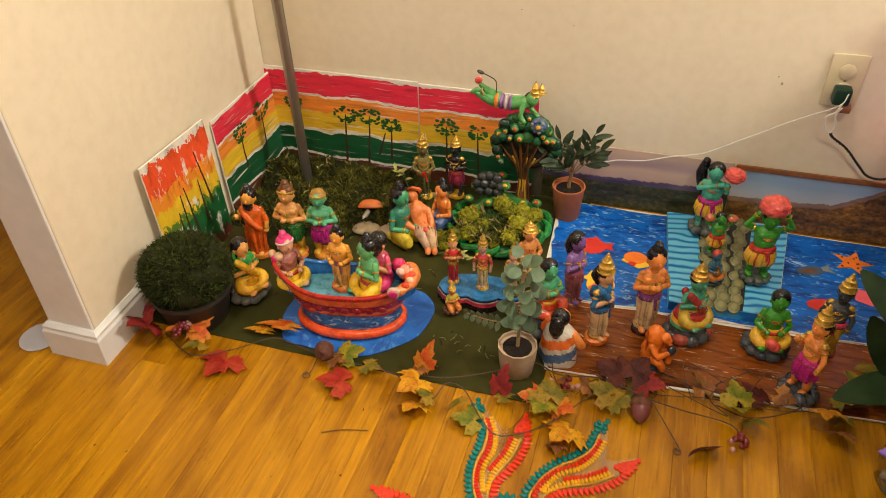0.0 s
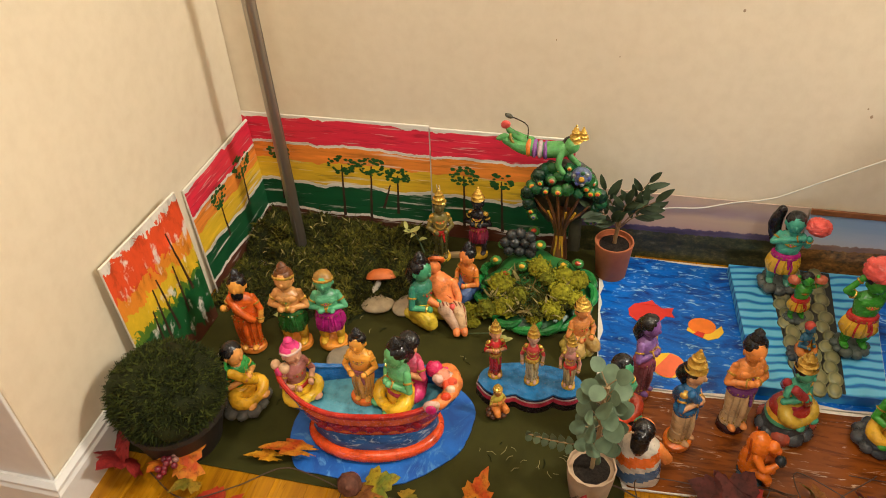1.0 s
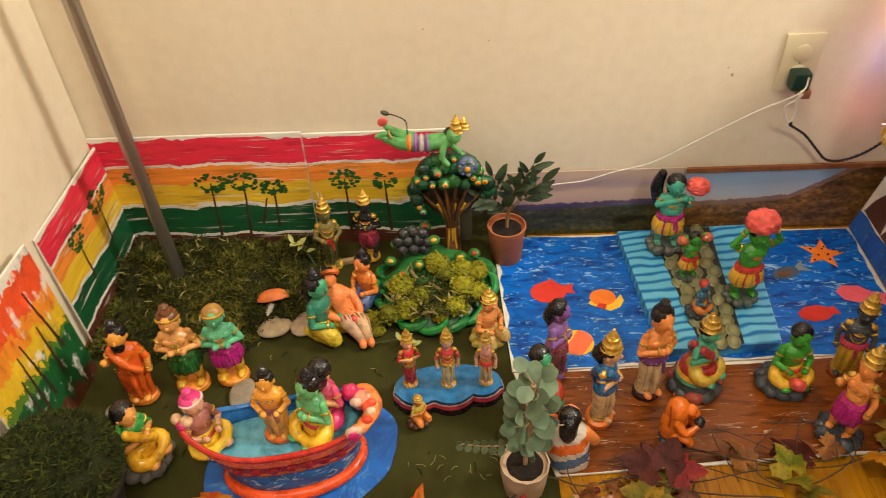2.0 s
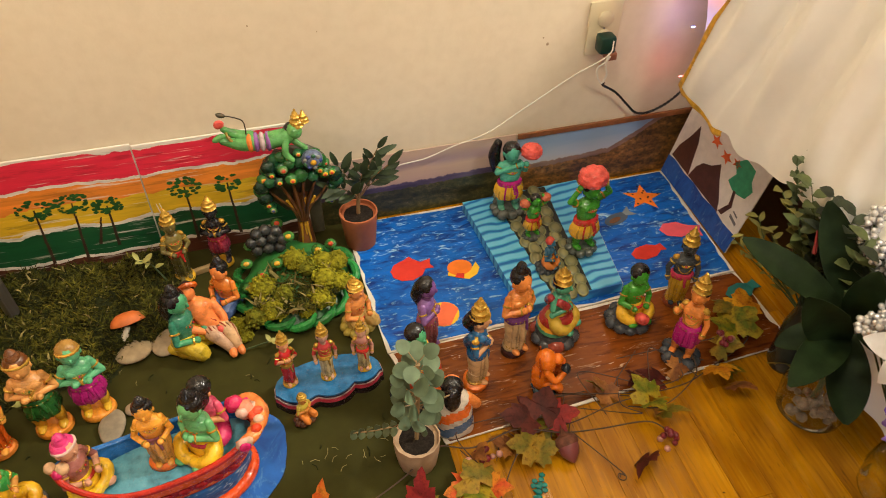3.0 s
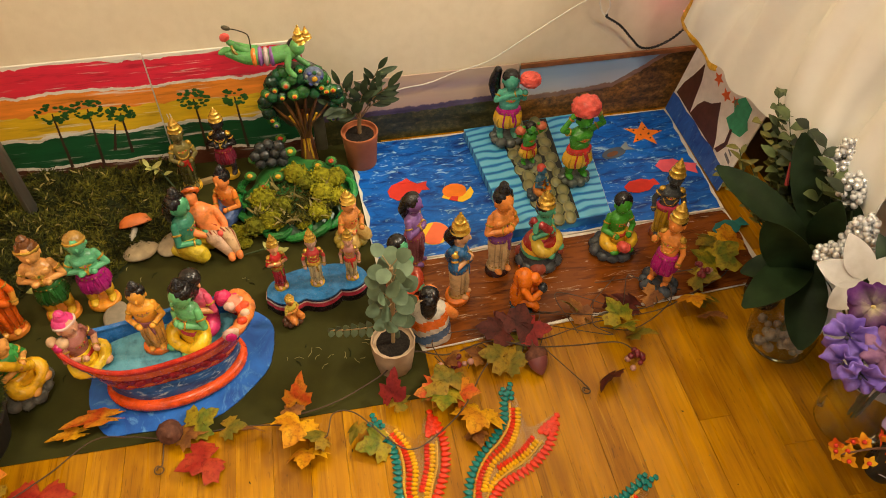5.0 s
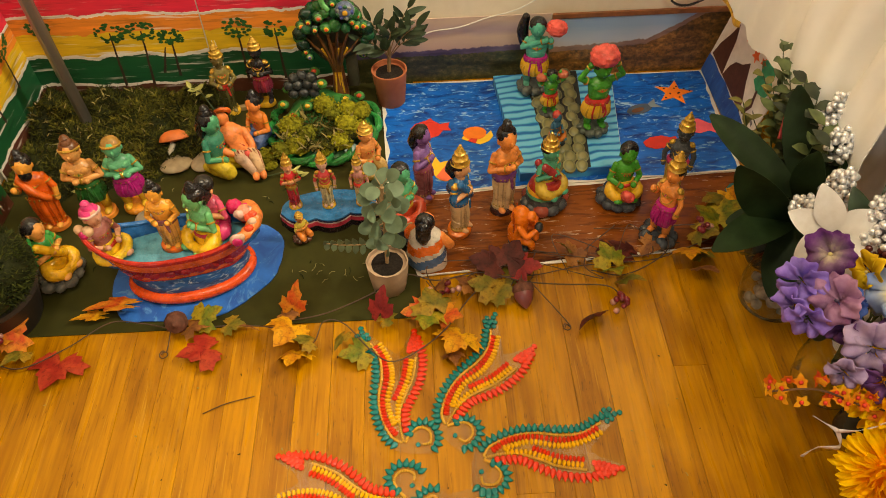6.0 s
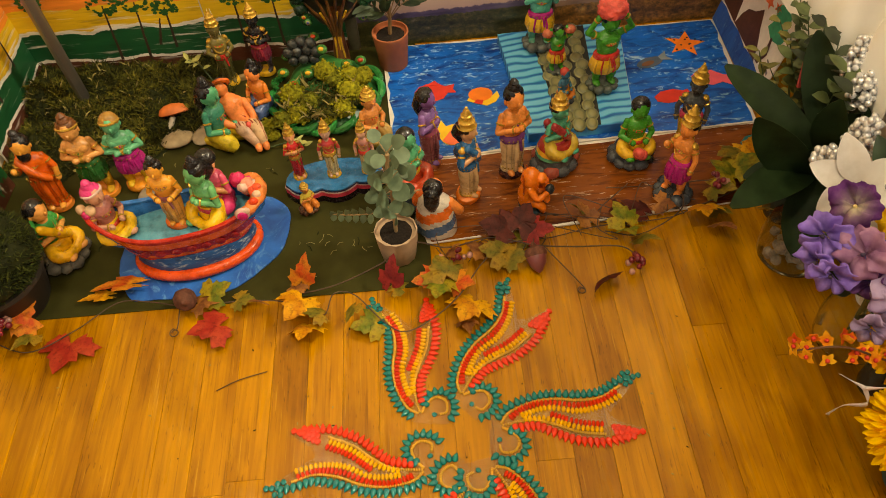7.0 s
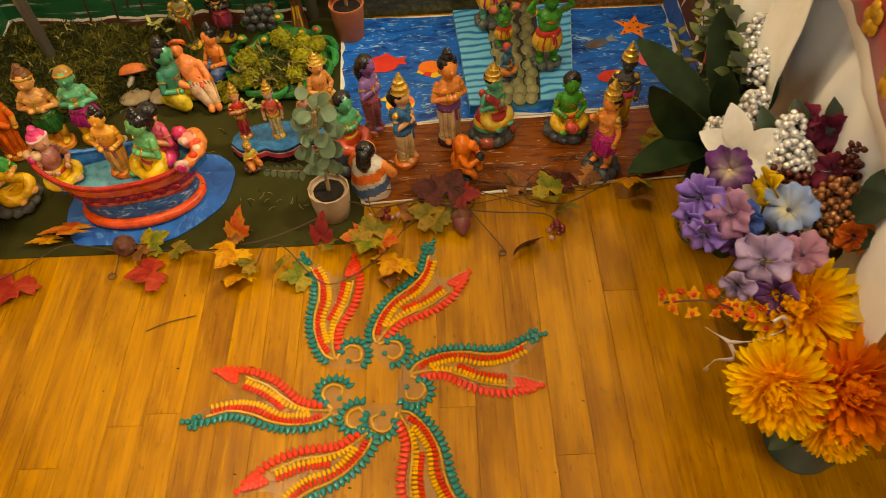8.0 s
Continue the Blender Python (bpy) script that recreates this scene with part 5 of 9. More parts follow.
add_box(bm, (-0.017, -0.030, -0.019), (0.017, 0.0, 0.017), 0.005)
part("body", bm, surface("dark_green_plastic", (0.004, 0.035, 0.024), 0.35), plug)
bm = bmesh.new()
add_box(bm, (0.002, -0.028, -0.036), (0.024, -0.004, -0.0195), 0.003)
part("second_plug", bm, surface("brown_plastic", (0.28, 0.10, 0.05), 0.4), plug, "brown plug hanging under the adapter")


def cord(name, label, pts, r, mat, twist=False, seed=1):
    bm = bmesh.new()
    path = smooth_path(pts, 14)
    if twist:
        for ph in (0, math.pi):
            out = []
            for i, p in enumerate(path):
                d = (path[min(i + 1, len(path) - 1)] - path[max(i - 1, 0)]).normalized()
                u = d.orthogonal().normalized()
                v = d.cross(u)
                a = i * 1.15 + ph
                out.append(p + (u * math.cos(a) + v * math.sin(a)) * r * 1.05)
            add_tube(bm, out, r, 6)
    else:
        add_tube(bm, path, r, 7)
    return solid(name, bm, mat, label, "cord")


cord("power_cord", "white cord running from the plug to the poster top", [(1.381, -0.040, 0.376), (1.366, -0.052, 0.352), (1.30, -0.036, 0.305), (1.20, -0.026, 0.235), (1.13, -0.020, 0.188), (1.06, -0.016, 0.166), (1.00, -0.016, 0.146), (0.94, -0.014, 0.137), (0.90, -0.018, 0.125)], 0.0014, CORD)
cord("power_cord", "bunched white cord looped under the plug", [(1.374, -0.042, 0.352), (1.366, -0.046, 0.335), (1.352, -0.044, 0.322), (1.356, -0.044, 0.300), (1.368, -0.043, 0.285), (1.374, -0.044, 0.305), (1.368, -0.046, 0.330), (1.376, -0.044, 0.346)], 0.0019, CORD)
cord("light_string", "dark twisted light string hanging along the wall", [(1.370, -0.044, 0.287), (1.380, -0.030, 0.270), (1.415, -0.024, 0.244), (1.450, -0.022, 0.206), (1.475, -0.020, 0.182), (1.505, -0.022, 0.180), (1.535, -0.035, 0.205), (1.548, -0.060, 0.250), (1.535, -0.085, 0.290), (1.540, -0.10, 0.345), (1.548, -0.11, 0.38)], 0.0016, WIRE_BLACK, True)


def glow(name, colour, strength):
    m = bpy.data.materials.new(name)
    nt, nodes, links, b = nodes_of(m)
    b.inputs["Base Color"].default_value = (*colour, 1)
    b.inputs["Emission Color"].default_value = (*colour, 1)
    b.inputs["Emission Strength"].default_value = strength
    return m


def fairy_bulb(at, colour, watts, label):
    bm = bmesh.new()
    add_lathe(bm, [(0.0, -0.004), (0.0014, -0.003), (0.0017, 0.0), (0.0012, 0.004), (0.0, 0.006)], 10)
    ob = solid("fairy_bulb", bm, glow("bulb_" + label.split()[0], colour, 4.0), label, "fairy light", pose(*at, 60, 0, 40), group="fairy lights")
    ob.visible_shadow = False
    data = bpy.data.lights.new("fairy_light", "POINT")
    data.energy, data.color, data.shadow_soft_size = watts, colour, 0.01
    new("fairy_light", data).location = (at[0] - 0.008, at[1] + 0.004, at[2])


fairy_bulb((1.530, -0.070, 0.292), (1.0, 0.20, 0.18), 0.06, "red fairy light bulb on the dark string")
fairy_bulb((1.538, -0.060, 0.395), (0.35, 0.35, 1.0), 0.06, "blue fairy light bulb on the dark string")
fairy_bulb((1.545, -0.070, 0.470), (1.0, 0.15, 0.22), 0.06, "pink fairy light bulb on the dark string")

# small dark nicks in the wall
NICK = surface("wall_nick", (0.38, 0.27, 0.17), 0.8)
for x, z, r in ((1.257, 0.366, 0.0028), (1.247, 0.381, 0.0016), (0.688, 0.478, 0.0014), (0.806, 0.452, 0.0012), (1.004, 0.548, 0.0024)):
    bm = bmesh.new()
    add_lathe(bm, [(r, 0), (r * 0.7, 0.0006), (0, 0.0007)], 7, (x, 0.0, z), 1, 1.3, 0, None, Matrix.Rotation(radians(90), 4, "X"))
    solid("wall_nick", bm, NICK, "small dark nick in the wall paint", "wall mark", kind="structure")

# ---- the boat ----


def boat():
    ob = thing("clay_boat", "painted clay boat with blue deck and orange hull", "boat", pose(0.470, -0.573, 0.0065, 0, 0, 10.5) @ Matrix.Diagonal((0.95, 0.97, 1, 1)))
    red, org, drk = paint(0.46, 0.025, 0.012), paint(0.72, 0.13, 0.010), paint(0.28, 0.010, 0.015)
    inner, deck = paint(0.03, 0.14, 0.42), paint(0.13, 0.34, 0.44)
    L = 0.148

    def rim(u):
        up = 0.052 * max(0, -u) ** 3.2 + 0.030 * max(0, u) ** 2.6
        return Vector((L * u * (1 + 0.06 * (u < 0)), 0, 0.098 + up)), 0.056 * (1 - abs(u) ** 2.6) ** 0.60 + 0.001

    N, K = 30, 7
    bm = bmesh.new()
    sides = []
    for i in range(N + 1):
        u = -1 + 2 * i / N
        p, b = rim(u)
        row = []
        for s in (-1, 1):
            col = []
            for k in range(K + 1):
                t = k / K
                q = 0.74 + 0.26 * t ** 0.8
                col.append(bm.verts.new((p.x * q, s * b * (0.86 + 0.14 * t), 0.040 + (p.z - 0.040) * t)))
            row.append(col)
        sides.append(row)
    for i in range(N):
        for s in (0, 1):
            for k in range(K):
                f = bm.faces.new((sides[i][s][k], sides[i + 1][s][k], sides[i + 1][s][k + 1], sides[i][s][k + 1]))
                f.material_index = 0 if k in (0, 6) else (2 if k in (2, 3) else 1)
    for e in (0, N):
        for k in range(K):
            bm.faces.new((sides[e][0][k], sides[e][1][k], sides[e][1][k + 1], sides[e][0][k + 1])).material_index = 1
    bmesh.ops.recalc_face_normals(bm, faces=bm.faces)
    part("hull", bm, [red, org, drk], ob, "orange and dark red painted hull")
    bm = bmesh.new()
    rows = []
    for i in range(N + 1):
        u = -1 + 2 * i / N
        p, b = rim(u)
        fl_z = min(p.z - 0.004, 0.080)
        rows.append([bm.verts.new((p.x * q, s * b * w, z)) for s, q, w, z in ((-1, 1.0, 0.93, p.z + 0.001), (-1, .97, .80, fl_z), (1, .97, .80, fl_z), (1, 1.0, 0.93, p.z + 0.001))])
    for a, b in zip(rows, rows[1:]):
        for k in range(3):
            bm.faces.new((a[k], b[k], b[k + 1], a[k + 1])).material_index = 1 if k == 1 else 0
    bmesh.ops.recalc_face_normals(bm, faces=bm.faces)
    part("deck", bm, [inner, deck], ob, "blue painted deck")
    for s in (-1, 1):
        bm = bmesh.new()
        add_tube(bm, [rim(-1 + 2 * i / 40)[0] + Vector((0, s * rim(-1 + 2 * i / 40)[1] * 0.97, 0.001)) for i in range(41)], 0.0046, 8)
        part("gunwale", bm, red if s < 0 else inner, ob)
    for k in range(7):
        u = -0.6 + 1.2 * k / 6
        p, b = rim(u)
        bm = bmesh.new()
        add_ball(bm, (p.x * 0.885, -b * 0.945, 0.064 + 0.12 * (p.z - 0.098)), (0.010, 0.003, 0.0075), 0, None, 12, 6)
        part("medallion", bm, drk, ob, "dark red oval medallion")
    bm = bmesh.new()
    add_lathe(bm, [(0.106, 0.0), (0.112, 0.014), (0.108, 0.032), (0.102, 0.046), (0, 0.048)], 36, (0, 0, 0), 1.0, 0.54, 0, lambda a, z: 0.03 * math.sin(6 * a + 60 * z))
    part("wave_base", bm, brushed_paint("wave_base_paint", (0.02, 0.09, 0.26), (0.42, 0.48, 0.52), (0.008, 0.03, 0.10), (1, 1, 3), 22, 0.35, 0.60), ob, "blue and white painted waves")
    bm = bmesh.new()
    ring = [Vector((0.112 * math.cos(a), 0.066 * math.sin(a), 0.010)) for a in (2 * math.pi * k / 48 for k in range(49))]
    add_tube(bm, ring, 0.0105, 10, 0, False)
    part("foot_ring", bm, paint(0.72, 0.075, 0.010), ob, "orange foot ring")
    # figurehead on the raised end
    bm = bmesh.new()
    p, _ = rim(-1)
    for c, r in (((-0.150, 0, 0.146), 0.011), ((-0.158, 0.004, 0.156), 0.009), ((-0.142, -0.004, 0.156), 0.010)):
        add_ball(bm, c, r, 0, None, 10, 7)
    part("figurehead", bm, paint(0.72, 0.48, 0.30), ob, "cream figurehead")
    bm = bmesh.new()
    add_ball(bm, (-0.150, -0.008, 0.152), 0.008, 0, None, 10, 7)
    part("figurehead_flower", bm, paint(0.60, 0.03, 0.15), ob)
    crest = smooth_path([(0.098, -0.042, 0.106), (0.122, -0.034, 0.113), (0.140, -0.016, 0.120), (0.144, 0.004, 0.126), (0.132, 0.024, 0.124), (0.110, 0.038, 0.114)], 5)
    bm = bmesh.new()
    add_tube(bm, crest, [0.008 + 0.005 * math.sin(math.pi * i / (len(crest) - 1)) for i in range(len(crest))], 14)
    for v in bm.verts:
        v.co += noise.noise_vector(v.co * 90) * 0.003
    part("stern_crest", bm, paint(0.72, 0.22, 0.06), ob, "orange curled crest")
    for k, (i, r, c) in enumerate(((4, 0.008, (0.74, 0.52, 0.40)), (8, 0.009, (0.70, 0.06, 0.02)), (11, 0.009, (0.74, 0.50, 0.36)), (14, 0.010, (0.72, 0.08, 0.03)), (17, 0.009, (0.74, 0.52, 0.42)), (20, 0.010, (0.66, 0.03, 0.14)), (24, 0.009, (0.70, 0.05, 0.16)))):
        bm = bmesh.new()
        add_ball(bm, crest[i] + Vector((-0.004, -0.009, 0.006)), (r, r * 0.8, r * 0.8), 0, None, 12, 8)
        part("stern_rosette", bm, paint(*c), ob)
    for c, r, col in (((0.124, 0.004, 0.128), 0.017, (0.72, 0.30, 0.20)), ((0.110, 0.014, 0.138), 0.015, (0.62, 0.03, 0.12)), ((0.134, -0.010, 0.124), 0.012, (0.70, 0.08, 0.03)), ((0.116, -0.006, 0.136), 0.009, (0.74, 0.50, 0.42))):
        bm = bmesh.new()
        for v in add_ball(bm, c, (r, r * 0.85, r), 0, None, 16, 10):
            v.co += noise.noise_vector(v.co * 130) * 0.0025
        part("stern_head", bm, paint(*col), ob, "carved pink and white stern head")
    for r, y, c in ((0.014, 0.0, (0.74, 0.50, 0.42)), (0.0095, -0.006, (0.62, 0.02, 0.16))):
        bm = bmesh.new()
        add_ball(bm, (0.106, -0.045 + y, 0.112), (r, r * 0.5, r), 0, None, 14, 8)
        part("stern_rosette", bm, paint(*c), ob, "round pink rosette" if y else "")
    return ob


boat()
bm = bmesh.new()
rnd_p = random.Random(6)
pond = smooth_path([(-0.171, 0.030, 0), (-0.168, -0.030, 0), (-0.138, -0.088, 0), (-0.096, -0.096, 0), (0.030, -0.092, 0), (0.088, -0.052, 0), (0.123, -0.010, 0), (0.135, 0.040, 0), (0.129, 0.092, 0), (0.082, 0.128, 0), (0.0, 0.120, 0), (-0.10, 0.098, 0), (-0.150, 0.070, 0), (-0.171, 0.030, 0)], 4)[:-1]
add_sheet(bm, [(p.x + rnd_p.uniform(-.0012, .0012), p.y + rnd_p.uniform(-.0012, .0012)) for p in pond], 0, 0.002)
solid("pond_paper", bm, brushed_paint("pond_paint", (0.022, 0.13, 0.50), (0.10, 0.27, 0.60), (0.012, 0.07, 0.34), (1.5, 1, 1), 12, 0.5, 0.62), "blue painted paper pond under the boat", "paper pond", pose(0.494, -0.582, 0.0035), smooth=False)
DK = 0.0868
seated("doll in pink cap and yellow skirt seated in the boat", (0.346, -0.584, 0.088), 0.124, 55, skin=(0.66, 0.36, 0.24), skirt=(0.80, 0.50, 0.03), torso=(0.40, 0.17, 0.15), sash=RED, hair=(0.70, 0.06, 0.22), bun=True, band=(0.72, 0.55, 0.50), rock=None, mode="front", slim=0.92)
standing("orange doll with hands joined standing in the boat", (0.458, -0.572, DK), 0.156, 3, skin=(0.80, 0.36, 0.06), skirt=(0.74, 0.38, 0.10), torso=(0.80, 0.36, 0.05), sash=(0.25, 0.10, 0.12), bun=True, mode="front", base=(0.80, 0.16, 0.015), base_r=0.17, wide=1.1, slim=0.90)
seated("green doll with yellow skirt seated in the boat", (0.518, -0.566, DK), 0.140, -40, skin=(0.18, 0.46, 0.20), skirt=(0.80, 0.46, 0.02), torso=(0.18, 0.46, 0.20), sash=(0.62, 0.06, 0.10), bun=True, long=0.10, rock=None, mode="joined", slim=0.92)
seated("pink doll leaning behind the green one in the boat", (0.530, -0.538, DK), 0.135, -30, skin=(0.76, 0.36, 0.18), skirt=(0.62, 0.05, 0.16), torso=(0.68, 0.10, 0.18), sash=GOLD, bun=False, rock=None, mode="joined", slim=0.9)

# ---- three small dolls on a blue stand ----
stand = thing("doll_stand", "blue topped lobed stand with pink edge for three dolls", "stand", pose(0.716, -0.442, 0.002, 0, 0, 3))


def lobes(k=1.0):
    """Outline with three scallops along the front and a gently curved back."""
    out = []
    for i in range(33):
        x = -0.096 + 0.192 * i / 32
        y = -0.012
        for c, r in ((-0.052, 0.044), (0.004, 0.047), (0.060, 0.036)):
            if abs(x - c) < r:
                y = min(y, -math.sqrt(r * r - (x - c) ** 2) + (0.004 if c < 0.05 else 0.006))
        out.append((x * k, y * k))
    for i in range(1, 16):
        a = math.pi * i / 16
        out.append((0.096 * math.cos(a) * k, (-0.012 + 0.056 * math.sin(a) ** 0.7) * k))
    return out


for name, k, z, h, col in (("foot", 1.0, 0.0, 0.014, (0.020, 0.010, 0.012)), ("edge_band", 0.985, 0.014, 0.010, (0.55, 0.05, 0.08)), ("white_line", 0.992, 0.024, 0.003, (0.60, 0.42, 0.40)), ("dark_line", 0.975, 0.027, 0.004, (0.03, 0.03, 0.06)), ("top", 0.965, 0.0312, 0.0025, (0.025, 0.14, 0.33))):
    bm = bmesh.new()
    add_sheet(bm, lobes(k), z, h)
    part(name, bm, paint(*col), stand)
standing("small red robed doll with gold crown on the stand", (0.652, -0.440, 0.0355), 0.128, 20, skin=(0.70, 0.34, 0.18), skirt=(0.50, 0.03, 0.03), torso=(0.52, 0.03, 0.03), sash=GOLD, crown=0.22, mode="joined", base=YELLOW, base_r=0.13, wide=0.9, slim=0.76)
standing("small doll in gilt and white with red sleeves on the stand", (0.717, -0.442, 0.0355), 0.132, 5, skin=(0.52, 0.34, 0.26), skirt=(0.66, 0.55, 0.32), torso=(0.48, 0.06, 0.06), sash=GOLD, crown=0.22, mode="down", base=YELLOW, base_r=0.13, wide=0.95, slim=0.76)
standing("small doll in pale gilt dress with gold crown on the stand", (0.781, -0.440, 0.0355), 0.120, -8, skin=(0.62, 0.36, 0.26), skirt=(0.58, 0.44, 0.22), torso=(0.50, 0.24, 0.20), sash=RED, crown=0.22, mode="down", base=YELLOW, base_r=0.13, wide=0.95, slim=0.76)
seated("tiny kneeling orange doll before the stand", (0.666, -0.498), 0.072, 40, skin=(0.52, 0.20, 0.05), skirt=(0.62, 0.20, 0.04), torso=(0.50, 0.38, 0.06), sash=None, crown=0.16, rock=(0.10, 0.04, 0.02), rock_h=0.15, mode="joined", kneel=True)

# ---- clay tree with hill ----


def clay_tree():
    ob = thing("clay_tree", "painted clay tree on a green hill with flower knobs", "clay tree", pose(0, 0, 0.0025))
    leafg = paint(0.03, 0.17, 0.04)
    rnd = random.Random(12)
    bm = bmesh.new()
    rows = []
    for i in range(13):
        r = i / 12
        row = []
        for k in range(40):
            a = 2 * math.pi * k / 40
            sc = 1 + (0.06 * math.sin(9 * a) * r)
            x, y = 0.690 + 0.112 * r * sc * math.cos(a), -0.175 + 0.118 * r * sc * math.sin(a)
            h = 0.046 * (1 - r ** 2.2) + 0.055 * max(0, (y + 0.16) / 0.11) * (1 - r ** 3)
            row.append(bm.verts.new((x, y, max(0.0, h))))
        rows.append(row)
    for a, b in zip(rows, rows[1:]):
        for k in range(40):
            bm.faces.new((a[k], b[k], b[(k + 1) % 40], a[(k + 1) % 40]))
    bmesh.ops.remove_doubles(bm, verts=bm.verts, dist=0.0004)
    bmesh.ops.recalc_face_normals(bm, faces=bm.faces)
    part("hill", bm, surface("hill_green_paint", (0.03, 0.16, 0.035), 0.36, 0, 0.45, 28, 0.3, 120), ob, "glossy green painted hill")
    # curled leaf edges round the foot
    for k in range(11):
        a = radians(-200 + 22 * k)
        bm = bmesh.new()
        c = Vector((0.690 + 0.112 * math.cos(a), -0.175 + 0.120 * math.sin(a), 0.010))
        t = Vector((-math.sin(a), math.cos(a), 0))
        o = Vector((math.cos(a), math.sin(a), 0))
        add_tube(bm, smooth_path([c - t * 0.030, c - t * 0.01 + o * 0.008 + Vector((0, 0, 0.005)), c + t * 0.014 + o * 0.004 + Vector((0, 0, 0.010)), c + t * 0.026 - o * 0.012 + Vector((0, 0, 0.016))], 4), [0.004, 0.006, 0.007, 0.008, 0.0085, 0.009, 0.009, 0.009, 0.008, 0.007, 0.006, 0.005, 0.003], 8)
        part("leaf_edge", bm, paint(0.04, 0.26, 0.06) if k % 2 else leafg, ob)
    # trunk with spreading limbs
    T = Vector((0.726, -0.085, 0.030))
    bm = bmesh.new()
    add_tube(bm, [T, T + Vector((0.001, 0, 0.05)), T + Vector((0, 0, 0.085)), T + Vector((0.002, 0.004, 0.13))], [0.019, 0.0135, 0.012, 0.015], 14)
    lb = bmesh.new()
    for dx, dz, r in ((-0.055, 0.155, 0.006), (-0.035, 0.172, 0.007), (-0.012, 0.185, 0.007), (0.014, 0.182, 0.007), (0.036, 0.168, 0.007), (0.054, 0.148, 0.006)):
        add_tube(lb, smooth_path([T + Vector((dx * 0.10, -0.012, 0.07)), T + Vector((dx * 0.30, -0.014, 0.105)), T + Vector((dx * 0.7, -0.014, dz * 0.86)), T + Vector((dx, -0.012, dz))], 5), [r * (0.78 - 0.035 * i) for i in range(16)], 8)
    part("trunk", bm, surface("bark_paint", (0.14, 0.045, 0.012), 0.36, 0, 0.85, 70, 0.5, 120, stretch=(1, 1, 0.2)), ob, "dark brown streaked trunk")
    part("branching_limb", lb, surface("limb_paint", (0.13, 0.05, 0.010), 0.36, 0, 0.9, 90, 0.5, 120, stretch=(1, 1, 0.3)), ob, "limbs streaked with yellow")
    for dx in (-0.008, 0.003, 0.009):
        bm = bmesh.new()
        add_tube(bm, smooth_path([T + Vector((dx, -0.013, 0.012)), T + Vector((dx * 0.7, -0.0125, 0.05)), T + Vector((dx * 0.9, -0.012, 0.085)), T + Vector((dx * 3.2, -0.016, 0.13))], 5), 0.0026, 6)
        part("streak", bm, paint(0.56, 0.30, 0.03), ob, "raised yellow bark streak")
    bm = bmesh.new()
    add_ball(bm, T + Vector((0.0, 0.020, 0.155)), (0.070, 0.020, 0.076), 0, None, 40, 26)
    for v in bm.verts:
        v.co += noise.noise_vector(v.co * 60) * 0.007 + noise.noise_vector(v.co * 140) * 0.003
    part("crown_back", bm, surface("crown_dark_paint", (0.055, 0.050, 0.025), 0.4, 0, 0.6, 50), ob, "dark painted back of the crown")
    bm = bmesh.new()
    add_box(bm, (0.742, -0.062, 0.03), (0.768, -0.048, 0.20), 0.004)
    part("back_plate", bm, surface("back_plate_olive", (0.10, 0.085, 0.05), 0.55), ob)
    eye_y, eye_r = paint(0.72, 0.40, 0.04), paint(0.62, 0.08, 0.03)
    greens = (paint(0.015, 0.085, 0.03), paint(0.035, 0.14, 0.035), paint(0.08, 0.24, 0.06), paint(0.010, 0.035, 0.018))
    for k in range(44):
        ring = 0 if k < 22 else 1 if k < 36 else 2
        n, first = ((22, 0), (14, 22), (8, 36))[ring]
        a = radians(-42 + 264 * (k - first + 0.5) / n) + rnd.uniform(-.06, .06)
        R = (0.072, 0.056, 0.038)[ring] + rnd.uniform(-.006, .006)
        if ring and math.sin(a) < 0.15 * ring:
            continue
        c = T + Vector((R * math.cos(a), -0.004 - 0.007 * ring + rnd.uniform(-.004, .004), 0.150 + R * 1.05 * math.sin(a)))
        r = rnd.uniform(0.0095, 0.0160)
        bm = bmesh.new()
        for v in add_ball(bm, c, (r, r * 0.75, r * rnd.uniform(0.85, 1.2)), 0, None, 16, 11):
            v.co += noise.noise_vector(v.co * 150) * 0.0022
        knob = part("leaf_knob", bm, greens[rnd.choice((0, 0, 1, 3, 3, 1))], ob)
        if k % 5 < 2:
            e = r * rnd.uniform(0.85, 1.1)
            for name, off, rr, m_, lab in (("flower_rim", 0.55, 0.66, greens[2], "light green rim of the flower"), ("flower_ring", 0.68, 0.50, (eye_y, paint(0.34, 0.30, 0.16))[k % 3 == 0], "pale ring of the flower"), ("flower_eye", 0.84, 0.28, eye_r if k % 7 else paint(0.08, 0.10, 0.30), "red flower eye")):
                bm = bmesh.new()
                add_ball(bm, c + Vector((0.1 * e, -r * off, 0.15 * e)), (e * rr, e * rr * 0.45, e * rr), 0, None, 12, 7)
                part(name, bm, m_, knob, lab)
    bm = bmesh.new()
    add_ball(bm, T + Vector((0.034, -0.018, 0.220)), (0.020, 0.016, 0.019), 0, None, 18, 12)
    blue = part("blue_knob", bm, surface("blue_violet_paint", (0.10, 0.13, 0.22), 0.35, 0, 0.6, 120), ob)
    bm = bmesh.new()
    add_ball(bm, T + Vector((0.035, -0.034, 0.222)), (0.006, 0.004, 0.006), 0, None, 10, 6)
    part("flower_eye", bm, eye_y, blue)
    for k in range(9):
        a = 0.7 * k
        bm = bmesh.new()
        add_ball(bm, T + Vector((0.034 + 0.014 * math.cos(a), -0.031 + 0.003 * abs(math.cos(a)), 0.221 + 0.013 * math.sin(a))), (0.0045, 0.003, 0.0045), 0, None, 10, 6)
        part("petal_dab", bm, paint(*((0.10, 0.12, 0.34), (0.34, 0.36, 0.34), (0.05, 0.16, 0.08))[k % 3]), blue)
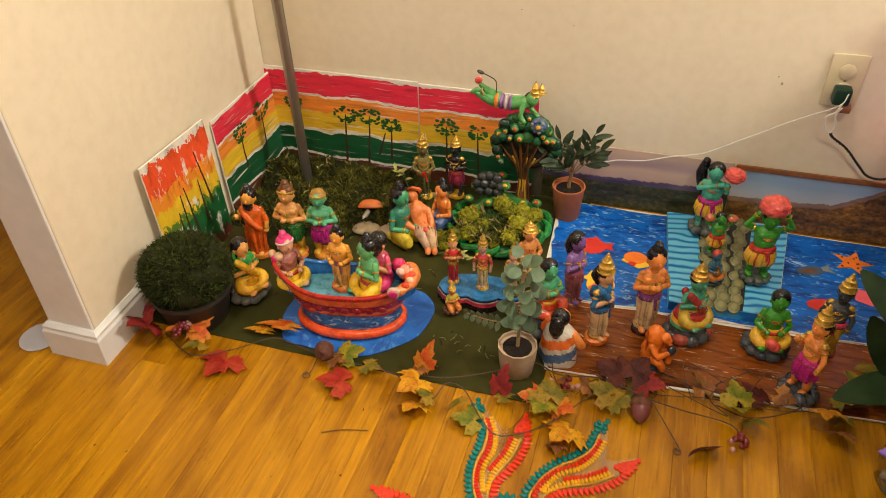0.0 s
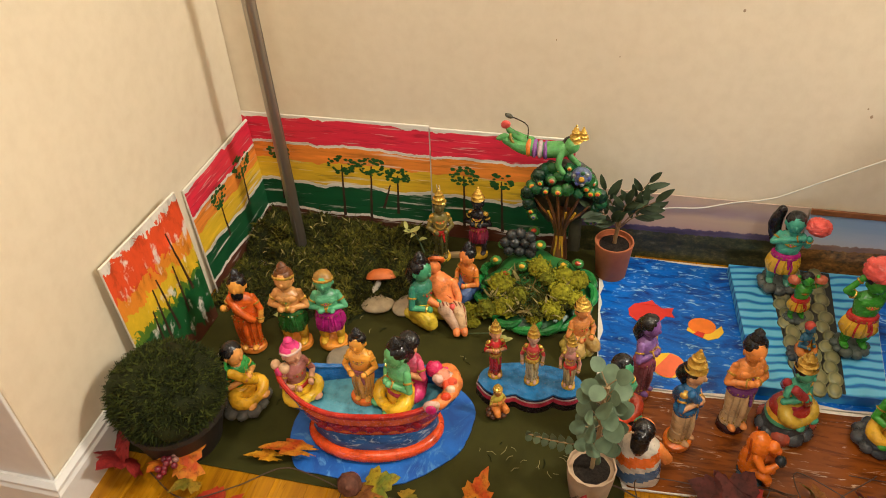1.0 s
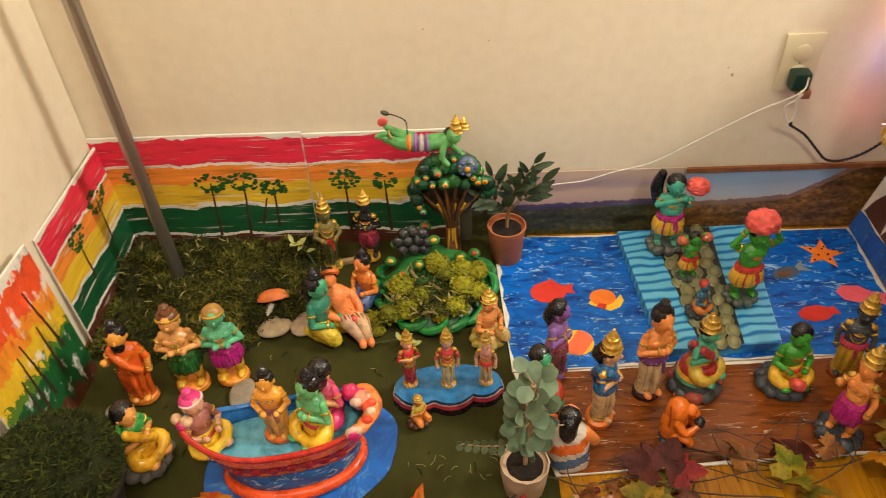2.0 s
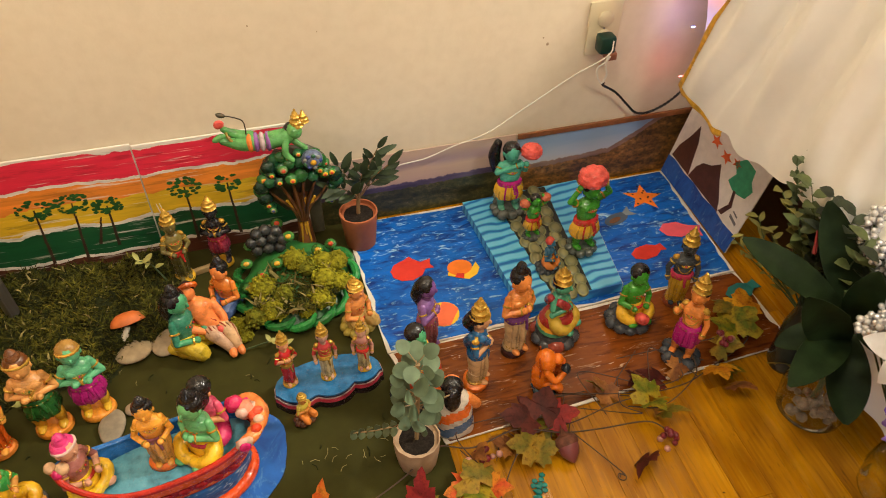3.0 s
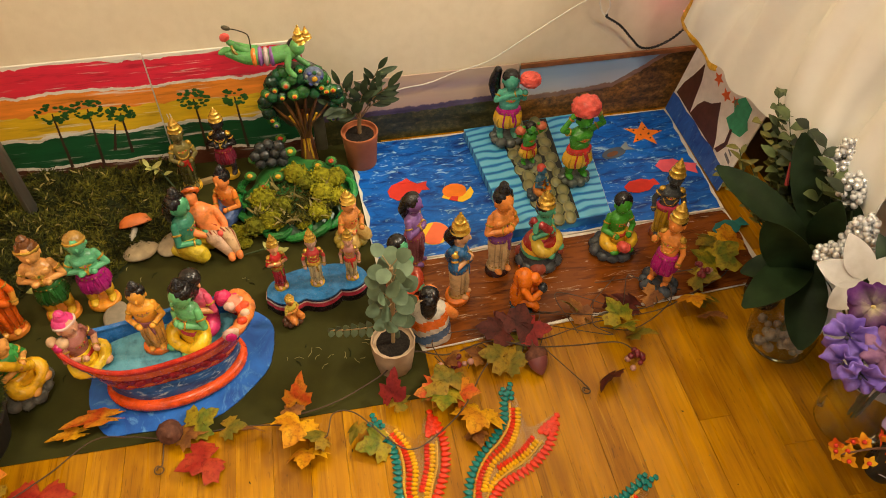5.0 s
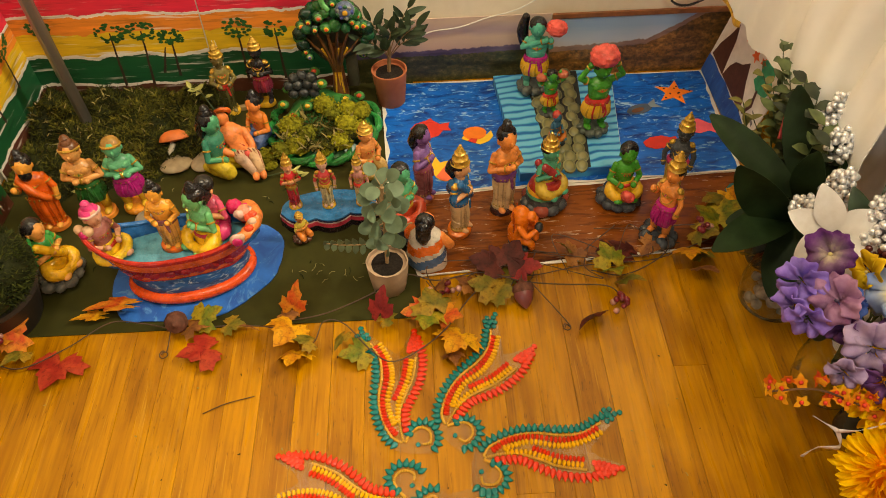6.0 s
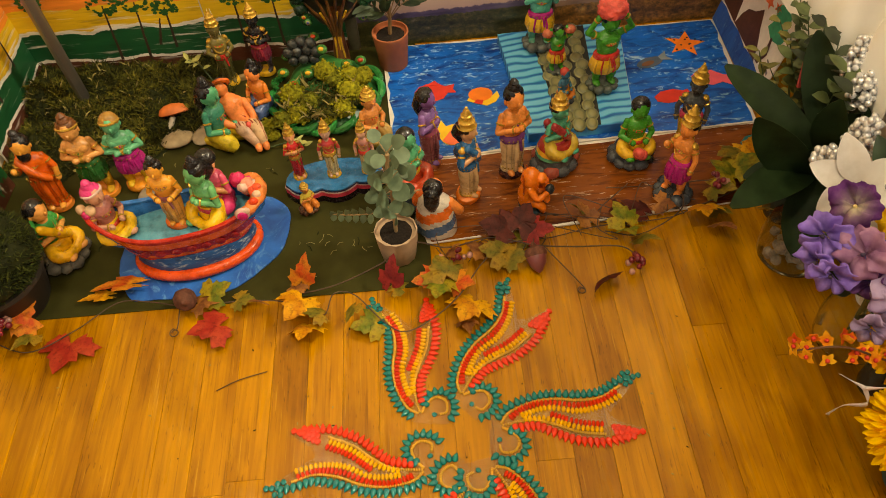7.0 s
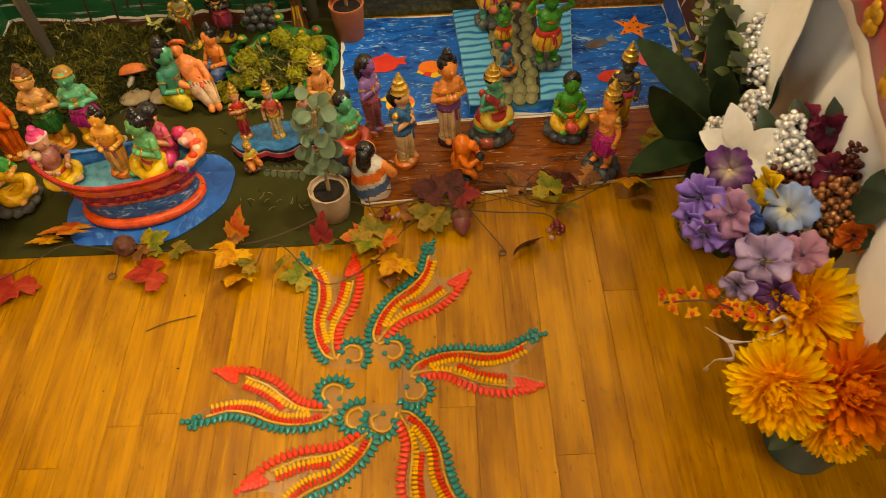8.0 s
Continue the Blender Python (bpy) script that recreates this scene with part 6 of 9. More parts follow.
    # flower knobs on the hill
    for x, y, z in ((0.600, -0.130, 0.040), (0.612, -0.105, 0.064), (0.660, -0.165, 0.060), (0.700, -0.155, 0.066), (0.742, -0.150, 0.064), (0.770, -0.130, 0.055), (0.765, -0.165, 0.046), (0.628, -0.175, 0.045), (0.598, -0.185, 0.026), (0.690, -0.118, 0.083), (0.672, -0.075, 0.085)):
        bm = bmesh.new()
        add_ball(bm, (x, y, z), (0.013, 0.012, 0.010), 0, None, 12, 8)
        knob = part("flower_knob", bm, paint(0.07, 0.20, 0.05), ob)
        bm = bmesh.new()
        add_ball(bm, (x, y - 0.007, z + 0.006), (0.0062, 0.005, 0.005), 0, None, 10, 6)
        part("flower_eye", bm, eye_r if rnd.random() < 0.6 else eye_y, knob)
    # cluster of dark round rocks
    gr = paint(0.035, 0.037, 0.035)
    for x, z in ((-0.022, 0.0), (0, 0.002), (0.022, 0.0), (-0.012, 0.019), (0.011, 0.020), (0.030, 0.016), (-0.030, 0.018), (-0.001, 0.037), (0.020, 0.034), (-0.018, 0.034)):
        bm = bmesh.new()
        add_ball(bm, (0.648 + x, -0.118 - rnd.uniform(0, .006) + z * 0.35, 0.062 + z), (0.0128, 0.012, 0.0125), 0, None, 12, 8)
        part("round_rock", bm, gr, ob, "glossy black round rock")
    return ob


clay_tree()


def flying_doll():
    d = Clay()
    g = (0.14, 0.36, 0.12)
    d.limb([(-0.082, 0, 0.016), (-0.052, -0.002, 0.004), (-0.030, 0, 0.004)], [0.008, 0.012, 0.017], g)
    d.limb([(-0.078, 0.010, 0.034), (-0.058, 0.012, 0.018), (-0.034, 0.006, 0.010)], [0.006, 0.009, 0.013], g)
    d.ball((-0.088, 0, 0.022), (0.014, 0.006, 0.007), g, (0, -20, 0))
    d.ball((-0.084, 0.010, 0.044), (0.010, 0.005, 0.009), PINK, (0, -30, 0))
    d.ring((-0.068, 0.004, 0.018), 0.0105, 0.003, (0.35, 0.25, 0.06), (0, 60, 0))
    for k, c in enumerate(((0.70, 0.20, 0.04), (0.30, 0.14, 0.36), (0.62, 0.50, 0.50), (0.28, 0.12, 0.34))):
        d.ball((-0.036 + 0.011 * k, 0, 0.004 - 0.001 * k), (0.0075, 0.0195, 0.0185), c)
    d.limb([(0.000, 0, 0.002), (0.030, -0.002, 0.008)], [0.017, 0.016], g)
    d.limb([(0.028, -0.012, 0.006), (0.024, -0.022, -0.016), (0.034, -0.026, -0.030)], [0.0075, 0.0065, 0.0055], g)
    d.limb([(0.030, 0.010, 0.006), (0.048, 0.0, -0.012), (0.062, -0.010, -0.018)], [0.007, 0.006, 0.005], g)
    d.ball((0.046, -0.004, 0.018), (0.015, 0.015, 0.016), g)
    d.ball((0.041, 0.003, 0.015), (0.016, 0.016, 0.017), BLACK)
    d.crown((0.052, 0.0, 0.026), 0.014, 0.036)
    d.crown((0.066, 0.0, 0.032), 0.010, 0.026)
    d.limb([(-0.040, 0.002, 0.018), (-0.041, 0.002, 0.050), (-0.062, 0.0, 0.064), (-0.072, -0.002, 0.068)], [0.0012, 0.0012, 0.0012, 0.0014], (0.05, 0.035, 0.02))
    d.ball((-0.076, -0.002, 0.070), (0.0085, 0.0045, 0.0045), (0.05, 0.04, 0.02), (0, 25, 0))
    return d.done("green doll with gold crown flying above the clay tree", (0.690, -0.074, 0.285))


flying_doll()

# ---- moss, stones and bits ----


def blade_field(name, label, category, mats, spots, n, size, seed, lift=None, parent=None):
    """Loose moss as one mesh of many short bent blades."""
    rnd = random.Random(seed)
    V, Fc, MI = [], [], []
    for _ in range(n):
        p, nrm = spots(rnd)
        l, w = size * rnd.uniform(0.5, 1.4), size * rnd.uniform(0.06, 0.13)
        a = rnd.uniform(0, 6.283)
        d = (Vector((math.cos(a), math.sin(a), rnd.uniform(-0.1, 0.9))) + nrm * rnd.uniform(0.1, 0.9)).normalized()
        s = d.cross(Vector((rnd.uniform(-1, 1), rnd.uniform(-1, 1), 1))).normalized() * w
        b = len(V)
        mid = p + d * l * 0.55
        tip = mid + (d + Vector((0, 0, rnd.uniform(-0.8, 0.3)))).normalized() * l * 0.5
        V += [p - s, p + s, mid + s * 0.8, mid - s * 0.8, tip]
        Fc += [(b, b + 1, b + 2, b + 3), (b + 3, b + 2, b + 4)]
        q = rnd.randrange(len(mats))
        MI += [q, q]
    me = bpy.data.meshes.new(name)
    me.from_pydata(V, [], Fc)
    for m in mats:
        me.materials.append(m)
    me.polygons.foreach_set("material_index", MI)
    ob = new(name, me)
    if parent:
        ob.parent = parent
        ob["kind"] = "stuff"
        return ob
    return tagged(ob, label, category, kind="stuff")


M1 = surface("moss_dark", (0.018, 0.021, 0.003), 0.85, 0, 0.4, 60)
M2 = surface("moss_mid", (0.052, 0.052, 0.005), 0.85, 0, 0.4, 60)
M3 = surface("moss_bright", (0.085, 0.082, 0.009), 0.85, 0, 0.4, 60)
M4 = surface("moss_straw", (0.26, 0.21, 0.07), 0.8, 0, 0.3, 60)


def moss_height(x, y):
    """Height of the moss bed over the mat; nothing outside its uneven edge."""
    edge_y = -0.345 + 0.10 * max(0, (x - 0.25) / 0.25) + 0.018 * math.sin(x * 34) + 0.012 * math.sin(x * 71 + 1)
    e = min((y - edge_y) / 0.05, (0.470 + 0.02 * math.sin(y * 40) - x) / 0.05, (x - 0.034) / 0.02, (-0.022 - y) / 0.012)
    if e <= 0:
        return 0.0
    k = min(1.0, e) ** 0.6
    n = noise.noise(Vector((x * 13, y * 13, 3.1))) * 0.5 + noise.noise(Vector((x * 34, y * 34, 7.7))) * 0.35
    return k * (0.024 + 0.052 * n + 0.012 * max(0, (y + 0.2) / 0.2))


def moss_bed():
    bm = bmesh.new()
    nx, ny = 92, 74
    grid = {}
    for i in range(nx + 1):
        for j in range(ny + 1):
            x, y = 0.030 + 0.455 * i / nx, -0.380 + 0.362 * j / ny
            h = moss_height(x, y)
            grid[i, j] = (bm.verts.new((x, y, 0.0022 + h)), h)
    for i in range(nx):
        for j in range(ny):
            q = [grid[i, j], grid[i + 1, j], grid[i + 1, j + 1], grid[i, j + 1]]
            if max(h for _, h in q) > 0.0005:
                bm.faces.new([v for v, _ in q])
    bmesh.ops.delete(bm, geom=[v for v in bm.verts if not v.link_faces], context="VERTS")
    bed = thing("moss_bed", "bed of loose dark green dried moss on the mat", "moss", kind="stuff")
    part("moss_ground", bm, M1, bed)

    def spots(rnd):
        while True:
            x, y = rnd.uniform(0.034, 0.485), rnd.uniform(-0.38, -0.02)
            h = moss_height(x, y)
            if h > 0.002:
                return Vector((x, y, 0.001 + h)), Vector((0, 0, 1))
    blade_field("moss_blade", "", "", [M1, M1, M2, M2, M2, M3], spots, 17000, 0.013, 5, parent=bed)
    def patches(rnd):
        while True:
            p, n = spots(rnd)
            if noise.noise(Vector((p.x * 9, p.y * 9, 1.7))) > 0.12:
                return p + Vector((0, 0, 0.004)), n
    blade_field("moss_tuft", "", "", [M3, surface("moss_yellow", (0.135, 0.120, 0.012), 0.85, 0, 0.4, 60)], patches, 3600, 0.012, 8, parent=bed)
    blade_field("moss_straw", "", "", [M4, M3], spots, 420, 0.020, 6, parent=bed)


moss_bed()


def yellow_moss():
    rnd = random.Random(21)
    ob = thing("moss_mound", "mound of yellow-green cushion moss on the clay hill", "moss", kind="stuff")
    ymat = surface("cushion_moss", (0.25, 0.23, 0.010), 0.9, 0, 0.5, 150, 0.8, 500)
    ymat2 = surface("cushion_moss_dark", (0.14, 0.14, 0.008), 0.9, 0, 0.5, 150, 0.8, 500)
    spots = ((0.625, -0.212, 0.050, 0.026), (0.606, -0.268, 0.030, 0.024), (0.640, -0.262, 0.036, 0.026), (0.695, -0.165, 0.064, 0.026), (0.662, -0.238, 0.048, 0.022), (0.745, -0.220, 0.052, 0.027), (0.772, -0.226, 0.044, 0.025), (0.732, -0.262, 0.040, 0.024), (0.772, -0.182, 0.056, 0.025), (0.745, -0.176, 0.062, 0.022), (0.570, -0.262, 0.014, 0.018), (0.582, -0.290, 0.010, 0.016), (0.715, -0.190, 0.060, 0.020), (0.700, -0.275, 0.030, 0.018))
    for cx, cy, cz, R in spots:
        bm = bmesh.new()
        vs = add_ico(bm, (cx, cy, cz), (R * 0.86, R * 0.84, R * 0.66), 0, 3)
        for v in bm.verts:
            v.co += noise.noise_vector(v.co * 70) * R * 0.22
        for k in range(120):
            v = Vector((rnd.gauss(0, 1), rnd.gauss(0, 1), abs(rnd.gauss(0, 1)) - 0.3)).normalized()
            q = rnd.uniform(0.80, 0.98) * (1 + 0.5 * noise.noise(v * 2.1 + Vector((cx * 90, 0, 0))))
            add_ico(bm, (cx + v.x * R * q, cy + v.y * R * q, cz + v.z * R * 0.76 * q), R * rnd.uniform(0.07, 0.15), 0, 1, 0.25, rnd)
        part("cushion", bm, ymat if rnd.random() < 0.7 else ymat2, ob)

    def on_hill(rr):
        a, q = rr.uniform(0, 6.283), rr.random() ** 0.5
        x, y = 0.688 + 0.086 * q * math.cos(a), -0.222 + 0.068 * q * math.sin(a)
        return Vector((x, y, 0.040 + 0.006 * rr.random())), Vector((0, 0, 1))
    blade_field("moss_blade", "", "", [M1, M2, M3, M3], on_hill, 2600, 0.012, 9, parent=ob)
    blade_field("straw", "", "", [M4], on_hill, 80, 0.03, 10, parent=ob)


yellow_moss()


def moss_pot():
    ob = thing("moss_ball_pot", "round moss ball in a dark pot beside the wall", "moss ball", pose(0.150, -0.655, 0.002))
    bm = bmesh.new()
    add_lathe(bm, [(0.058, 0.0), (0.064, 0.01), (0.080, 0.075), (0.084, 0.080), (0.082, 0.088), (0.074, 0.088), (0.070, 0.075), (0, 0.074)], 36)
    part("pot", bm, surface("dark_pot", (0.018, 0.013, 0.010), 0.55, 0, 0.3, 40), ob, "dark brown pot")
    bm = bmesh.new()
    vs = add_ico(bm, (0, 0, 0.125), (0.088, 0.086, 0.068), 0, 4)
    for v in vs:
        v.co += noise.noise_vector(v.co * 22) * 0.016
    part("ball", bm, M1, ob)

    def spots(rr):
        v = Vector((rr.gauss(0, 1), rr.gauss(0, 1), rr.gauss(0.25, 1))).normalized()
        return Vector((v.x * 0.087, v.y * 0.085, 0.125 + v.z * 0.067)), v
    g1, g2, g3 = surface("ball_moss_dark", (0.014, 0.019, 0.003), 0.85), surface("ball_moss_mid", (0.026, 0.032, 0.004), 0.85), surface("ball_moss_light", (0.055, 0.064, 0.008), 0.85)
    blade_field("moss_blade", "", "", [g1, g2, g2, g3], spots, 9000, 0.013, 15, parent=ob)
    return ob


moss_pot()


def pebble(at, r, col, seed, label):
    rnd = random.Random(seed)
    bm = bmesh.new()
    vs = add_ico(bm, (0, 0, r[2] * 0.9), r, 0, 3)
    for v in vs:
        v.co += noise.noise_vector(v.co * 28 + Vector((seed, 0, 0))) * 0.0035
        v.co.z = max(0.0, v.co.z)
    m = surface(f"stone_{seed}", col, 0.7, 0, 0.2, 70, 0.3, 250)
    return solid("pebble", bm, m, label, "stone", pose(at[0], at[1], at[2] if len(at) > 2 else 0.002, 0, 0, rnd.uniform(0, 360)), group="flat stones")


pebble((0.376, -0.266), (0.036, 0.040, 0.010), (0.40, 0.31, 0.19), 1, "flat round tan stone lying by the moss")
pebble((0.438, -0.268), (0.024, 0.034, 0.010), (0.36, 0.28, 0.18), 2, "flat tan stone with a blunt point")
pebble((0.350, -0.430), (0.034, 0.022, 0.007), (0.27, 0.22, 0.15), 3, "flat grey brown stone on the mat")
pebble((0.380, -0.402), (0.014, 0.011, 0.006), (0.30, 0.22, 0.14), 4, "small brown pebble on the mat")
pebble((0.138, -0.512), (0.011, 0.016, 0.006), (0.26, 0.22, 0.16), 5, "small grey pebble on the mat")
pebble((0.126, -0.462), (0.014, 0.011, 0.006), (0.25, 0.21, 0.16), 6, "small grey pebble on the mat")
pebble((0.455, -0.205, 0.010), (0.020, 0.015, 0.006), (0.18, 0.14, 0.07), 7, "dull stone half sunk in moss")

mush = thing("mushroom", "orange capped toy mushroom leaning in the moss", "mushroom", pose(0.374, -0.232, 0.016, 0, 0, 6))
bm = bmesh.new()
add_lathe(bm, [(0.006, -0.003), (0.026, -0.001), (0.033, 0.001), (0.033, 0.004), (0.028, 0.013), (0.016, 0.020), (0, 0.022)], 26, (0.002, 0.004, 0.022), 1, 0.62, 0, lambda a, z: 0.05 * math.sin(3 * a + 1), Euler((radians(-34), radians(-6), 0)).to_matrix().to_4x4())
part("cap", bm, surface("mushroom_cap", (0.62, 0.15, 0.025), 0.6, 0, 0.25, 40, 0.4), mush, "orange cap")
bm = bmesh.new()
add_tube(bm, smooth_path([(-0.014, -0.022, -0.010), (-0.010, -0.012, 0.004), (0.0, -0.002, 0.020)], 4), [0.0085, 0.009, 0.008, 0.0075, 0.007, 0.0065, 0.006, 0.006, 0.0055], 12)
part("stem", bm, surface("mushroom_stem", (0.55, 0.48, 0.38), 0.7, 0, 0.2, 60), mush, "whitish stem")

# ---- leaves ----


def add_leaf(bm, base, tip, up, width, droop=0.2, cup=0.15, mi=0, n=8, shape=0.8, thick=0.0006, blunt=0.75):
    """One leaf blade with a folded midrib and some thickness."""
    base, tip, up = Vector(base), Vector(tip), Vector(up)
    d = tip - base
    L = d.length
    d.normalize()
    side = d.cross(up).normalized()
    nrm = side.cross(d).normalized()
    tops = []
    for i in range(n + 1):
        t = i / n
        w = width * 0.5 * (math.sin(math.pi * min(1, t ** shape * 0.98 + 0.01))) ** blunt
        c = base + d * L * t - nrm * droop * L * (t - 0.5) ** 2 * 2 + nrm * droop * L * 0.5
        tops.append([c + side * w * s + nrm * cup * w * abs(s) for s in (-1, -0.5, 0, 0.5, 1)])
    up_v = [[bm.verts.new(p) for p in row] for row in tops]
    dn_v = [[bm.verts.new(p - nrm * thick) for p in row] for row in tops]
    for i in range(n):
        for k in range(4):
            bm.faces.new((up_v[i][k], up_v[i + 1][k], up_v[i + 1][k + 1], up_v[i][k + 1])).material_index = mi
            bm.faces.new((dn_v[i][k], dn_v[i][k + 1], dn_v[i + 1][k + 1], dn_v[i + 1][k])).material_index = mi
        for k in (0, 4):
            bm.faces.new((up_v[i][k], dn_v[i][k], dn_v[i + 1][k], up_v[i + 1][k])).material_index = mi


def leaf_part(parent, material, base, tip, up, width, label="", name="leaf", **kw):
    bm = bmesh.new()
    add_leaf(bm, base, tip, up, width, **kw)
    bmesh.ops.recalc_face_normals(bm, faces=bm.faces)
    return part(name, bm, material, parent, label)


STEM_P = surface("pale_brown_stem", (0.25, 0.15, 0.06), 0.7)


def potted_plant():
    ob = thing("potted_plant", "small leafy artificial plant in terracotta pot", "potted plant", pose(0.838, -0.084, 0.005))
    bm = bmesh.new()
    add_lathe(bm, [(0.030, 0.0), (0.0315, 0.002), (0.0385, 0.080), (0.0400, 0.084), (0.0395, 0.087), (0.0365, 0.087), (0.0350, 0.078), (0, 0.074)], 36)
    part("pot", bm, CLAYPOT, ob, "terracotta pot")
    bm = bmesh.new()
    add_lathe(bm, [(0.0350, 0.074), (0.030, 0.078), (0.015, 0.080), (0, 0.081)], 24, wave=lambda a, z: 0.02 * math.sin(11 * a))
    part("soil", bm, SOIL, ob)
    bm = bmesh.new()
    add_tube(bm, smooth_path([(0, 0, 0.075), (0.001, 0, 0.10), (0.004, 0.002, 0.13), (0.003, 0, 0.17)], 4), 0.0042, 8)
    part("stem", bm, STEM_P, ob)
    lm = surface("plant_leaf_green", (0.060, 0.090, 0.040), 0.5, 0, 0.35, 50, spread=0.4, shine=0.3)
    rnd = random.Random(3)
    for top in ((0.050, 0.0, 0.235), (0.066, -0.012, 0.200), (-0.030, 0.004, 0.205), (-0.052, -0.004, 0.165), (0.012, -0.024, 0.196), (0.060, 0.006, 0.160), (-0.014, -0.034, 0.160)):
        top = Vector(top)
        root = Vector((0.003, 0, 0.115 + 0.10 * (top.z - 0.15)))
        line = smooth_path([root, root.lerp(top, 0.5) + Vector((0, 0, 0.010)), top], 6)
        bm = bmesh.new()
        add_tube(bm, line, 0.0012, 5)
        part("twig", bm, STEM_P, ob)
        for k in range(7):
            b = line[5 + k if k < 6 else 12]
            way = (line[-1] - line[0]).normalized()
            side = way.cross(Vector((0.1, -1, 0.2))).normalized() * (1 if k % 2 else -1)
            d = (way * (0.75 if k < 6 else 1.6) + side * (0.9 if k < 6 else 0.0) + Vector((rnd.uniform(-.25, .25), rnd.uniform(-.5, .1), rnd.uniform(-.2, .35)))).normalized()
            L = rnd.uniform(0.034, 0.052)
            leaf_part(ob, lm, b, b + d * L, (-0.2, -0.85, 0.6), L * rnd.uniform(0.24, 0.31), droop=rnd.uniform(0.05, 0.18), shape=1.0, cup=0.16, n=6, blunt=0.6)
    return ob


potted_plant()


def eucalyptus():
    ob = thing("eucalyptus_plant", "artificial eucalyptus sprig in beige fibre pot", "potted plant", pose(0.832, -0.622, 0.0025))
    bm = bmesh.new()
    add_lathe(bm, [(0.029, 0.0), (0.031, 0.002), (0.036, 0.040), (0.0375, 0.066), (0.0380, 0.069), (0.0355, 0.069), (0.0345, 0.062), (0, 0.060)], 12, wave=lambda a, z: 0.015 * math.sin(6 * a))
    part("pot", bm, PAPERPOT, ob, "beige fibre pot with facets")
    bm = bmesh.new()
    add_lathe(bm, [(0.0342, 0.060), (0.02, 0.064), (0, 0.065)], 20, wave=lambda a, z: 0.03 * math.sin(9 * a))
    part("soil", bm, SOIL, ob)
    stem_m = surface("sprig_stem", (0.33, 0.22, 0.10), 0.7)
    for pts, r in (([(0, 0, 0.06), (0.002, 0, 0.12), (0.004, 0.0, 0.17), (0.003, 0.0, 0.22), (0.006, 0, 0.25)], 0.0036), ([(0.004, 0, 0.12), (-0.03, -0.008, 0.125), (-0.065, -0.010, 0.128), (-0.100, -0.010, 0.135)], 0.0012), ([(0.004, 0, 0.15), (0.03, -0.01, 0.17), (0.05, -0.01, 0.175)], 0.0012)):
        bm = bmesh.new()
        add_tube(bm, smooth_path(pts, 5), r, 7)
        part("stem", bm, stem_m, ob)
    lm = surface("eucalyptus_leaf", (0.135, 0.195, 0.105), 0.65, 0, 0.25, 50, spread=0.35)
    rnd = random.Random(14)
    for k in range(36):
        t = k / 35
        z = 0.116 + 0.150 * t
        a = k * 2.4 + rnd.uniform(-.4, .4)
        reach = (0.018 + 0.015 * math.sin(math.pi * min(1, 0.15 + t * 0.95))) * rnd.uniform(0.6, 1.15)
        b = Vector((0.004 + reach * 0.62 * math.cos(a), reach * 0.62 * math.sin(a), z + rnd.uniform(-.006, .008)))
        out = Vector((math.cos(a), math.sin(a), rnd.uniform(-0.35, 0.75))).normalized()
        L = rnd.uniform(0.021, 0.030)
        leaf_part(ob, lm, b, b + out * L, (rnd.uniform(-.5, .3) - 0.3 * math.cos(a), -0.75, rnd.uniform(0.3, 1.1)), L * rnd.uniform(0.88, 1.04), droop=rnd.uniform(0.05, 0.2), shape=0.85, cup=rnd.uniform(0.02, 0.14), blunt=0.5)
        bm = bmesh.new()
        add_tube(bm, [(0.004, 0, z - 0.012), (b + Vector((0.004, 0, z - 0.012))) * 0.5, b], 0.0008, 5)
        part("twig", bm, stem_m, ob)
    for k in range(6):
        x = -0.035 - 0.012 * k
        for s in (-1, 1):
            b = Vector((x, -0.009, 0.126 + 0.0012 * k))
            leaf_part(ob, lm, b, b + Vector((-0.004, -0.004, s * (0.022 - 0.002 * k))), (0, -1, 0.5), 0.011, droop=0.1)
    return ob


eucalyptus()

# ---- covered display table at the side ----
DARKWOOD = surface("dark_brown_wood", (0.035, 0.014, 0.008), 0.5, 0, 0.35, 30, 0.2, stretch=(1, 0.1, 1))
table = thing("display_table", "dark wooden table hidden under white draped cloth", "table", pose(0, 0, 0))
part("tabletop", box_bm((1.70, -1.42, 0.72), (2.30, -0.03, 0.75), 0.004), DARKWOOD, table)
# Added dark panel that stands in for the shade beneath the table.
part("side_panel", box_bm((1.690, -1.38, 0.0), (1.710, -0.06, 0.72), 0.003), DARKWOOD, table)
for x, y in ((1.72, -1.38), (1.72, -0.07), (2.24, -1.38), (2.24, -0.07)):
    part("leg", box_bm((x, y, 0.0), (x + 0.04, y + 0.04, 0.72), 0.004), DARKWOOD, table)


def cloth_material(name, base):
    m = bpy.data.materials.new(name)
    nt, nodes, links, b = nodes_of(m)
    n1 = noise_node(nt, 9, 4)
    c = ramp_node(nt, n1.outputs[0], [(0.3, tuple(x * 0.9 for x in base)), (0.7, base)]).outputs[0]
    links.new(c, b.inputs["Base Color"])
    b.inputs["Roughness"].default_value = 0.85
    b.inputs["Sheen Weight"].default_value = 0.2
    n3 = noise_node(nt, 9, 2, (1, 1, 0.45))
    bump_node(nt, b, n3.outputs[0], 0.6, 0.02)
    return m


CLOTH = cloth_material("cotton_white", (0.88, 0.86, 0.82))
CLOTH2 = cloth_material("cotton_bright_white", (0.90, 0.90, 0.92))
TRIMGOLD = surface("gold_braid", (0.72, 0.40, 0.03), 0.4, 0.25, 0.3, 120, 0.5, 500)


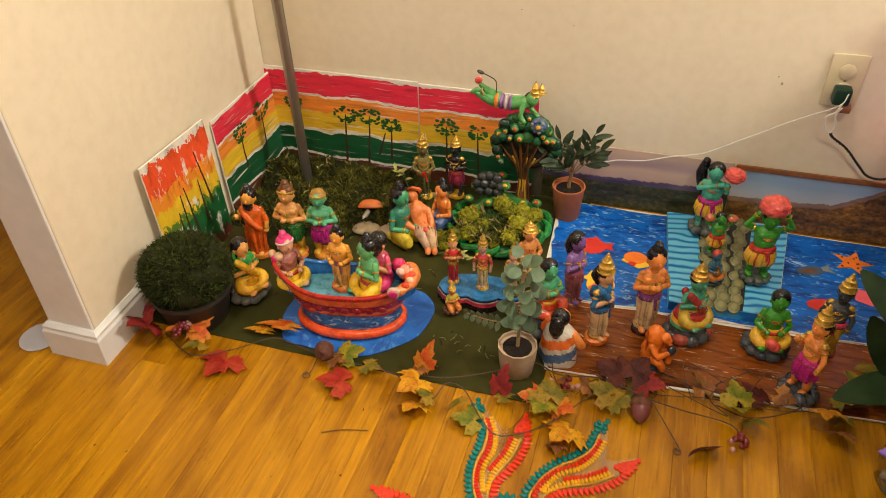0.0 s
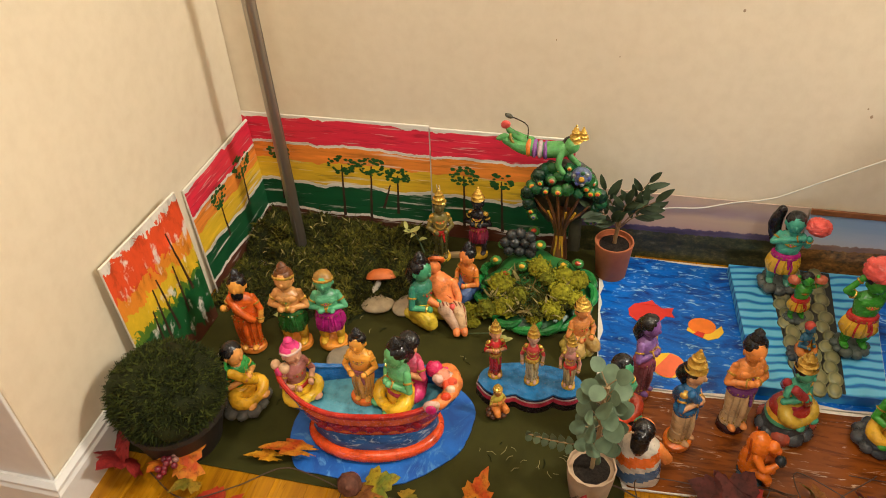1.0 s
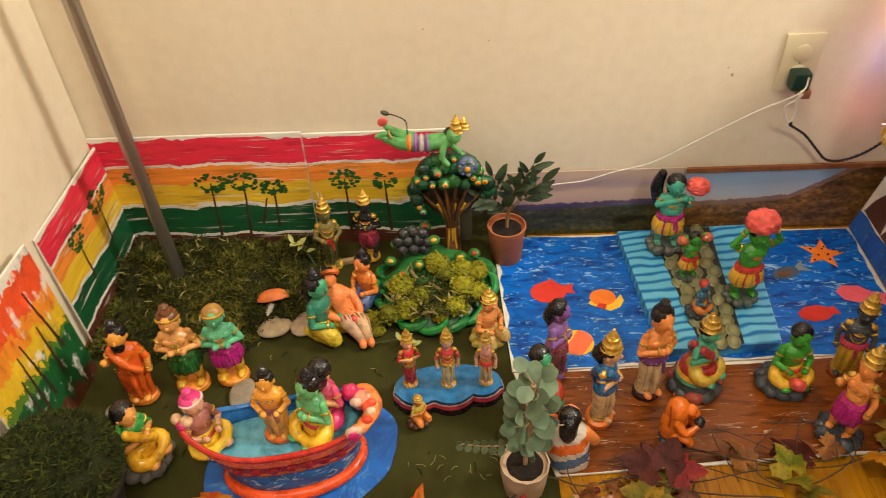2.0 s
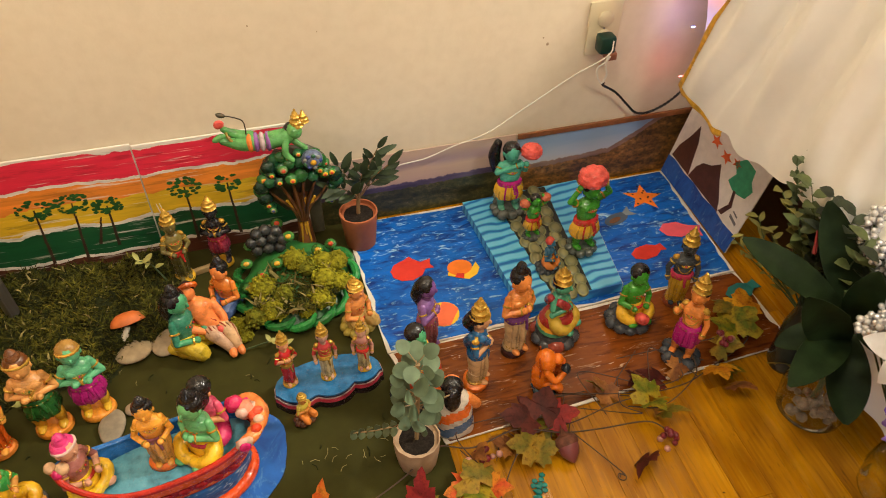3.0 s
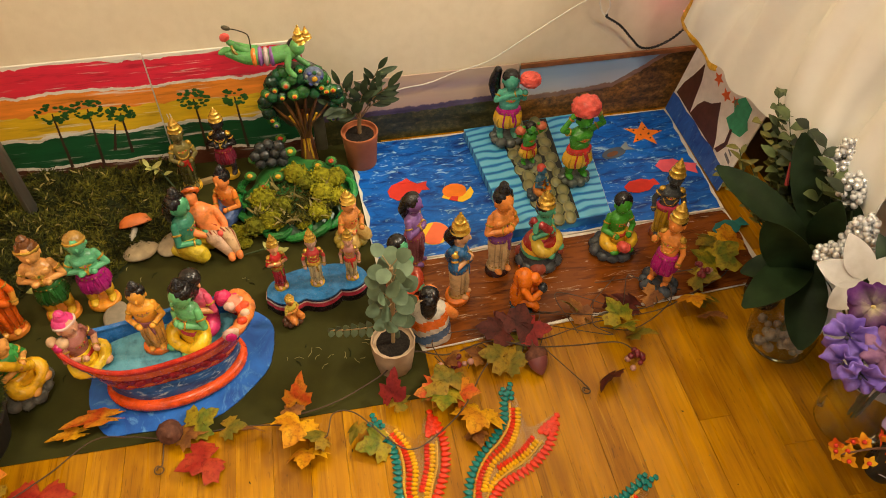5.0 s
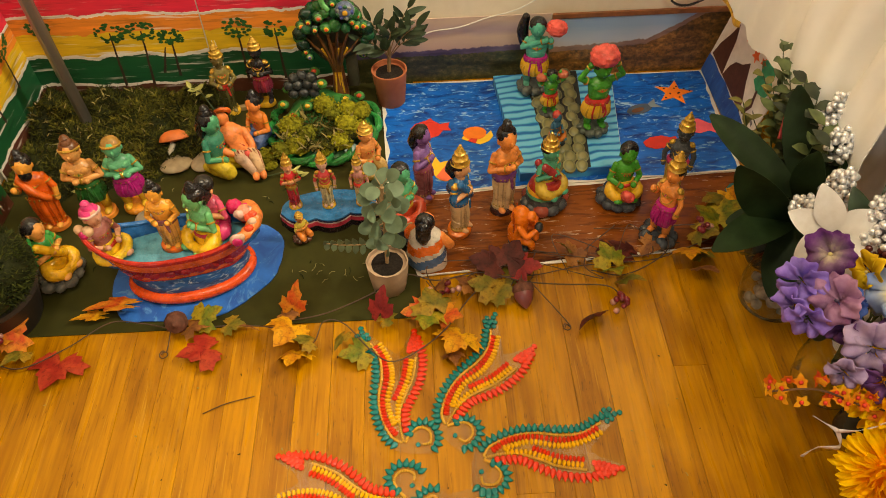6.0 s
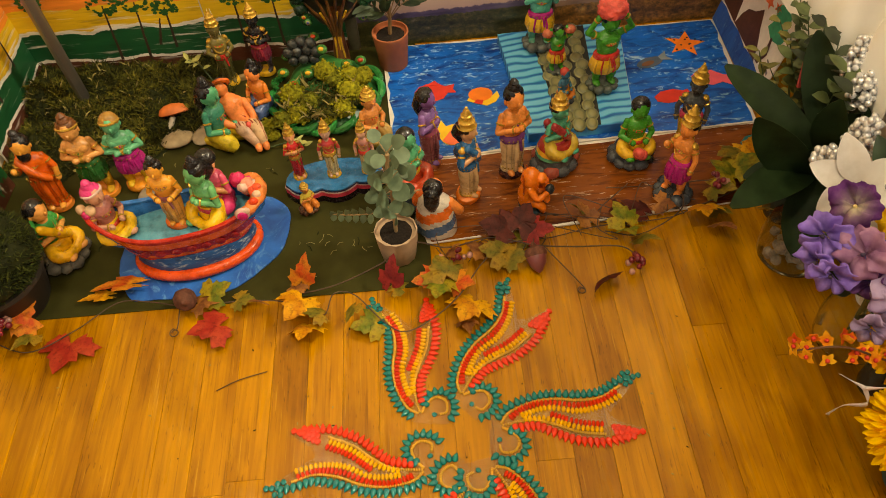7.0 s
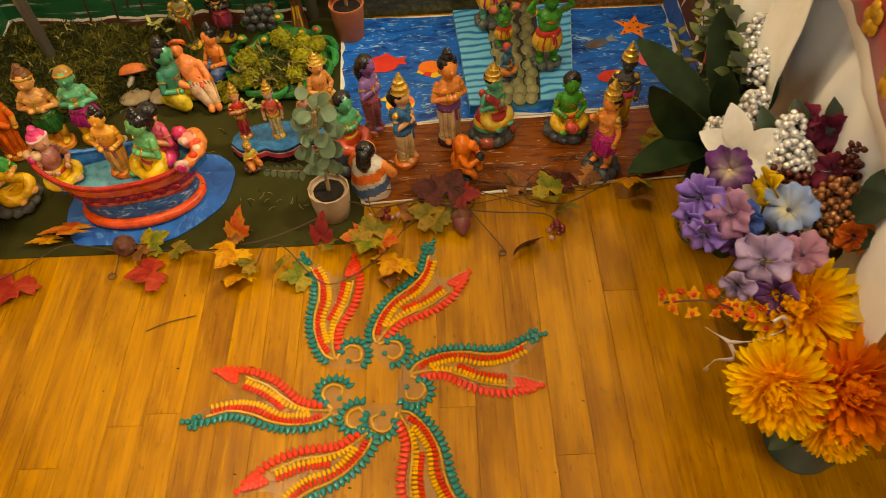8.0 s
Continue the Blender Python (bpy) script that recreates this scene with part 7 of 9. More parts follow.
def drape(name, label, y0, y1, x_of, low, high, material, ny=70, nz=26, hem=None, group="table cloths", lean=0.0, hem_end=-9.0):
    """A hanging cloth: x_of(y, z) gives its place, low(y) its lower edge."""
    ob = thing(name, label, "table cloth", pose(0, 0, 0), group)
    bm = bmesh.new()
    rows = []
    for i in range(ny + 1):
        y = y0 + (y1 - y0) * i / ny
        lo, hi = low(y), high(y)
        rows.append([Vector((x_of(y, z), y - lean * min(0.25, z - lo) * max(0, 1 - 3 * i / ny), z)) for z in (lo + (hi - lo) * k / nz for k in range(nz + 1))])
    f = [[bm.verts.new(p) for p in r] for r in rows]
    bk = [[bm.verts.new(p + Vector((0.0015, 0, 0))) for p in r] for r in rows]
    for i in range(ny):
        for k in range(nz):
            bm.faces.new((f[i][k], f[i][k + 1], f[i + 1][k + 1], f[i + 1][k]))
            bm.faces.new((bk[i][k], bk[i + 1][k], bk[i + 1][k + 1], bk[i][k + 1]))
        bm.faces.new((f[i][0], f[i + 1][0], bk[i + 1][0], bk[i][0]))
    for i in (0, ny):
        for k in range(nz):
            bm.faces.new((f[i][k], bk[i][k], bk[i][k + 1], f[i][k + 1]))
    part("cloth", bm, material, ob)
    if hem:
        bm = bmesh.new()
        line = [rows[i][0] for i in range(ny, 0, -1) if rows[i][0].y > hem_end] + [rows[0][k] for k in range(nz + 1)]
        prev = None
        for i, p in enumerate(line):
            q = line[min(i + 1, len(line) - 1)] - line[max(i - 1, 0)]
            inn = Vector((0, q.z, -q.y)).normalized() * (0.0095 + 0.003 * math.sin(i * 0.9))
            out = Vector((-0.0012, 0, 0))
            cur = [bm.verts.new(p + out - inn * 0.1), bm.verts.new(p + out * 2.6 + inn * 0.5), bm.verts.new(p + out + inn)]
            if prev:
                for a in range(2):
                    bm.faces.new((prev[a], cur[a], cur[a + 1], prev[a + 1]))
            prev = cur
        part("braid", bm, hem, ob, "gold braid along the hem")
    return ob


def fold(y, z, a, k, ph):
    """Soft hanging folds that widen downwards, with creases."""
    s = y * k + ph + 3.0 * z + 1.6 * noise.noise(Vector((y * 4, z * 3, ph)))
    return a * (1 - 2 * abs(math.sin(s * 0.5)) ** 0.8 + 0.45 * math.sin(s * 2.3 + 1.3)) + 0.010 * noise.noise(Vector((y * 11, z * 9, ph))) + 0.004 * noise.noise(Vector((y * 30, z * 24, ph)))


drape("table_cloth", "plain white under cloth hanging near the wall", -0.050, -0.58, lambda y, z: 1.572 + 0.20 * max(0, z - 0.45) ** 1.4 + fold(y, z, 0.010, 24, 0.3), lambda y: 0.345 + 0.012 * math.sin(y * 30), lambda y: 0.80, CLOTH)
drape("table_cloth", "white cloth with gold braid hem draped over the table", -0.130, -0.74,
      lambda y, z: 1.508 + 0.010 * math.sin(y * 16 + 1) + 0.16 * max(0, z - 0.36) ** 1.2 + fold(y, z, 0.026, 34, 1.1) * min(1, 0.25 + 3 * max(0, z - 0.30)),
      lambda y: float(np.interp(-y, (0.13, 0.205, 0.246, 0.30, 0.39, 0.435, 0.50, 0.74), (0.312, 0.297, 0.290, 0.285, 0.291, 0.306, 0.330, 0.335))) + 0.006 * math.sin(y * 60), lambda y: 0.86, CLOTH, hem=TRIMGOLD, lean=0.36, hem_end=-0.27)
drape("table_cloth", "bright white cloth hanging in loose folds behind flowers", -0.60, -1.10, lambda y, z: 1.578 + 0.12 * max(0, z - 0.3) ** 1.3 - 0.05 * max(0, (-y - 0.6)) + fold(y, z, 0.018, 23, 2.0), lambda y: 0.06 + 0.015 * math.sin(y * 25), lambda y: 0.86, CLOTH2)


def red_cloth():
    """A corner of a red cloth hanging point down over the white one, with a gold border motif."""
    ob = thing("red_cloth", "red satin cloth with gold motif hanging over white", "cloth", pose(0, 0, 0))

    def sheet(y0, y1, low, lift, n=20, m=10):
        bm = bmesh.new()
        rows = []
        for i in range(n + 1):
            y = y0 + (y1 - y0) * i / n
            lo = low(i / n)
            rows.append([bm.verts.new((1.522 - lift + fold(y, z, 0.006, 19, 2.0) + 0.1 * max(0, z - .42), y, z)) for z in (lo + (0.86 - lo) * k / m for k in range(m + 1))])
        for a, b in zip(rows, rows[1:]):
            for k in range(m):
                bm.faces.new((a[k], a[k + 1], b[k + 1], b[k]))
        return bm
    for name, bm, mat, label in (("cloth", sheet(-0.758, -1.30, lambda t: 0.530 - 0.25 * min(0.30, 0.542 * t), 0.0), cloth_material("satin_red", (0.36, 0.016, 0.012)), ""),
                                 ("lining", sheet(-0.742, -1.30, lambda t: 0.508 - 0.25 * min(0.30, 0.542 * t), -0.005), CLOTH2, "white lining edge")):
        cl = part(name, bm, mat, ob, label)
        sol = cl.modifiers.new("thick", "SOLIDIFY")
        sol.thickness = 0.002
    gm = surface("gold_motif", (0.62, 0.34, 0.02), 0.4, 0.3, 0.4, 90, 0.6, 160)
    rnd = random.Random(3)
    for k in range(9):
        bm = bmesh.new()
        y = -0.83 - 0.028 * k
        z = 0.535 + 0.045 * (k % 3) - 0.007 * k
        for j in range(5):
            a = j * 1.2566 + k
            add_ball(bm, (1.519 + fold(y, z, 0.006, 19, 2.0) + 0.1 * max(0, z - .42), y + 0.010 * math.cos(a), z + 0.012 * math.sin(a)), (0.004, 0.009, 0.011), 0, None, 8, 5)
        part("gold_motif", bm, gm, ob, "gold embroidered motif")
    return ob


red_cloth()

# ---- vases with artificial flowers ----
GLASS = glass_material("clear_glass", (0.93, 0.93, 0.90))
BIGLEAF = surface("rubber_leaf_dark", (0.014, 0.028, 0.009), 0.55, 0, 0.4, 30, 0.2, 90, shine=0.12)
LEAF_EDGE = surface("leaf_red_rib", (0.28, 0.03, 0.03), 0.5)
STEM_G = surface("stem_green", (0.05, 0.08, 0.025), 0.6)


def glass_vase(ob, R, h, neck):
    bm = bmesh.new()
    out = [(R * 0.72, 0.0), (R * 0.95, h * 0.08), (R, h * 0.32), (R * 0.9, h * 0.58), (neck, h * 0.80), (neck * 1.02, h * 0.90), (neck * 1.2, h)]
    inn = [(r - 0.0022, z) for r, z in reversed(out)]
    inn[-1] = (inn[-1][0], 0.006)
    add_lathe(bm, out + inn + [(0.0, 0.006)], 36)
    bmesh.ops.recalc_face_normals(bm, faces=bm.faces)
    v = part("vase", bm, GLASS, ob, "clear round glass vase")
    v.visible_shadow = False
    if R < 0.057:
        return
    bm = bmesh.new()
    rnd = random.Random(int(R * 9999))
    for k in range(34):
        a, q = rnd.uniform(0, 6.28), rnd.random() ** 0.5 * R * 0.72
        add_ico(bm, (q * math.cos(a), q * math.sin(a), 0.014 + rnd.uniform(0, 0.022)), rnd.uniform(0.006, 0.010), 0, 2, 0.1, rnd)
    part("pebble_fill", bm, surface("vase_pebbles", (0.34, 0.27, 0.20), 0.5, 0, 0.5, 90), ob)["kind"] = "stuff"


def big_leaf_vase():
    O = Vector((1.505, -0.700, 0.0))
    ob = thing("leaf_vase", "dark broad-leaved artificial stems in glass vase", "flower vase", pose(*O))
    glass_vase(ob, 0.058, 0.150, 0.034)
    hub = Vector((-0.040, -0.015, 0.245))
    bm = bmesh.new()
    add_tube(bm, smooth_path([(0.0, 0, 0.03), (-0.004, 0, 0.12), (-0.03, -0.012, 0.19), hub, hub + Vector((-0.006, 0.02, 0.06))], 5), 0.0055, 8)
    part("stem", bm, STEM_G, ob)
    for tip, base, w, up, dr in (((1.462, -0.588, 0.402), (-0.02, 0.0, 0.25), 0.062, (-0.6, -0.8, 0.3), 0.06),
                                 ((1.345, -0.569, 0.335), (-0.03, 0.0, 0.255), 0.056, (-0.3, -0.55, 0.9), 0.10),
                                 ((1.300, -0.800, 0.265), (-0.03, -0.01, 0.235), 0.066, (-0.2, -0.3, 1.0), 0.16),
                                 ((1.415, -0.830, 0.165), (-0.04, -0.015, 0.25), 0.070, (-0.6, -0.8, 0.5), 0.12),
                                 ((1.325, -0.742, 0.385), (-0.045, -0.03, 0.22), 0.072, (-0.7, -0.6, 0.7), 0.05),
                                 ((1.440, -0.735, 0.395), (-0.03, -0.01, 0.25), 0.058, (-0.8, -0.7, 0.2), 0.08),
                                 ((1.535, -0.690, 0.345), (-0.02, 0.0, 0.25), 0.056, (-0.2, -0.8, 0.7), 0.14),
                                 ((1.370, -0.690, 0.205), (-0.03, 0.0, 0.22), 0.050, (-0.3, -0.3, 1.0), 0.14),
                                 ((1.520, -0.800, 0.270), (-0.02, -0.02, 0.235), 0.055, (-0.3, -0.7, 0.8), 0.14)):
        leaf_part(ob, BIGLEAF, base, Vector(base).lerp(Vector(tip) - O, 0.94), up, w * 0.84, "dark green broad leaf", droop=dr, cup=0.22, n=14, shape=1.15, thick=0.0012, blunt=0.62)
    bm = bmesh.new()
    add_tube(bm, [Vector((1.452, -0.607, 0.350)) - O, Vector((1.45, -0.622, 0.315)) - O], [0.001, 0.0035], 6)
    part("red_bud", bm, LEAF_EDGE, ob, "thin red bud")
    return ob


big_leaf_vase()


def sprig(ob, base, tip, n, leaf, w, mat, seed, stem=STEM_G):
    rnd = random.Random(seed)
    base, tip = Vector(base), Vector(tip)
    mid = base.lerp(tip, 0.5) + Vector((rnd.uniform(-.02, .02), rnd.uniform(-.02, .02), 0.012))
    path = smooth_path([base, mid, tip], 8)
    bm = bmesh.new()
    add_tube(bm, path, [0.0014 * (1.3 - 0.8 * i / len(path)) for i in range(len(path))], 6)
    part("stem", bm, stem, ob)
    for k in range(n):
        t = 0.30 + 0.70 * (k + 1) / n
        p = path[min(len(path) - 1, int(t * (len(path) - 1)))]
        a = k * 2.4 + rnd.uniform(-.4, .4)
        d = Vector((math.cos(a), math.sin(a), 0.35)) * leaf * rnd.uniform(0.75, 1.2)
        leaf_part(ob, mat, p, p + d, (0, -0.3, 1), w * rnd.uniform(0.8, 1.2), droop=0.15, n=4)


def small_foliage():
    O = Vector((1.525, -0.600, 0.0))
    ob = thing("foliage_spray", "mixed small-leaved artificial greenery in a slim vase", "greenery", pose(*O))
    bm = bmesh.new()
    add_lathe(bm, [(0.028, 0), (0.032, 0.01), (0.030, 0.10), (0.022, 0.14), (0.024, 0.16), (0.021, 0.16), (0.018, 0.14), (0, 0.02)], 24)
    part("vase", bm, surface("dark_glass_vase", (0.03, 0.035, 0.03), 0.2), ob, "dark slim vase")
    g1 = surface("foliage_grey_green", (0.12, 0.16, 0.065), 0.6, 0, 0.3, 60, spread=0.4)
    g2 = surface("foliage_yellow_green", (0.26, 0.24, 0.05), 0.6, 0, 0.3, 60, spread=0.4)
    g3 = surface("foliage_soft_green", (0.10, 0.13, 0.04), 0.6, 0, 0.3, 60)
    for k, (tip, n, l, w, m) in enumerate((((1.470, -0.500, 0.405), 12, 0.020, 0.013, g1), ((1.500, -0.485, 0.400), 11, 0.018, 0.012, g1), ((1.445, -0.520, 0.360), 10, 0.018, 0.011, g2), ((1.440, -0.500, 0.290), 10, 0.020, 0.008, g2), ((1.520, -0.530, 0.385), 11, 0.018, 0.012, g1), ((1.505, -0.560, 0.400), 9, 0.020, 0.010, g2), ((1.540, -0.570, 0.395), 9, 0.016, 0.009, g3), ((1.480, -0.560, 0.340), 10, 0.020, 0.013, g1), ((1.43, -0.47, 0.22), 8, 0.018, 0.007, g2), ((1.50, -0.60, 0.30), 10, 0.024, 0.014, g1), ((1.52, -0.65, 0.33), 9, 0.022, 0.013, g1))):
        sprig(ob, (0, 0, 0.12), Vector(tip) - O, int(n * 1.8), l * 1.15, w * 1.3, m, 40 + k)
        sprig(ob, (0, 0, 0.12), Vector(tip) - O + Vector((0.018, -0.016, -0.022)), n, l, w, m, 80 + k)
    g4 = surface("foliage_dark_green", (0.030, 0.045, 0.018), 0.6, 0, 0.4, 60, spread=0.4)
    for k, tip in enumerate(((1.468, -0.550, 0.385), (1.474, -0.590, 0.395), (1.470, -0.640, 0.400), (1.476, -0.672, 0.380), (1.464, -0.610, 0.345), (1.478, -0.700, 0.365), (1.455, -0.570, 0.325))):
        sprig(ob, (0, 0, 0.12), Vector(tip) - O, 15, 0.030, 0.018, g4 if k % 3 else g3, 120 + k)
    return ob


small_foliage()


def bead_spray(label, at, base, col, metal, n, R, seed, bead=0.0050):
    rnd = random.Random(seed)
    A = Vector(at)
    ob = thing("bead_spray", label, "bead spray", pose(*A), "bead sprays")
    bm = bmesh.new()
    add_tube(bm, smooth_path([Vector(base) - A, (Vector(base) - A) * 0.4 + Vector((0, 0.01, 0.01)), (0, 0, 0)], 6), 0.0016, 6)
    part("stem", bm, STEM_G, ob)
    m = surface("bead_" + ("silver" if metal > 0.5 else "bronze" if metal > 0.3 else "dark_red"), col, 0.22, metal, 0.12, 40, 0)
    bm = bmesh.new()
    add_ball(bm, (0, 0, 0), bead, 0, None, 10, 7)
    me = mesh_from(bm, "bead", m)
    placed = []
    tries = 0
    while len(placed) < n and tries < 9000:
        tries += 1
        d = Vector((rnd.gauss(0, 1), rnd.gauss(0, 1), rnd.gauss(0, 1))).normalized() * rnd.random() ** 0.25
        v = Vector((d.x * R[0] * (1 - 0.3 * d.z), d.y * R[1] * (1 - 0.3 * d.z), d.z * R[2]))
        if all((v - q).length > bead * 1.5 for q in placed):
            placed.append(v)
            b = new("bead", me)
            b.parent = ob
            b.location = v
            s = rnd.uniform(0.85, 1.1)
            b.scale = (s, s, s)
    return ob


SIL, BRZ = (0.80, 0.81, 0.84), (0.40, 0.17, 0.07)
for k, (at, n, R) in enumerate((((1.490, -0.622, 0.340), 46, (0.020, 0.022, 0.022)), ((1.500, -0.650, 0.385), 60, (0.018, 0.020, 0.032)), ((1.500, -0.690, 0.360), 50, (0.018, 0.022, 0.028)), ((1.475, -0.763, 0.345), 80, (0.020, 0.022, 0.036)), ((1.440, -0.770, 0.320), 44, (0.024, 0.022, 0.014)), ((1.500, -0.828, 0.366), 60, (0.020, 0.022, 0.026)), ((1.502, -0.850, 0.345), 70, (0.028, 0.026, 0.026)))):
    bead_spray("spray of shiny silver beads among the flowers", at, (1.535, -0.80, 0.12), SIL, 0.62, n, R, 60 + k)
bead_spray("spray of bronze beads among the flowers", (1.540, -0.925, 0.335), (1.545, -0.86, 0.12), BRZ, 0.45, 80, (0.026, 0.032, 0.034), 70)
bead_spray("spray of bronze beads hanging lower", (1.535, -0.955, 0.318), (1.545, -0.86, 0.12), BRZ, 0.45, 50, (0.020, 0.022, 0.030), 72)
bead_spray("spray of dark red beads among the flowers", (1.500, -0.873, 0.326), (1.54, -0.86, 0.12), (0.10, 0.02, 0.015), 0.2, 60, (0.030, 0.026, 0.018), 71)
bead_spray("spray of dark red beads near the cloth", (1.560, -0.885, 0.365), (1.545, -0.86, 0.12), (0.10, 0.02, 0.015), 0.2, 40, (0.014, 0.018, 0.034), 73)


def petal_material(name, inner, outer, scale=1.0, throat=None, reach=0.030):
    """Cloth petal: colour runs from the throat to the rim, with fine veins and blotches."""
    m = bpy.data.materials.new(name)
    nt, nodes, links, b = nodes_of(m)
    n1 = noise_node(nt, 45 * scale, 4)
    c = ramp_node(nt, n1.outputs[0], [(0.32, inner), (0.62, outer)]).outputs[0]
    if throat:
        tc = nodes.new("ShaderNodeTexCoord")
        ln = nodes.new("ShaderNodeVectorMath")
        ln.operation = "LENGTH"
        links.new(tc.outputs["Object"], ln.inputs[0])
        dv = nodes.new("ShaderNodeMath")
        dv.operation = "DIVIDE"
        dv.inputs[1].default_value = reach
        links.new(ln.outputs["Value"], dv.inputs[0])
        wob = nodes.new("ShaderNodeMath")
        wob.operation = "MULTIPLY_ADD"
        wob.inputs[1].default_value = 0.35
        links.new(noise_node(nt, 160, 3).outputs[0], wob.inputs[0])
        links.new(dv.outputs[0], wob.inputs[2])
        k = ramp_node(nt, wob.outputs[0], [(0.30, (0, 0, 0)), (0.62, (0.75, 0.75, 0.75)), (1.15, (1, 1, 1))]).outputs[0]
        c = mix_node(nt, k, throat, c)
    links.new(c, b.inputs["Base Color"])
    b.inputs["Roughness"].default_value = 0.75
    b.inputs["Specular IOR Level"].default_value = 0.2
    thin_cloth(nt, b, c, 0.32)
    n3 = noise_node(nt, 420, 3)
    bump_node(nt, b, n3.outputs[0], 0.25, 0.0005)
    return m


def frame_to(normal):
    return Vector(normal).to_track_quat("Z", "Y").to_matrix().to_4x4()


def pansy(at, facing, size, mat, eye, label, seed):
    """A cloth pansy: two petals behind, two at the sides and a broad ruffled lip."""
    rnd = random.Random(seed)
    ob = thing("pansy", label, "flower", Matrix.Translation(at) @ frame_to(facing) @ pose(0, 0, 0, 0, 0, rnd.uniform(-35, 35)), "flowers")
    for k, (deg, spread, long, back, droop) in enumerate(((56, 1.75, 1.02, -0.24, 0.16), (126, 1.75, 0.98, -0.30, 0.22), (-10, 1.55, 0.90, -0.08, 0.0), (192, 1.55, 0.90, -0.13, 0.06), (272, 2.05, 0.98, 0.04, -0.34))):
        a = radians(deg) + rnd.uniform(-.14, .14)
        ph, ruf = rnd.uniform(0, 6.28), rnd.uniform(0.15, 0.27)
        long *= rnd.uniform(0.9, 1.08)
        droop += rnd.uniform(-0.22, 0.22)
        bm = bmesh.new()
        nr, na = 7, 16
        rows = []
        for i in range(nr + 1):
            r = i / nr
            row = []
            for j in range(na + 1):
                q = j / na - 0.5
                ang = a + q * spread * (0.45 + 0.55 * r ** 0.6)
                rad = size * long * r * (1 - 0.36 * abs(2 * q) ** 3.0 + 0.055 * math.sin(j * 1.35 + ph) * r)
                z = size * (back * (1 - 0.4 * r) + 0.85 * r * (1 - 0.75 * r) + droop * r * r - 0.22 + ruf * math.sin(j * 0.62 + ph) * r ** 2.2 - 0.10 * (2 * q) ** 2 * r)
                row.append(bm.verts.new((rad * math.cos(ang), rad * math.sin(ang), z)))
            rows.append(row)
        for p, q in zip(rows, rows[1:]):
            for j in range(na):
                bm.faces.new((p[j], q[j], q[j + 1], p[j + 1]))
        bmesh.ops.remove_doubles(bm, verts=bm.verts, dist=0.00005)
        pt = part("petal", bm, mat, ob)
        md = pt.modifiers.new("thick", "SOLIDIFY")
        md.thickness = 0.0006
    bm = bmesh.new()
    add_ball(bm, (0, -0.02 * size, -0.12 * size), (size * 0.09, size * 0.08, size * 0.07), 0, None, 10, 6)
    part("centre", bm, eye, ob)
    return ob


LAV = petal_material("petal_lavender", (0.24, 0.13, 0.64), (0.42, 0.29, 0.86), 1.0, (0.10, 0.05, 0.26))
MAUVE = petal_material("petal_mauve", (0.34, 0.15, 0.33), (0.52, 0.29, 0.48), 1.0, (0.12, 0.03, 0.10))
LILAC = petal_material("petal_lilac", (0.40, 0.28, 0.56), (0.60, 0.47, 0.72), 1.0, (0.08, 0.05, 0.14))
DEEP = petal_material("petal_deep_purple", (0.09, 0.02, 0.14), (0.20, 0.06, 0.28), 1.0, (0.62, 0.54, 0.36), 0.032)
PBLUE = petal_material("petal_blue", (0.03, 0.08, 0.40), (0.10, 0.18, 0.58), 1.0, (0.06, 0.03, 0.10))
PALEB = petal_material("petal_pale_blue", (0.22, 0.34, 0.72), (0.34, 0.46, 0.78), 1.0, (0.76, 0.70, 0.46), 0.038)
PYEL = petal_material("petal_yellow", (0.72, 0.42, 0.01), (0.82, 0.58, 0.02))
PWHT = petal_material("petal_cream_white", (0.74, 0.71, 0.68), (0.86, 0.84, 0.83))
PROSE = petal_material("petal_magenta", (0.12, 0.010, 0.035), (0.26, 0.028, 0.075), 1.0, (0.06, 0.01, 0.03))
PEACH = petal_material("petal_rose_pink", (0.46, 0.20, 0.32), (0.58, 0.32, 0.46), 1.0, (0.20, 0.06, 0.12))
EYE_D = surface("flower_eye_dark", (0.05, 0.03, 0.07), 0.7)
EYE_Y = surface("flower_eye_cream", (0.62, 0.50, 0.20), 0.7)
FACING = Vector((-0.55, -0.55, 0.62))


def pansy_bouquet():
    ob = thing("flower_vase", "round glass vase holding the purple pansy bouquet", "flower vase", pose(1.535, -0.872, 0.0))
    glass_vase(ob, 0.056, 0.165, 0.032)
    O = Vector((1.535, -0.872, 0.0))
    for k, p in enumerate(((1.372, -0.905, 0.33), (1.41, -0.875, 0.36), (1.395, -0.94, 0.34), (1.44, -0.925, 0.29), (1.43, -1.0, 0.30), (1.466, -0.894, 0.315), (1.50, -0.885, 0.30), (1.48, -0.985, 0.28), (1.45, -0.82, 0.33), (1.57, -0.83, 0.33))):
        bm = bmesh.new()
        add_tube(bm, smooth_path([(0.006 * math.cos(k), 0.006 * math.sin(k), 0.03), (0.01 * math.cos(k), 0.01 * math.sin(k), 0.15), (Vector(p) - O) * 0.6 + Vector((0, 0, 0.10)), Vector(p) - O], 5), 0.0015, 6)
        part("stem", bm, STEM_G, ob)


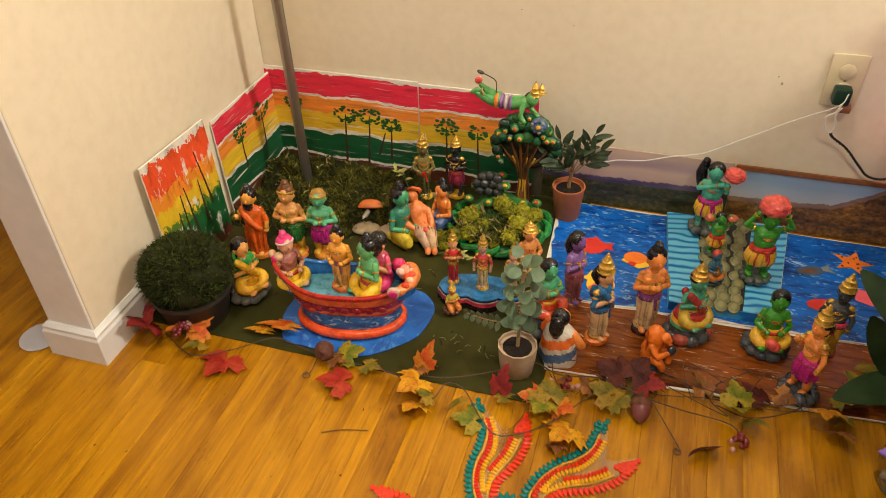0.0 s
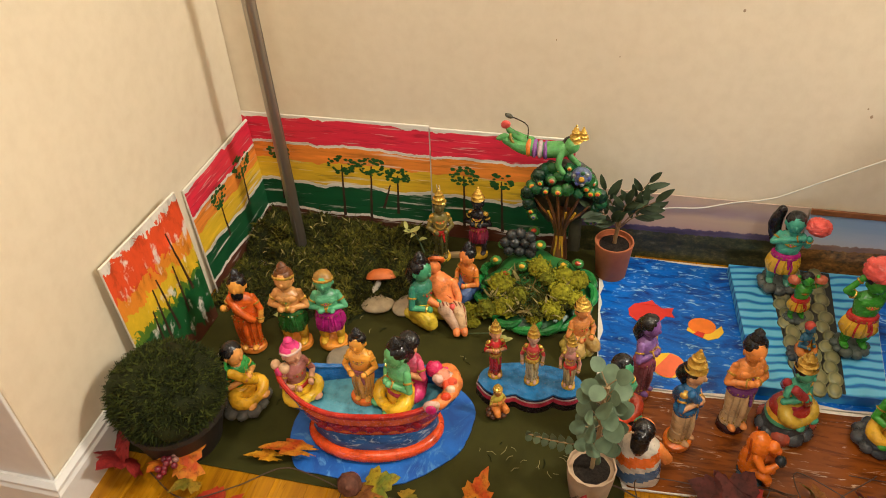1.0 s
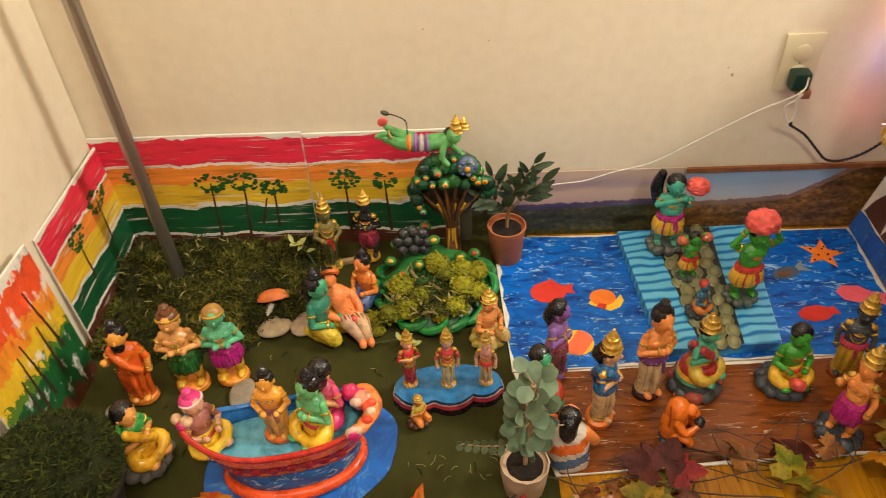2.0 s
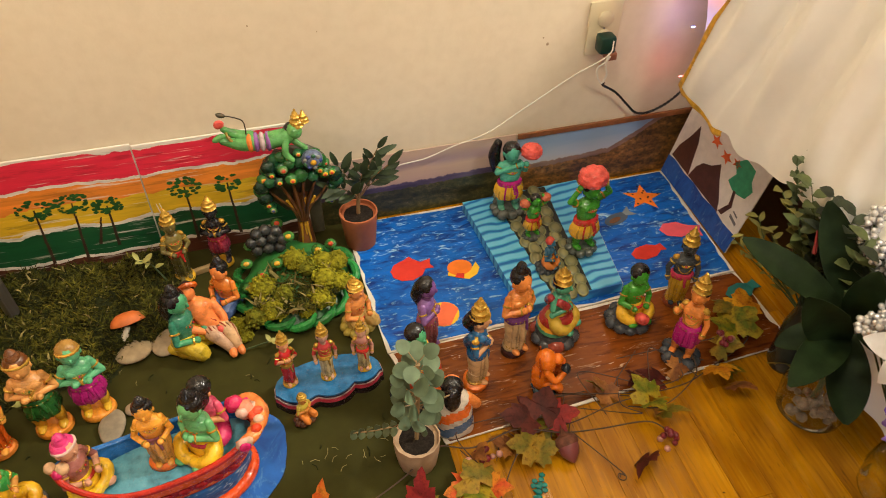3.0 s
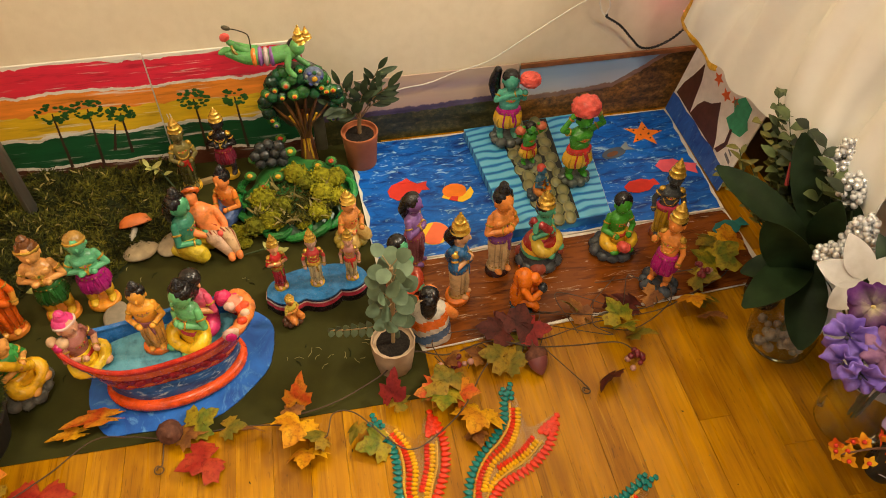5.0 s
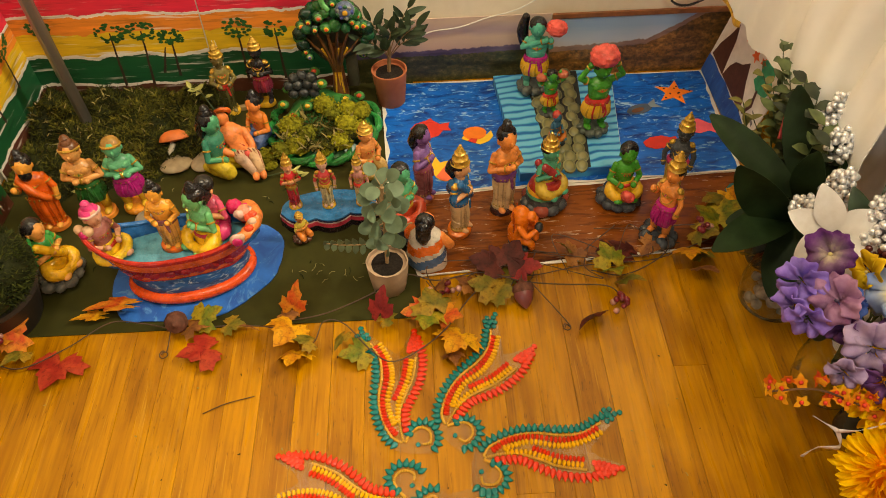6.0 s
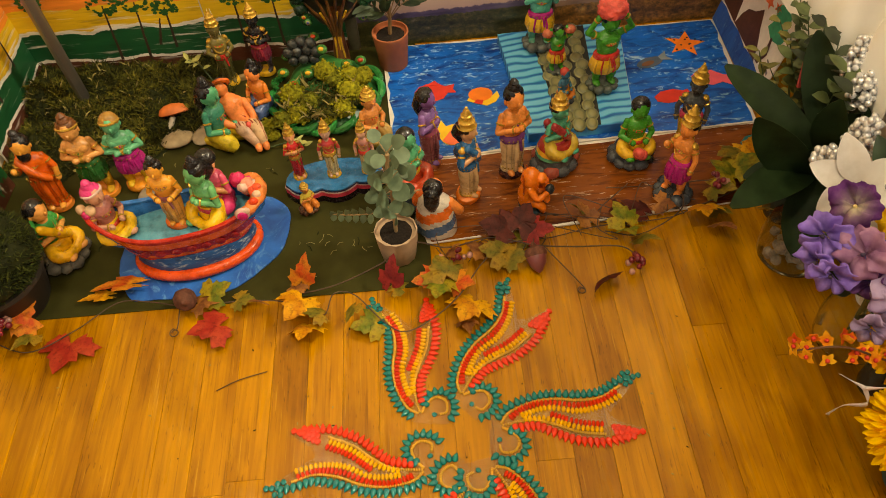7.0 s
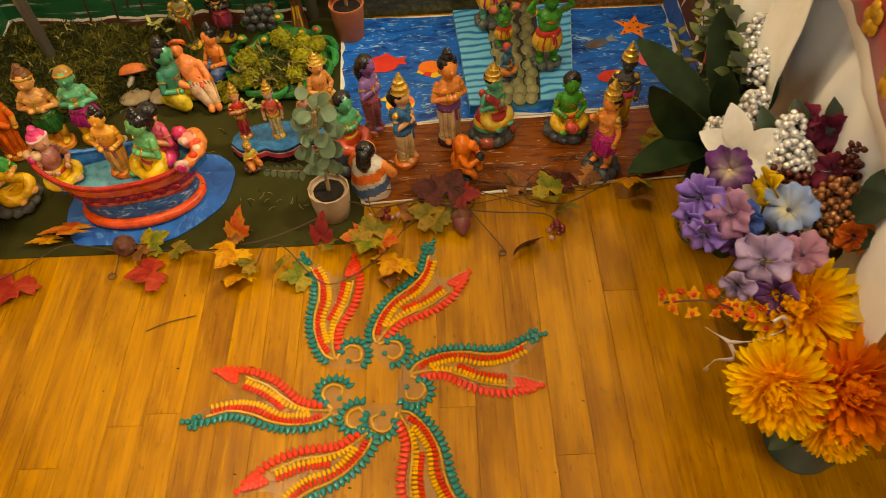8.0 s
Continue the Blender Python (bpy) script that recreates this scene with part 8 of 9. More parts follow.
pansy_bouquet()
DPUR = petal_material("petal_plain_purple", (0.10, 0.03, 0.18), (0.24, 0.10, 0.34), 1.0, (0.04, 0.01, 0.07))
PORR = petal_material("petal_orange_red", (0.60, 0.10, 0.01), (0.80, 0.22, 0.02), 1.0, (0.30, 0.02, 0.01))
for k, (at, size, mat, eye, label, tilt) in enumerate((
        ((1.362, -0.917, 0.340), 0.034, LAV, EYE_D, "lavender cloth pansy with dark eye", (-0.2, -0.1, 0)),
        ((1.350, -0.938, 0.318), 0.028, LAV, EYE_D, "lavender cloth pansy turned aside", (-0.5, -0.2, -0.4)),
        ((1.362, -0.962, 0.318), 0.030, LAV, EYE_D, "lavender cloth pansy hanging low", (-0.3, -0.3, -0.4)),
        ((1.402, -0.892, 0.364), 0.032, DEEP, EYE_Y, "deep purple cloth pansy with cream throat", (0.1, -0.2, 0.2)),
        ((1.388, -0.955, 0.354), 0.034, MAUVE, EYE_D, "mauve cloth pansy with dark eye", (-0.2, 0.2, 0)),
        ((1.402, -0.975, 0.318), 0.026, DPUR, EYE_D, "plain deep purple cloth pansy low in the bouquet", (-0.2, 0.0, -0.3)),
        ((1.420, -1.012, 0.326), 0.038, LILAC, EYE_D, "pale lilac cloth pansy with dark eye", (0, -0.1, 0)),
        ((1.398, -1.018, 0.285), 0.026, LILAC, EYE_D, "pale lilac cloth pansy hanging low", (-0.4, -0.4, -0.2)),
        ((1.466, -1.008, 0.338), 0.030, PEACH, EYE_D, "rose pink cloth pansy", (0.3, 0, 0.1)),
        ((1.440, -1.035, 0.290), 0.030, DPUR, EYE_D, "plain deep purple cloth pansy", (0, -0.3, 0)),
        ((1.422, -0.935, 0.312), 0.030, PBLUE, EYE_D, "blue cloth pansy with dark eye", (-0.3, 0, 0)),
        ((1.412, -0.962, 0.308), 0.026, PBLUE, EYE_D, "plain blue cloth pansy", (-0.1, -0.4, 0)),
        ((1.452, -0.903, 0.338), 0.028, PYEL, EYE_Y, "bright yellow cloth pansy", (-0.4, 0.3, 0)),
        ((1.470, -0.940, 0.340), 0.036, PALEB, EYE_D, "pale blue cloth pansy with cream throat", (0.1, 0, 0)),
        ((1.485, -0.975, 0.300), 0.030, DPUR, EYE_D, "dark purple cloth pansy deep in the bouquet", (0, 0, 0)),
        ((1.545, -0.842, 0.368), 0.030, PROSE, EYE_D, "dark magenta cloth rose", (0.1, -0.2, 0)),
        ((1.512, -0.830, 0.384), 0.024, PROSE, EYE_D, "small dark magenta cloth rose", (-0.4, 0.2, 0.3)),
        ((1.535, -0.890, 0.350), 0.026, PROSE, EYE_D, "dark magenta cloth rose half hidden", (0, 0, 0)),
        ((1.540, -0.983, 0.330), 0.024, PORR, EYE_D, "orange red cloth blossom", (0, 0, 0)))):
    turn = random.Random(300 + k)
    pansy(at, FACING + Vector(tilt) * 1.3 + Vector((turn.uniform(-.3, .3), turn.uniform(-.3, .3), turn.uniform(-.25, .25))), size * 0.98, mat, eye, label, 100 + k)


def bouquet_foliage():
    O = Vector((1.545, -0.955, 0.0))
    ob = thing("foliage_spray", "dark green broad leaves behind the pansies in a slim vase", "greenery", pose(*O))
    bm = bmesh.new()
    add_lathe(bm, [(0.024, 0), (0.027, 0.01), (0.026, 0.10), (0.020, 0.14), (0.021, 0.15), (0.018, 0.15), (0.016, 0.14), (0, 0.02)], 24)
    part("vase", bm, surface("dark_glass_vase", (0.03, 0.035, 0.03), 0.2), ob, "dark slim vase")
    g = surface("bouquet_leaf_green", (0.022, 0.050, 0.016), 0.55, 0, 0.4, 40, spread=0.4)
    for k, (tip, w) in enumerate((((1.575, -0.975, 0.385), 0.040), ((1.560, -1.000, 0.345), 0.036), ((1.505, -0.80, 0.395), 0.034), ((1.47, -0.79, 0.375), 0.030), ((1.56, -0.80, 0.405), 0.034), ((1.45, -0.99, 0.275), 0.034), ((1.38, -0.935, 0.295), 0.030), ((1.43, -0.90, 0.305), 0.034), ((1.52, -0.93, 0.300), 0.036), ((1.40, -0.99, 0.275), 0.030), ((1.59, -0.93, 0.40), 0.034))):
        tip = Vector(tip) - O
        d = Vector((tip.x, tip.y, 0)).normalized()
        root = tip - Vector((d.x * 0.045, d.y * 0.045, 0.045))
        bm = bmesh.new()
        add_tube(bm, smooth_path([(0.004 * math.cos(k), 0.004 * math.sin(k), 0.06), (0.008 * math.cos(k), 0.008 * math.sin(k), 0.16), root], 5), 0.0014, 6)
        part("stem", bm, STEM_G, ob)
        leaf_part(ob, g, root, tip, (-0.5, -0.4, 0.7), w, "dark green leaf", droop=0.14, cup=0.2, n=8)


bouquet_foliage()


def lily(at, size, facing, mat, label, n=6, seed=1, width=0.29, name="white_blossom"):
    rnd = random.Random(seed)
    ob = thing(name, label, "flower", Matrix.Translation(at) @ frame_to(facing), "flowers")
    for k in range(n):
        a = 2 * math.pi * k / n + rnd.uniform(-.15, .15)
        L = size * rnd.uniform(0.85, 1.1)
        leaf_part(ob, mat, (0.004 * math.cos(a), 0.004 * math.sin(a), 0), (L * math.cos(a), L * math.sin(a), size * rnd.uniform(0.05, 0.3)), (0, 0, 1), size * width * 2, name="petal", droop=0.12, cup=0.2, shape=0.8)
    return ob


lily((1.450, -0.828, 0.325), 0.066, FACING + Vector((0, -0.2, 0.2)), PWHT, "large white cloth poinsettia with broad petals", 6, 4)


def mum(at, R, facing, mats, label, seed):
    """A dense chrysanthemum head of many rounded strap petals that curve inwards."""
    rnd = random.Random(seed)
    ob = thing("chrysanthemum", label, "flower", Matrix.Translation(at) @ frame_to(facing), "flowers")
    me = []
    for w in range(6):
        mat = mats[w % 3]
        curve = (0.20, 0.45, 0.85)[w % 3] + 0.12 * (w // 3)
        bm = bmesh.new()
        rows = []
        for i in range(7):
            t = i / 6
            wd = (0.075 + 0.060 * t) * (1 if t < 0.72 else max(0.16, math.cos((t - 0.72) / 0.28 * 1.42)))
            x, z = t * (1 - 0.12 * abs(curve) * t), curve * 0.42 * t * t
            rows.append([bm.verts.new((x, q * wd, z + 0.75 * wd * abs(q) ** 1.5)) for q in (-1, -0.4, 0.4, 1)])
        for p, q in zip(rows, rows[1:]):
            for k in range(3):
                bm.faces.new((p[k], q[k], q[k + 1], p[k + 1]))
        me.append(mesh_from(bm, "petal", mat))
    N = 300
    for k in range(N):
        t = (k + 0.5) / N
        el = radians(-48 + 138 * (1 - t) ** 0.85)
        az = k * 2.39996 + rnd.uniform(-.12, .12)
        L = R * (0.36 + 0.24 * t) * rnd.uniform(0.85, 1.12)
        p = new("petal", me[(0 if t > 0.55 else 1 if t > 0.16 else 2) + 3 * (k % 2)])
        p.parent = ob
        p.matrix_local = Matrix.Rotation(az, 4, "Z") @ Matrix.Rotation(-el, 4, "Y") @ Matrix.Translation((R * 0.40, 0, 0)) @ Matrix.Rotation(rnd.uniform(-.25, .25) - 0.25 * (1 - t), 4, "Y") @ Matrix.Rotation(rnd.uniform(-.3, .3), 4, "X") @ Matrix.Diagonal((L, L * 1.05, L, 1))
    bm = bmesh.new()
    add_ball(bm, (0, 0, -0.02 * R), (R * 0.46, R * 0.46, R * 0.44), 0, None, 16, 10)
    part("core", bm, mats[2], ob)
    return ob


def mum_petals(name, base, tip, centre):
    return [petal_material(name + "_" + str(k), tuple(c * 0.92 for c in q), q, 0.12, b, 0.85) for k, (b, q) in enumerate(((base, tip), (base, tuple(0.5 * (u + v) for u, v in zip(tip, base))), (centre, base)))]


MUM_Y = mum_petals("petal_mum_gold", (0.98, 0.50, 0.004), (0.98, 0.66, 0.006), (0.97, 0.38, 0.004))
MUM_O = mum_petals("petal_mum_orange", (0.88, 0.23, 0.006), (0.94, 0.34, 0.008), (0.72, 0.12, 0.008))
mum((1.446, -1.118, 0.215), 0.071, FACING + Vector((0.1, -0.2, 0)), MUM_Y, "large golden yellow cloth chrysanthemum", 5)
mum((1.484, -1.028, 0.258), 0.077, FACING + Vector((0.1, 0.1, 0.1)), MUM_Y, "large golden yellow cloth chrysanthemum standing higher", 6)
mum((1.530, -1.120, 0.214), 0.086, FACING + Vector((0.3, 0.0, 0.2)), MUM_O, "burnt orange cloth chrysanthemum", 7)
mum((1.512, -1.158, 0.176), 0.050, FACING + Vector((0.3, -0.3, -0.3)), MUM_Y, "small golden yellow cloth chrysanthemum hanging low", 11)
lily((1.568, -1.045, 0.288), 0.058, FACING + Vector((0.2, 0.2, 0.2)), petal_material("petal_pale_gold", (0.70, 0.42, 0.05), (0.78, 0.55, 0.10)), "pale gold cloth blossom", 6, 9, name="gold_blossom")


def mum_pot():
    ob = thing("flower_pot", "teal pot holding the orange chrysanthemums", "flower pot", pose(1.545, -1.105, 0.0))
    bm = bmesh.new()
    add_lathe(bm, [(0.045, 0.0), (0.050, 0.004), (0.062, 0.10), (0.066, 0.12), (0.062, 0.12), (0.056, 0.10), (0, 0.09)], 32)
    part("pot", bm, surface("teal_glaze", (0.02, 0.10, 0.12), 0.35, 0, 0.2, 30), ob)
    for k, p in enumerate(((-0.10, -0.015, 0.20), (-0.03, 0.055, 0.235), (0.0, -0.015, 0.205), (0.03, 0.075, 0.28), (-0.034, -0.050, 0.160))):
        bm = bmesh.new()
        add_tube(bm, smooth_path([(0.01 * k - .015, 0, 0.085), (p[0] * 0.4, p[1] * 0.4, 0.15), p], 5), 0.003, 7)
        part("stem", bm, STEM_G, ob)
    for k, (tip, b) in enumerate((((-0.11, 0.04, 0.15), (-0.03, 0.02, 0.14)), ((-0.10, -0.06, 0.13), (-0.02, -0.01, 0.14)), ((-0.06, 0.10, 0.18), (0, 0.03, 0.16)))):
        leaf_part(ob, surface("mum_leaf", (0.03, 0.06, 0.015), 0.6), b, tip, (-0.2, -0.2, 1), 0.04, droop=0.12)


mum_pot()


def orchid_sprig():
    A = Vector((1.47, -1.055, 0.235))
    ob = thing("orchid_sprig", "sprig of small orange and yellow orchid blossoms", "orchid sprig", pose(*A))
    pts = [Vector((1.52, -1.09, 0.13)) - A, Vector((0, 0, 0)), Vector((1.41, -1.045, 0.265)) - A, Vector((1.36, -1.035, 0.285)) - A, Vector((1.305, -1.03, 0.278)) - A]
    path = smooth_path(pts, 10)
    bm = bmesh.new()
    add_tube(bm, path, 0.0014, 6)
    part("stem", bm, surface("orchid_stem", (0.12, 0.05, 0.02), 0.6), ob)
    rnd = random.Random(8)
    pm = petal_material("petal_orchid", (0.78, 0.20, 0.01), (0.82, 0.46, 0.02))
    pm2 = petal_material("petal_orchid_red", (0.66, 0.06, 0.008), (0.80, 0.22, 0.012))
    rm = surface("orchid_lip", (0.62, 0.03, 0.01), 0.6)
    for k in range(26):
        p = path[10 + int(k * (len(path) - 11) / 25)] + Vector((rnd.uniform(-.008, .008), rnd.uniform(-.014, .014), rnd.uniform(-.016, .016)))
        q = frame_to(FACING + Vector((rnd.uniform(-1.1, 1.1), rnd.uniform(-1.1, 1.1), rnd.uniform(-.8, .8))))
        bm = bmesh.new()
        big = rnd.uniform(0.7, 1.15)
        for j in range(4 + k % 2):
            a = j * 1.2566 + rnd.uniform(-.2, .2)
            d = q @ Vector((math.cos(a), math.sin(a), 0.25))
            add_leaf(bm, p, p + d * big * rnd.uniform(0.0075, 0.0115), q @ Vector((0, 0, 1)), 0.0080 * big, n=4, thick=0.0005)
        bmesh.ops.recalc_face_normals(bm, faces=bm.faces)
        fl_ = part("blossom", bm, pm if k % 3 else pm2, ob)
        bm = bmesh.new()
        add_ball(bm, p + (q @ Vector((0, 0, 0.003))), 0.0028, 0, None, 8, 6)
        part("lip", bm, rm, fl_)


orchid_sprig()


def ribbon():
    ob = thing("ribbon_bow", "white curled ribbon tied under the orchid sprig", "ribbon", pose(1.392, -1.066, 0.236))
    wm = surface("ribbon_satin", (0.66, 0.60, 0.62), 0.4, 0, 0.06, 40)
    for k, pts in enumerate((((0, 0, 0), (0.012, -0.006, -0.03), (0.0, 0.008, -0.060), (-0.004, 0.014, -0.095), (0.004, 0.018, -0.106)), ((0, 0, 0), (-0.014, 0.004, 0.010), (-0.030, 0.014, 0.016)), ((0, 0, 0), (0.02, -0.004, 0.006), (0.045, -0.002, 0.012)), ((0.045, -0.002, 0.012), (0.062, 0.0, 0.03), (0.052, 0.004, 0.048), (0.040, 0.0, 0.044)))):
        path = smooth_path(pts, 8)
        bm = bmesh.new()
        prev = None
        for i, p in enumerate(path):
            a = i * 0.22 + k
            s = Vector((math.cos(a) * 0.6, math.sin(a) * 0.5, 0.8)).normalized() * 0.0032
            cur = [bm.verts.new(p - s), bm.verts.new(p + s)]
            if prev:
                bm.faces.new((prev[0], cur[0], cur[1], prev[1]))
            prev = cur
        pt = part("tail", bm, wm, ob)
        md = pt.modifiers.new("thick", "SOLIDIFY")
        md.thickness = 0.0006


ribbon()

# ---- autumn garland ----


def leaf_material(name, a, b, vein=(0.30, 0.10, 0.04)):
    m = bpy.data.materials.new(name)
    nt, nodes, links, bs = nodes_of(m)
    n1 = noise_node(nt, 26, 3)
    n2 = noise_node(nt, 160, 4)
    c = ramp_node(nt, n1.outputs[0], [(0.40, a), (0.58, b), (0.70, tuple(c * 0.7 for c in b))]).outputs[0]
    k = ramp_node(nt, n2.outputs[0], [(0.3, (0.55, 0.46, 0.40)), (0.5, (1, 1, 1))]).outputs[0]
    c = mix_node(nt, 1.0, c, k, "MULTIPLY")
    links.new(c, bs.inputs["Base Color"])
    bs.inputs["Roughness"].default_value = 0.6
    bs.inputs["Specular IOR Level"].default_value = 0.3
    thin_cloth(nt, bs, c, 0.22)
    bump_node(nt, bs, n2.outputs[0], 0.3, 0.0008)
    return m


L_RED = leaf_material("maple_red", (0.34, 0.018, 0.010), (0.46, 0.05, 0.016))
L_CRIM = leaf_material("maple_crimson", (0.20, 0.012, 0.014), (0.36, 0.03, 0.024))
L_DARK = leaf_material("maple_dark_wine", (0.06, 0.010, 0.008), (0.12, 0.02, 0.012))
L_ORG = leaf_material("maple_orange", (0.55, 0.07, 0.008), (0.66, 0.26, 0.015))
L_YEL = leaf_material("maple_yellow", (0.55, 0.20, 0.004), (0.74, 0.38, 0.006))
L_YG = leaf_material("maple_yellow_green", (0.13, 0.16, 0.008), (0.40, 0.28, 0.010))
L_BRN = leaf_material("maple_brown", (0.20, 0.07, 0.02), (0.42, 0.17, 0.03))
MAPLE = [(0.02, -0.04), (0.14, -0.22), (0.36, -0.42), (0.40, -0.28), (0.58, -0.32), (0.64, -0.14), (0.96, 0.00), (0.84, 0.12), (0.92, 0.36), (0.68, 0.36), (0.46, 0.34), (0.50, 0.56), (0.32, 0.62), (0.24, 0.80), (0.02, 1.0)]


def maple_part(parent, at, turn, size, material, tilt=(0, 0), curl=0.25, seed=1, squeeze=1.0, label=""):
    """A lobed leaf of some thickness; its stalk end at the origin, the tip along local +y."""
    rnd = random.Random(seed)
    out = [(x * squeeze, y) for x, y in MAPLE] + [(-x * squeeze, y) for x, y in MAPLE[-2::-1]]
    out = [(x * rnd.uniform(.92, 1.08), y * rnd.uniform(.93, 1.06)) for x, y in out]
    bm = bmesh.new()

    def bend(x, y):
        return -curl * (x * x * 0.8 + (y - 0.25) ** 2 * 0.55) + 0.05 * math.sin(x * 7 + seed) * abs(x) - 0.05 * math.exp(-(x * 9) ** 2)
    layers = []
    for dz in (0.0, -0.008):
        c = bm.verts.new((0, 0.22, bend(0, .22) + dz))
        mid = [bm.verts.new((x * 0.5, 0.22 + (y - 0.22) * 0.5, bend(x * 0.5, 0.22 + (y - 0.22) * 0.5) + dz)) for x, y in out]
        rim = [bm.verts.new((x, y, bend(x, y) + dz)) for x, y in out]
        layers.append((c, mid, rim))
    n = len(out)
    for q, (c, mid, rim) in enumerate(layers):
        for i in range(n):
            j = (i + 1) % n
            for f in ((c, mid[i], mid[j]), (mid[i], rim[i], rim[j], mid[j])):
                bm.faces.new(f if q == 0 else f[::-1])
    for i in range(n):
        j = (i + 1) % n
        bm.faces.new((layers[0][2][i], layers[1][2][i], layers[1][2][j], layers[0][2][j]))
    bmesh.ops.scale(bm, vec=(size, size, size), verts=bm.verts)
    ob = part("leaf", bm, material, parent, label)
    ob.matrix_world = pose(*at, tilt[0], tilt[1], turn)
    return ob


VINE = surface("garland_vine", (0.07, 0.035, 0.018), 0.7, 0, 0.3, 80)
garland = thing("leaf_garland", "artificial autumn leaf garland with acorns and berries", "garland", pose(0, 0, 0))


def vine(pts, r=0.0013):
    bm = bmesh.new()
    add_tube(bm, smooth_path(pts, 9), r, 6)
    part("vine", bm, VINE, garland)


vine([(0.120, -0.730, 0.012), (0.205, -0.768, 0.012), (0.280, -0.735, 0.016), (0.345, -0.690, 0.022), (0.400, -0.690, 0.016), (0.470, -0.705, 0.014), (0.560, -0.700, 0.010), (0.640, -0.712, 0.010), (0.700, -0.752, 0.020), (0.720, -0.718, 0.032), (0.755, -0.722, 0.030), (0.800, -0.770, 0.018), (0.835, -0.792, 0.012), (0.880, -0.775, 0.014), (0.930, -0.740, 0.026), (0.975, -0.680, 0.030), (1.02, -0.640, 0.028), (1.10, -0.632, 0.024), (1.18, -0.615, 0.022), (1.25, -0.612, 0.022), (1.32, -0.608, 0.022), (1.38, -0.590, 0.028), (1.46, -0.560, 0.03), (1.50, -0.52, 0.02)], 0.0011)
vine([(0.640, -0.700, 0.012), (0.720, -0.690, 0.018), (0.800, -0.662, 0.030), (0.860, -0.628, 0.038), (0.920, -0.640, 0.032), (1.00, -0.625, 0.03), (1.07, -0.650, 0.03), (1.14, -0.655, 0.022), (1.22, -0.660, 0.018), (1.245, -0.690, 0.022)])
def tendril(root, centre, r, turns=1.3):
    """A thin shoot that ends in a curl."""
    c, n = Vector(centre), 10
    vine([root] + [tuple(c + Vector((math.cos(1.2 + turns * 6.283 * k / n), math.sin(1.2 + turns * 6.283 * k / n), 0)) * r * (1 - 0.5 * k / n)) for k in range(n + 1)], 0.0010)


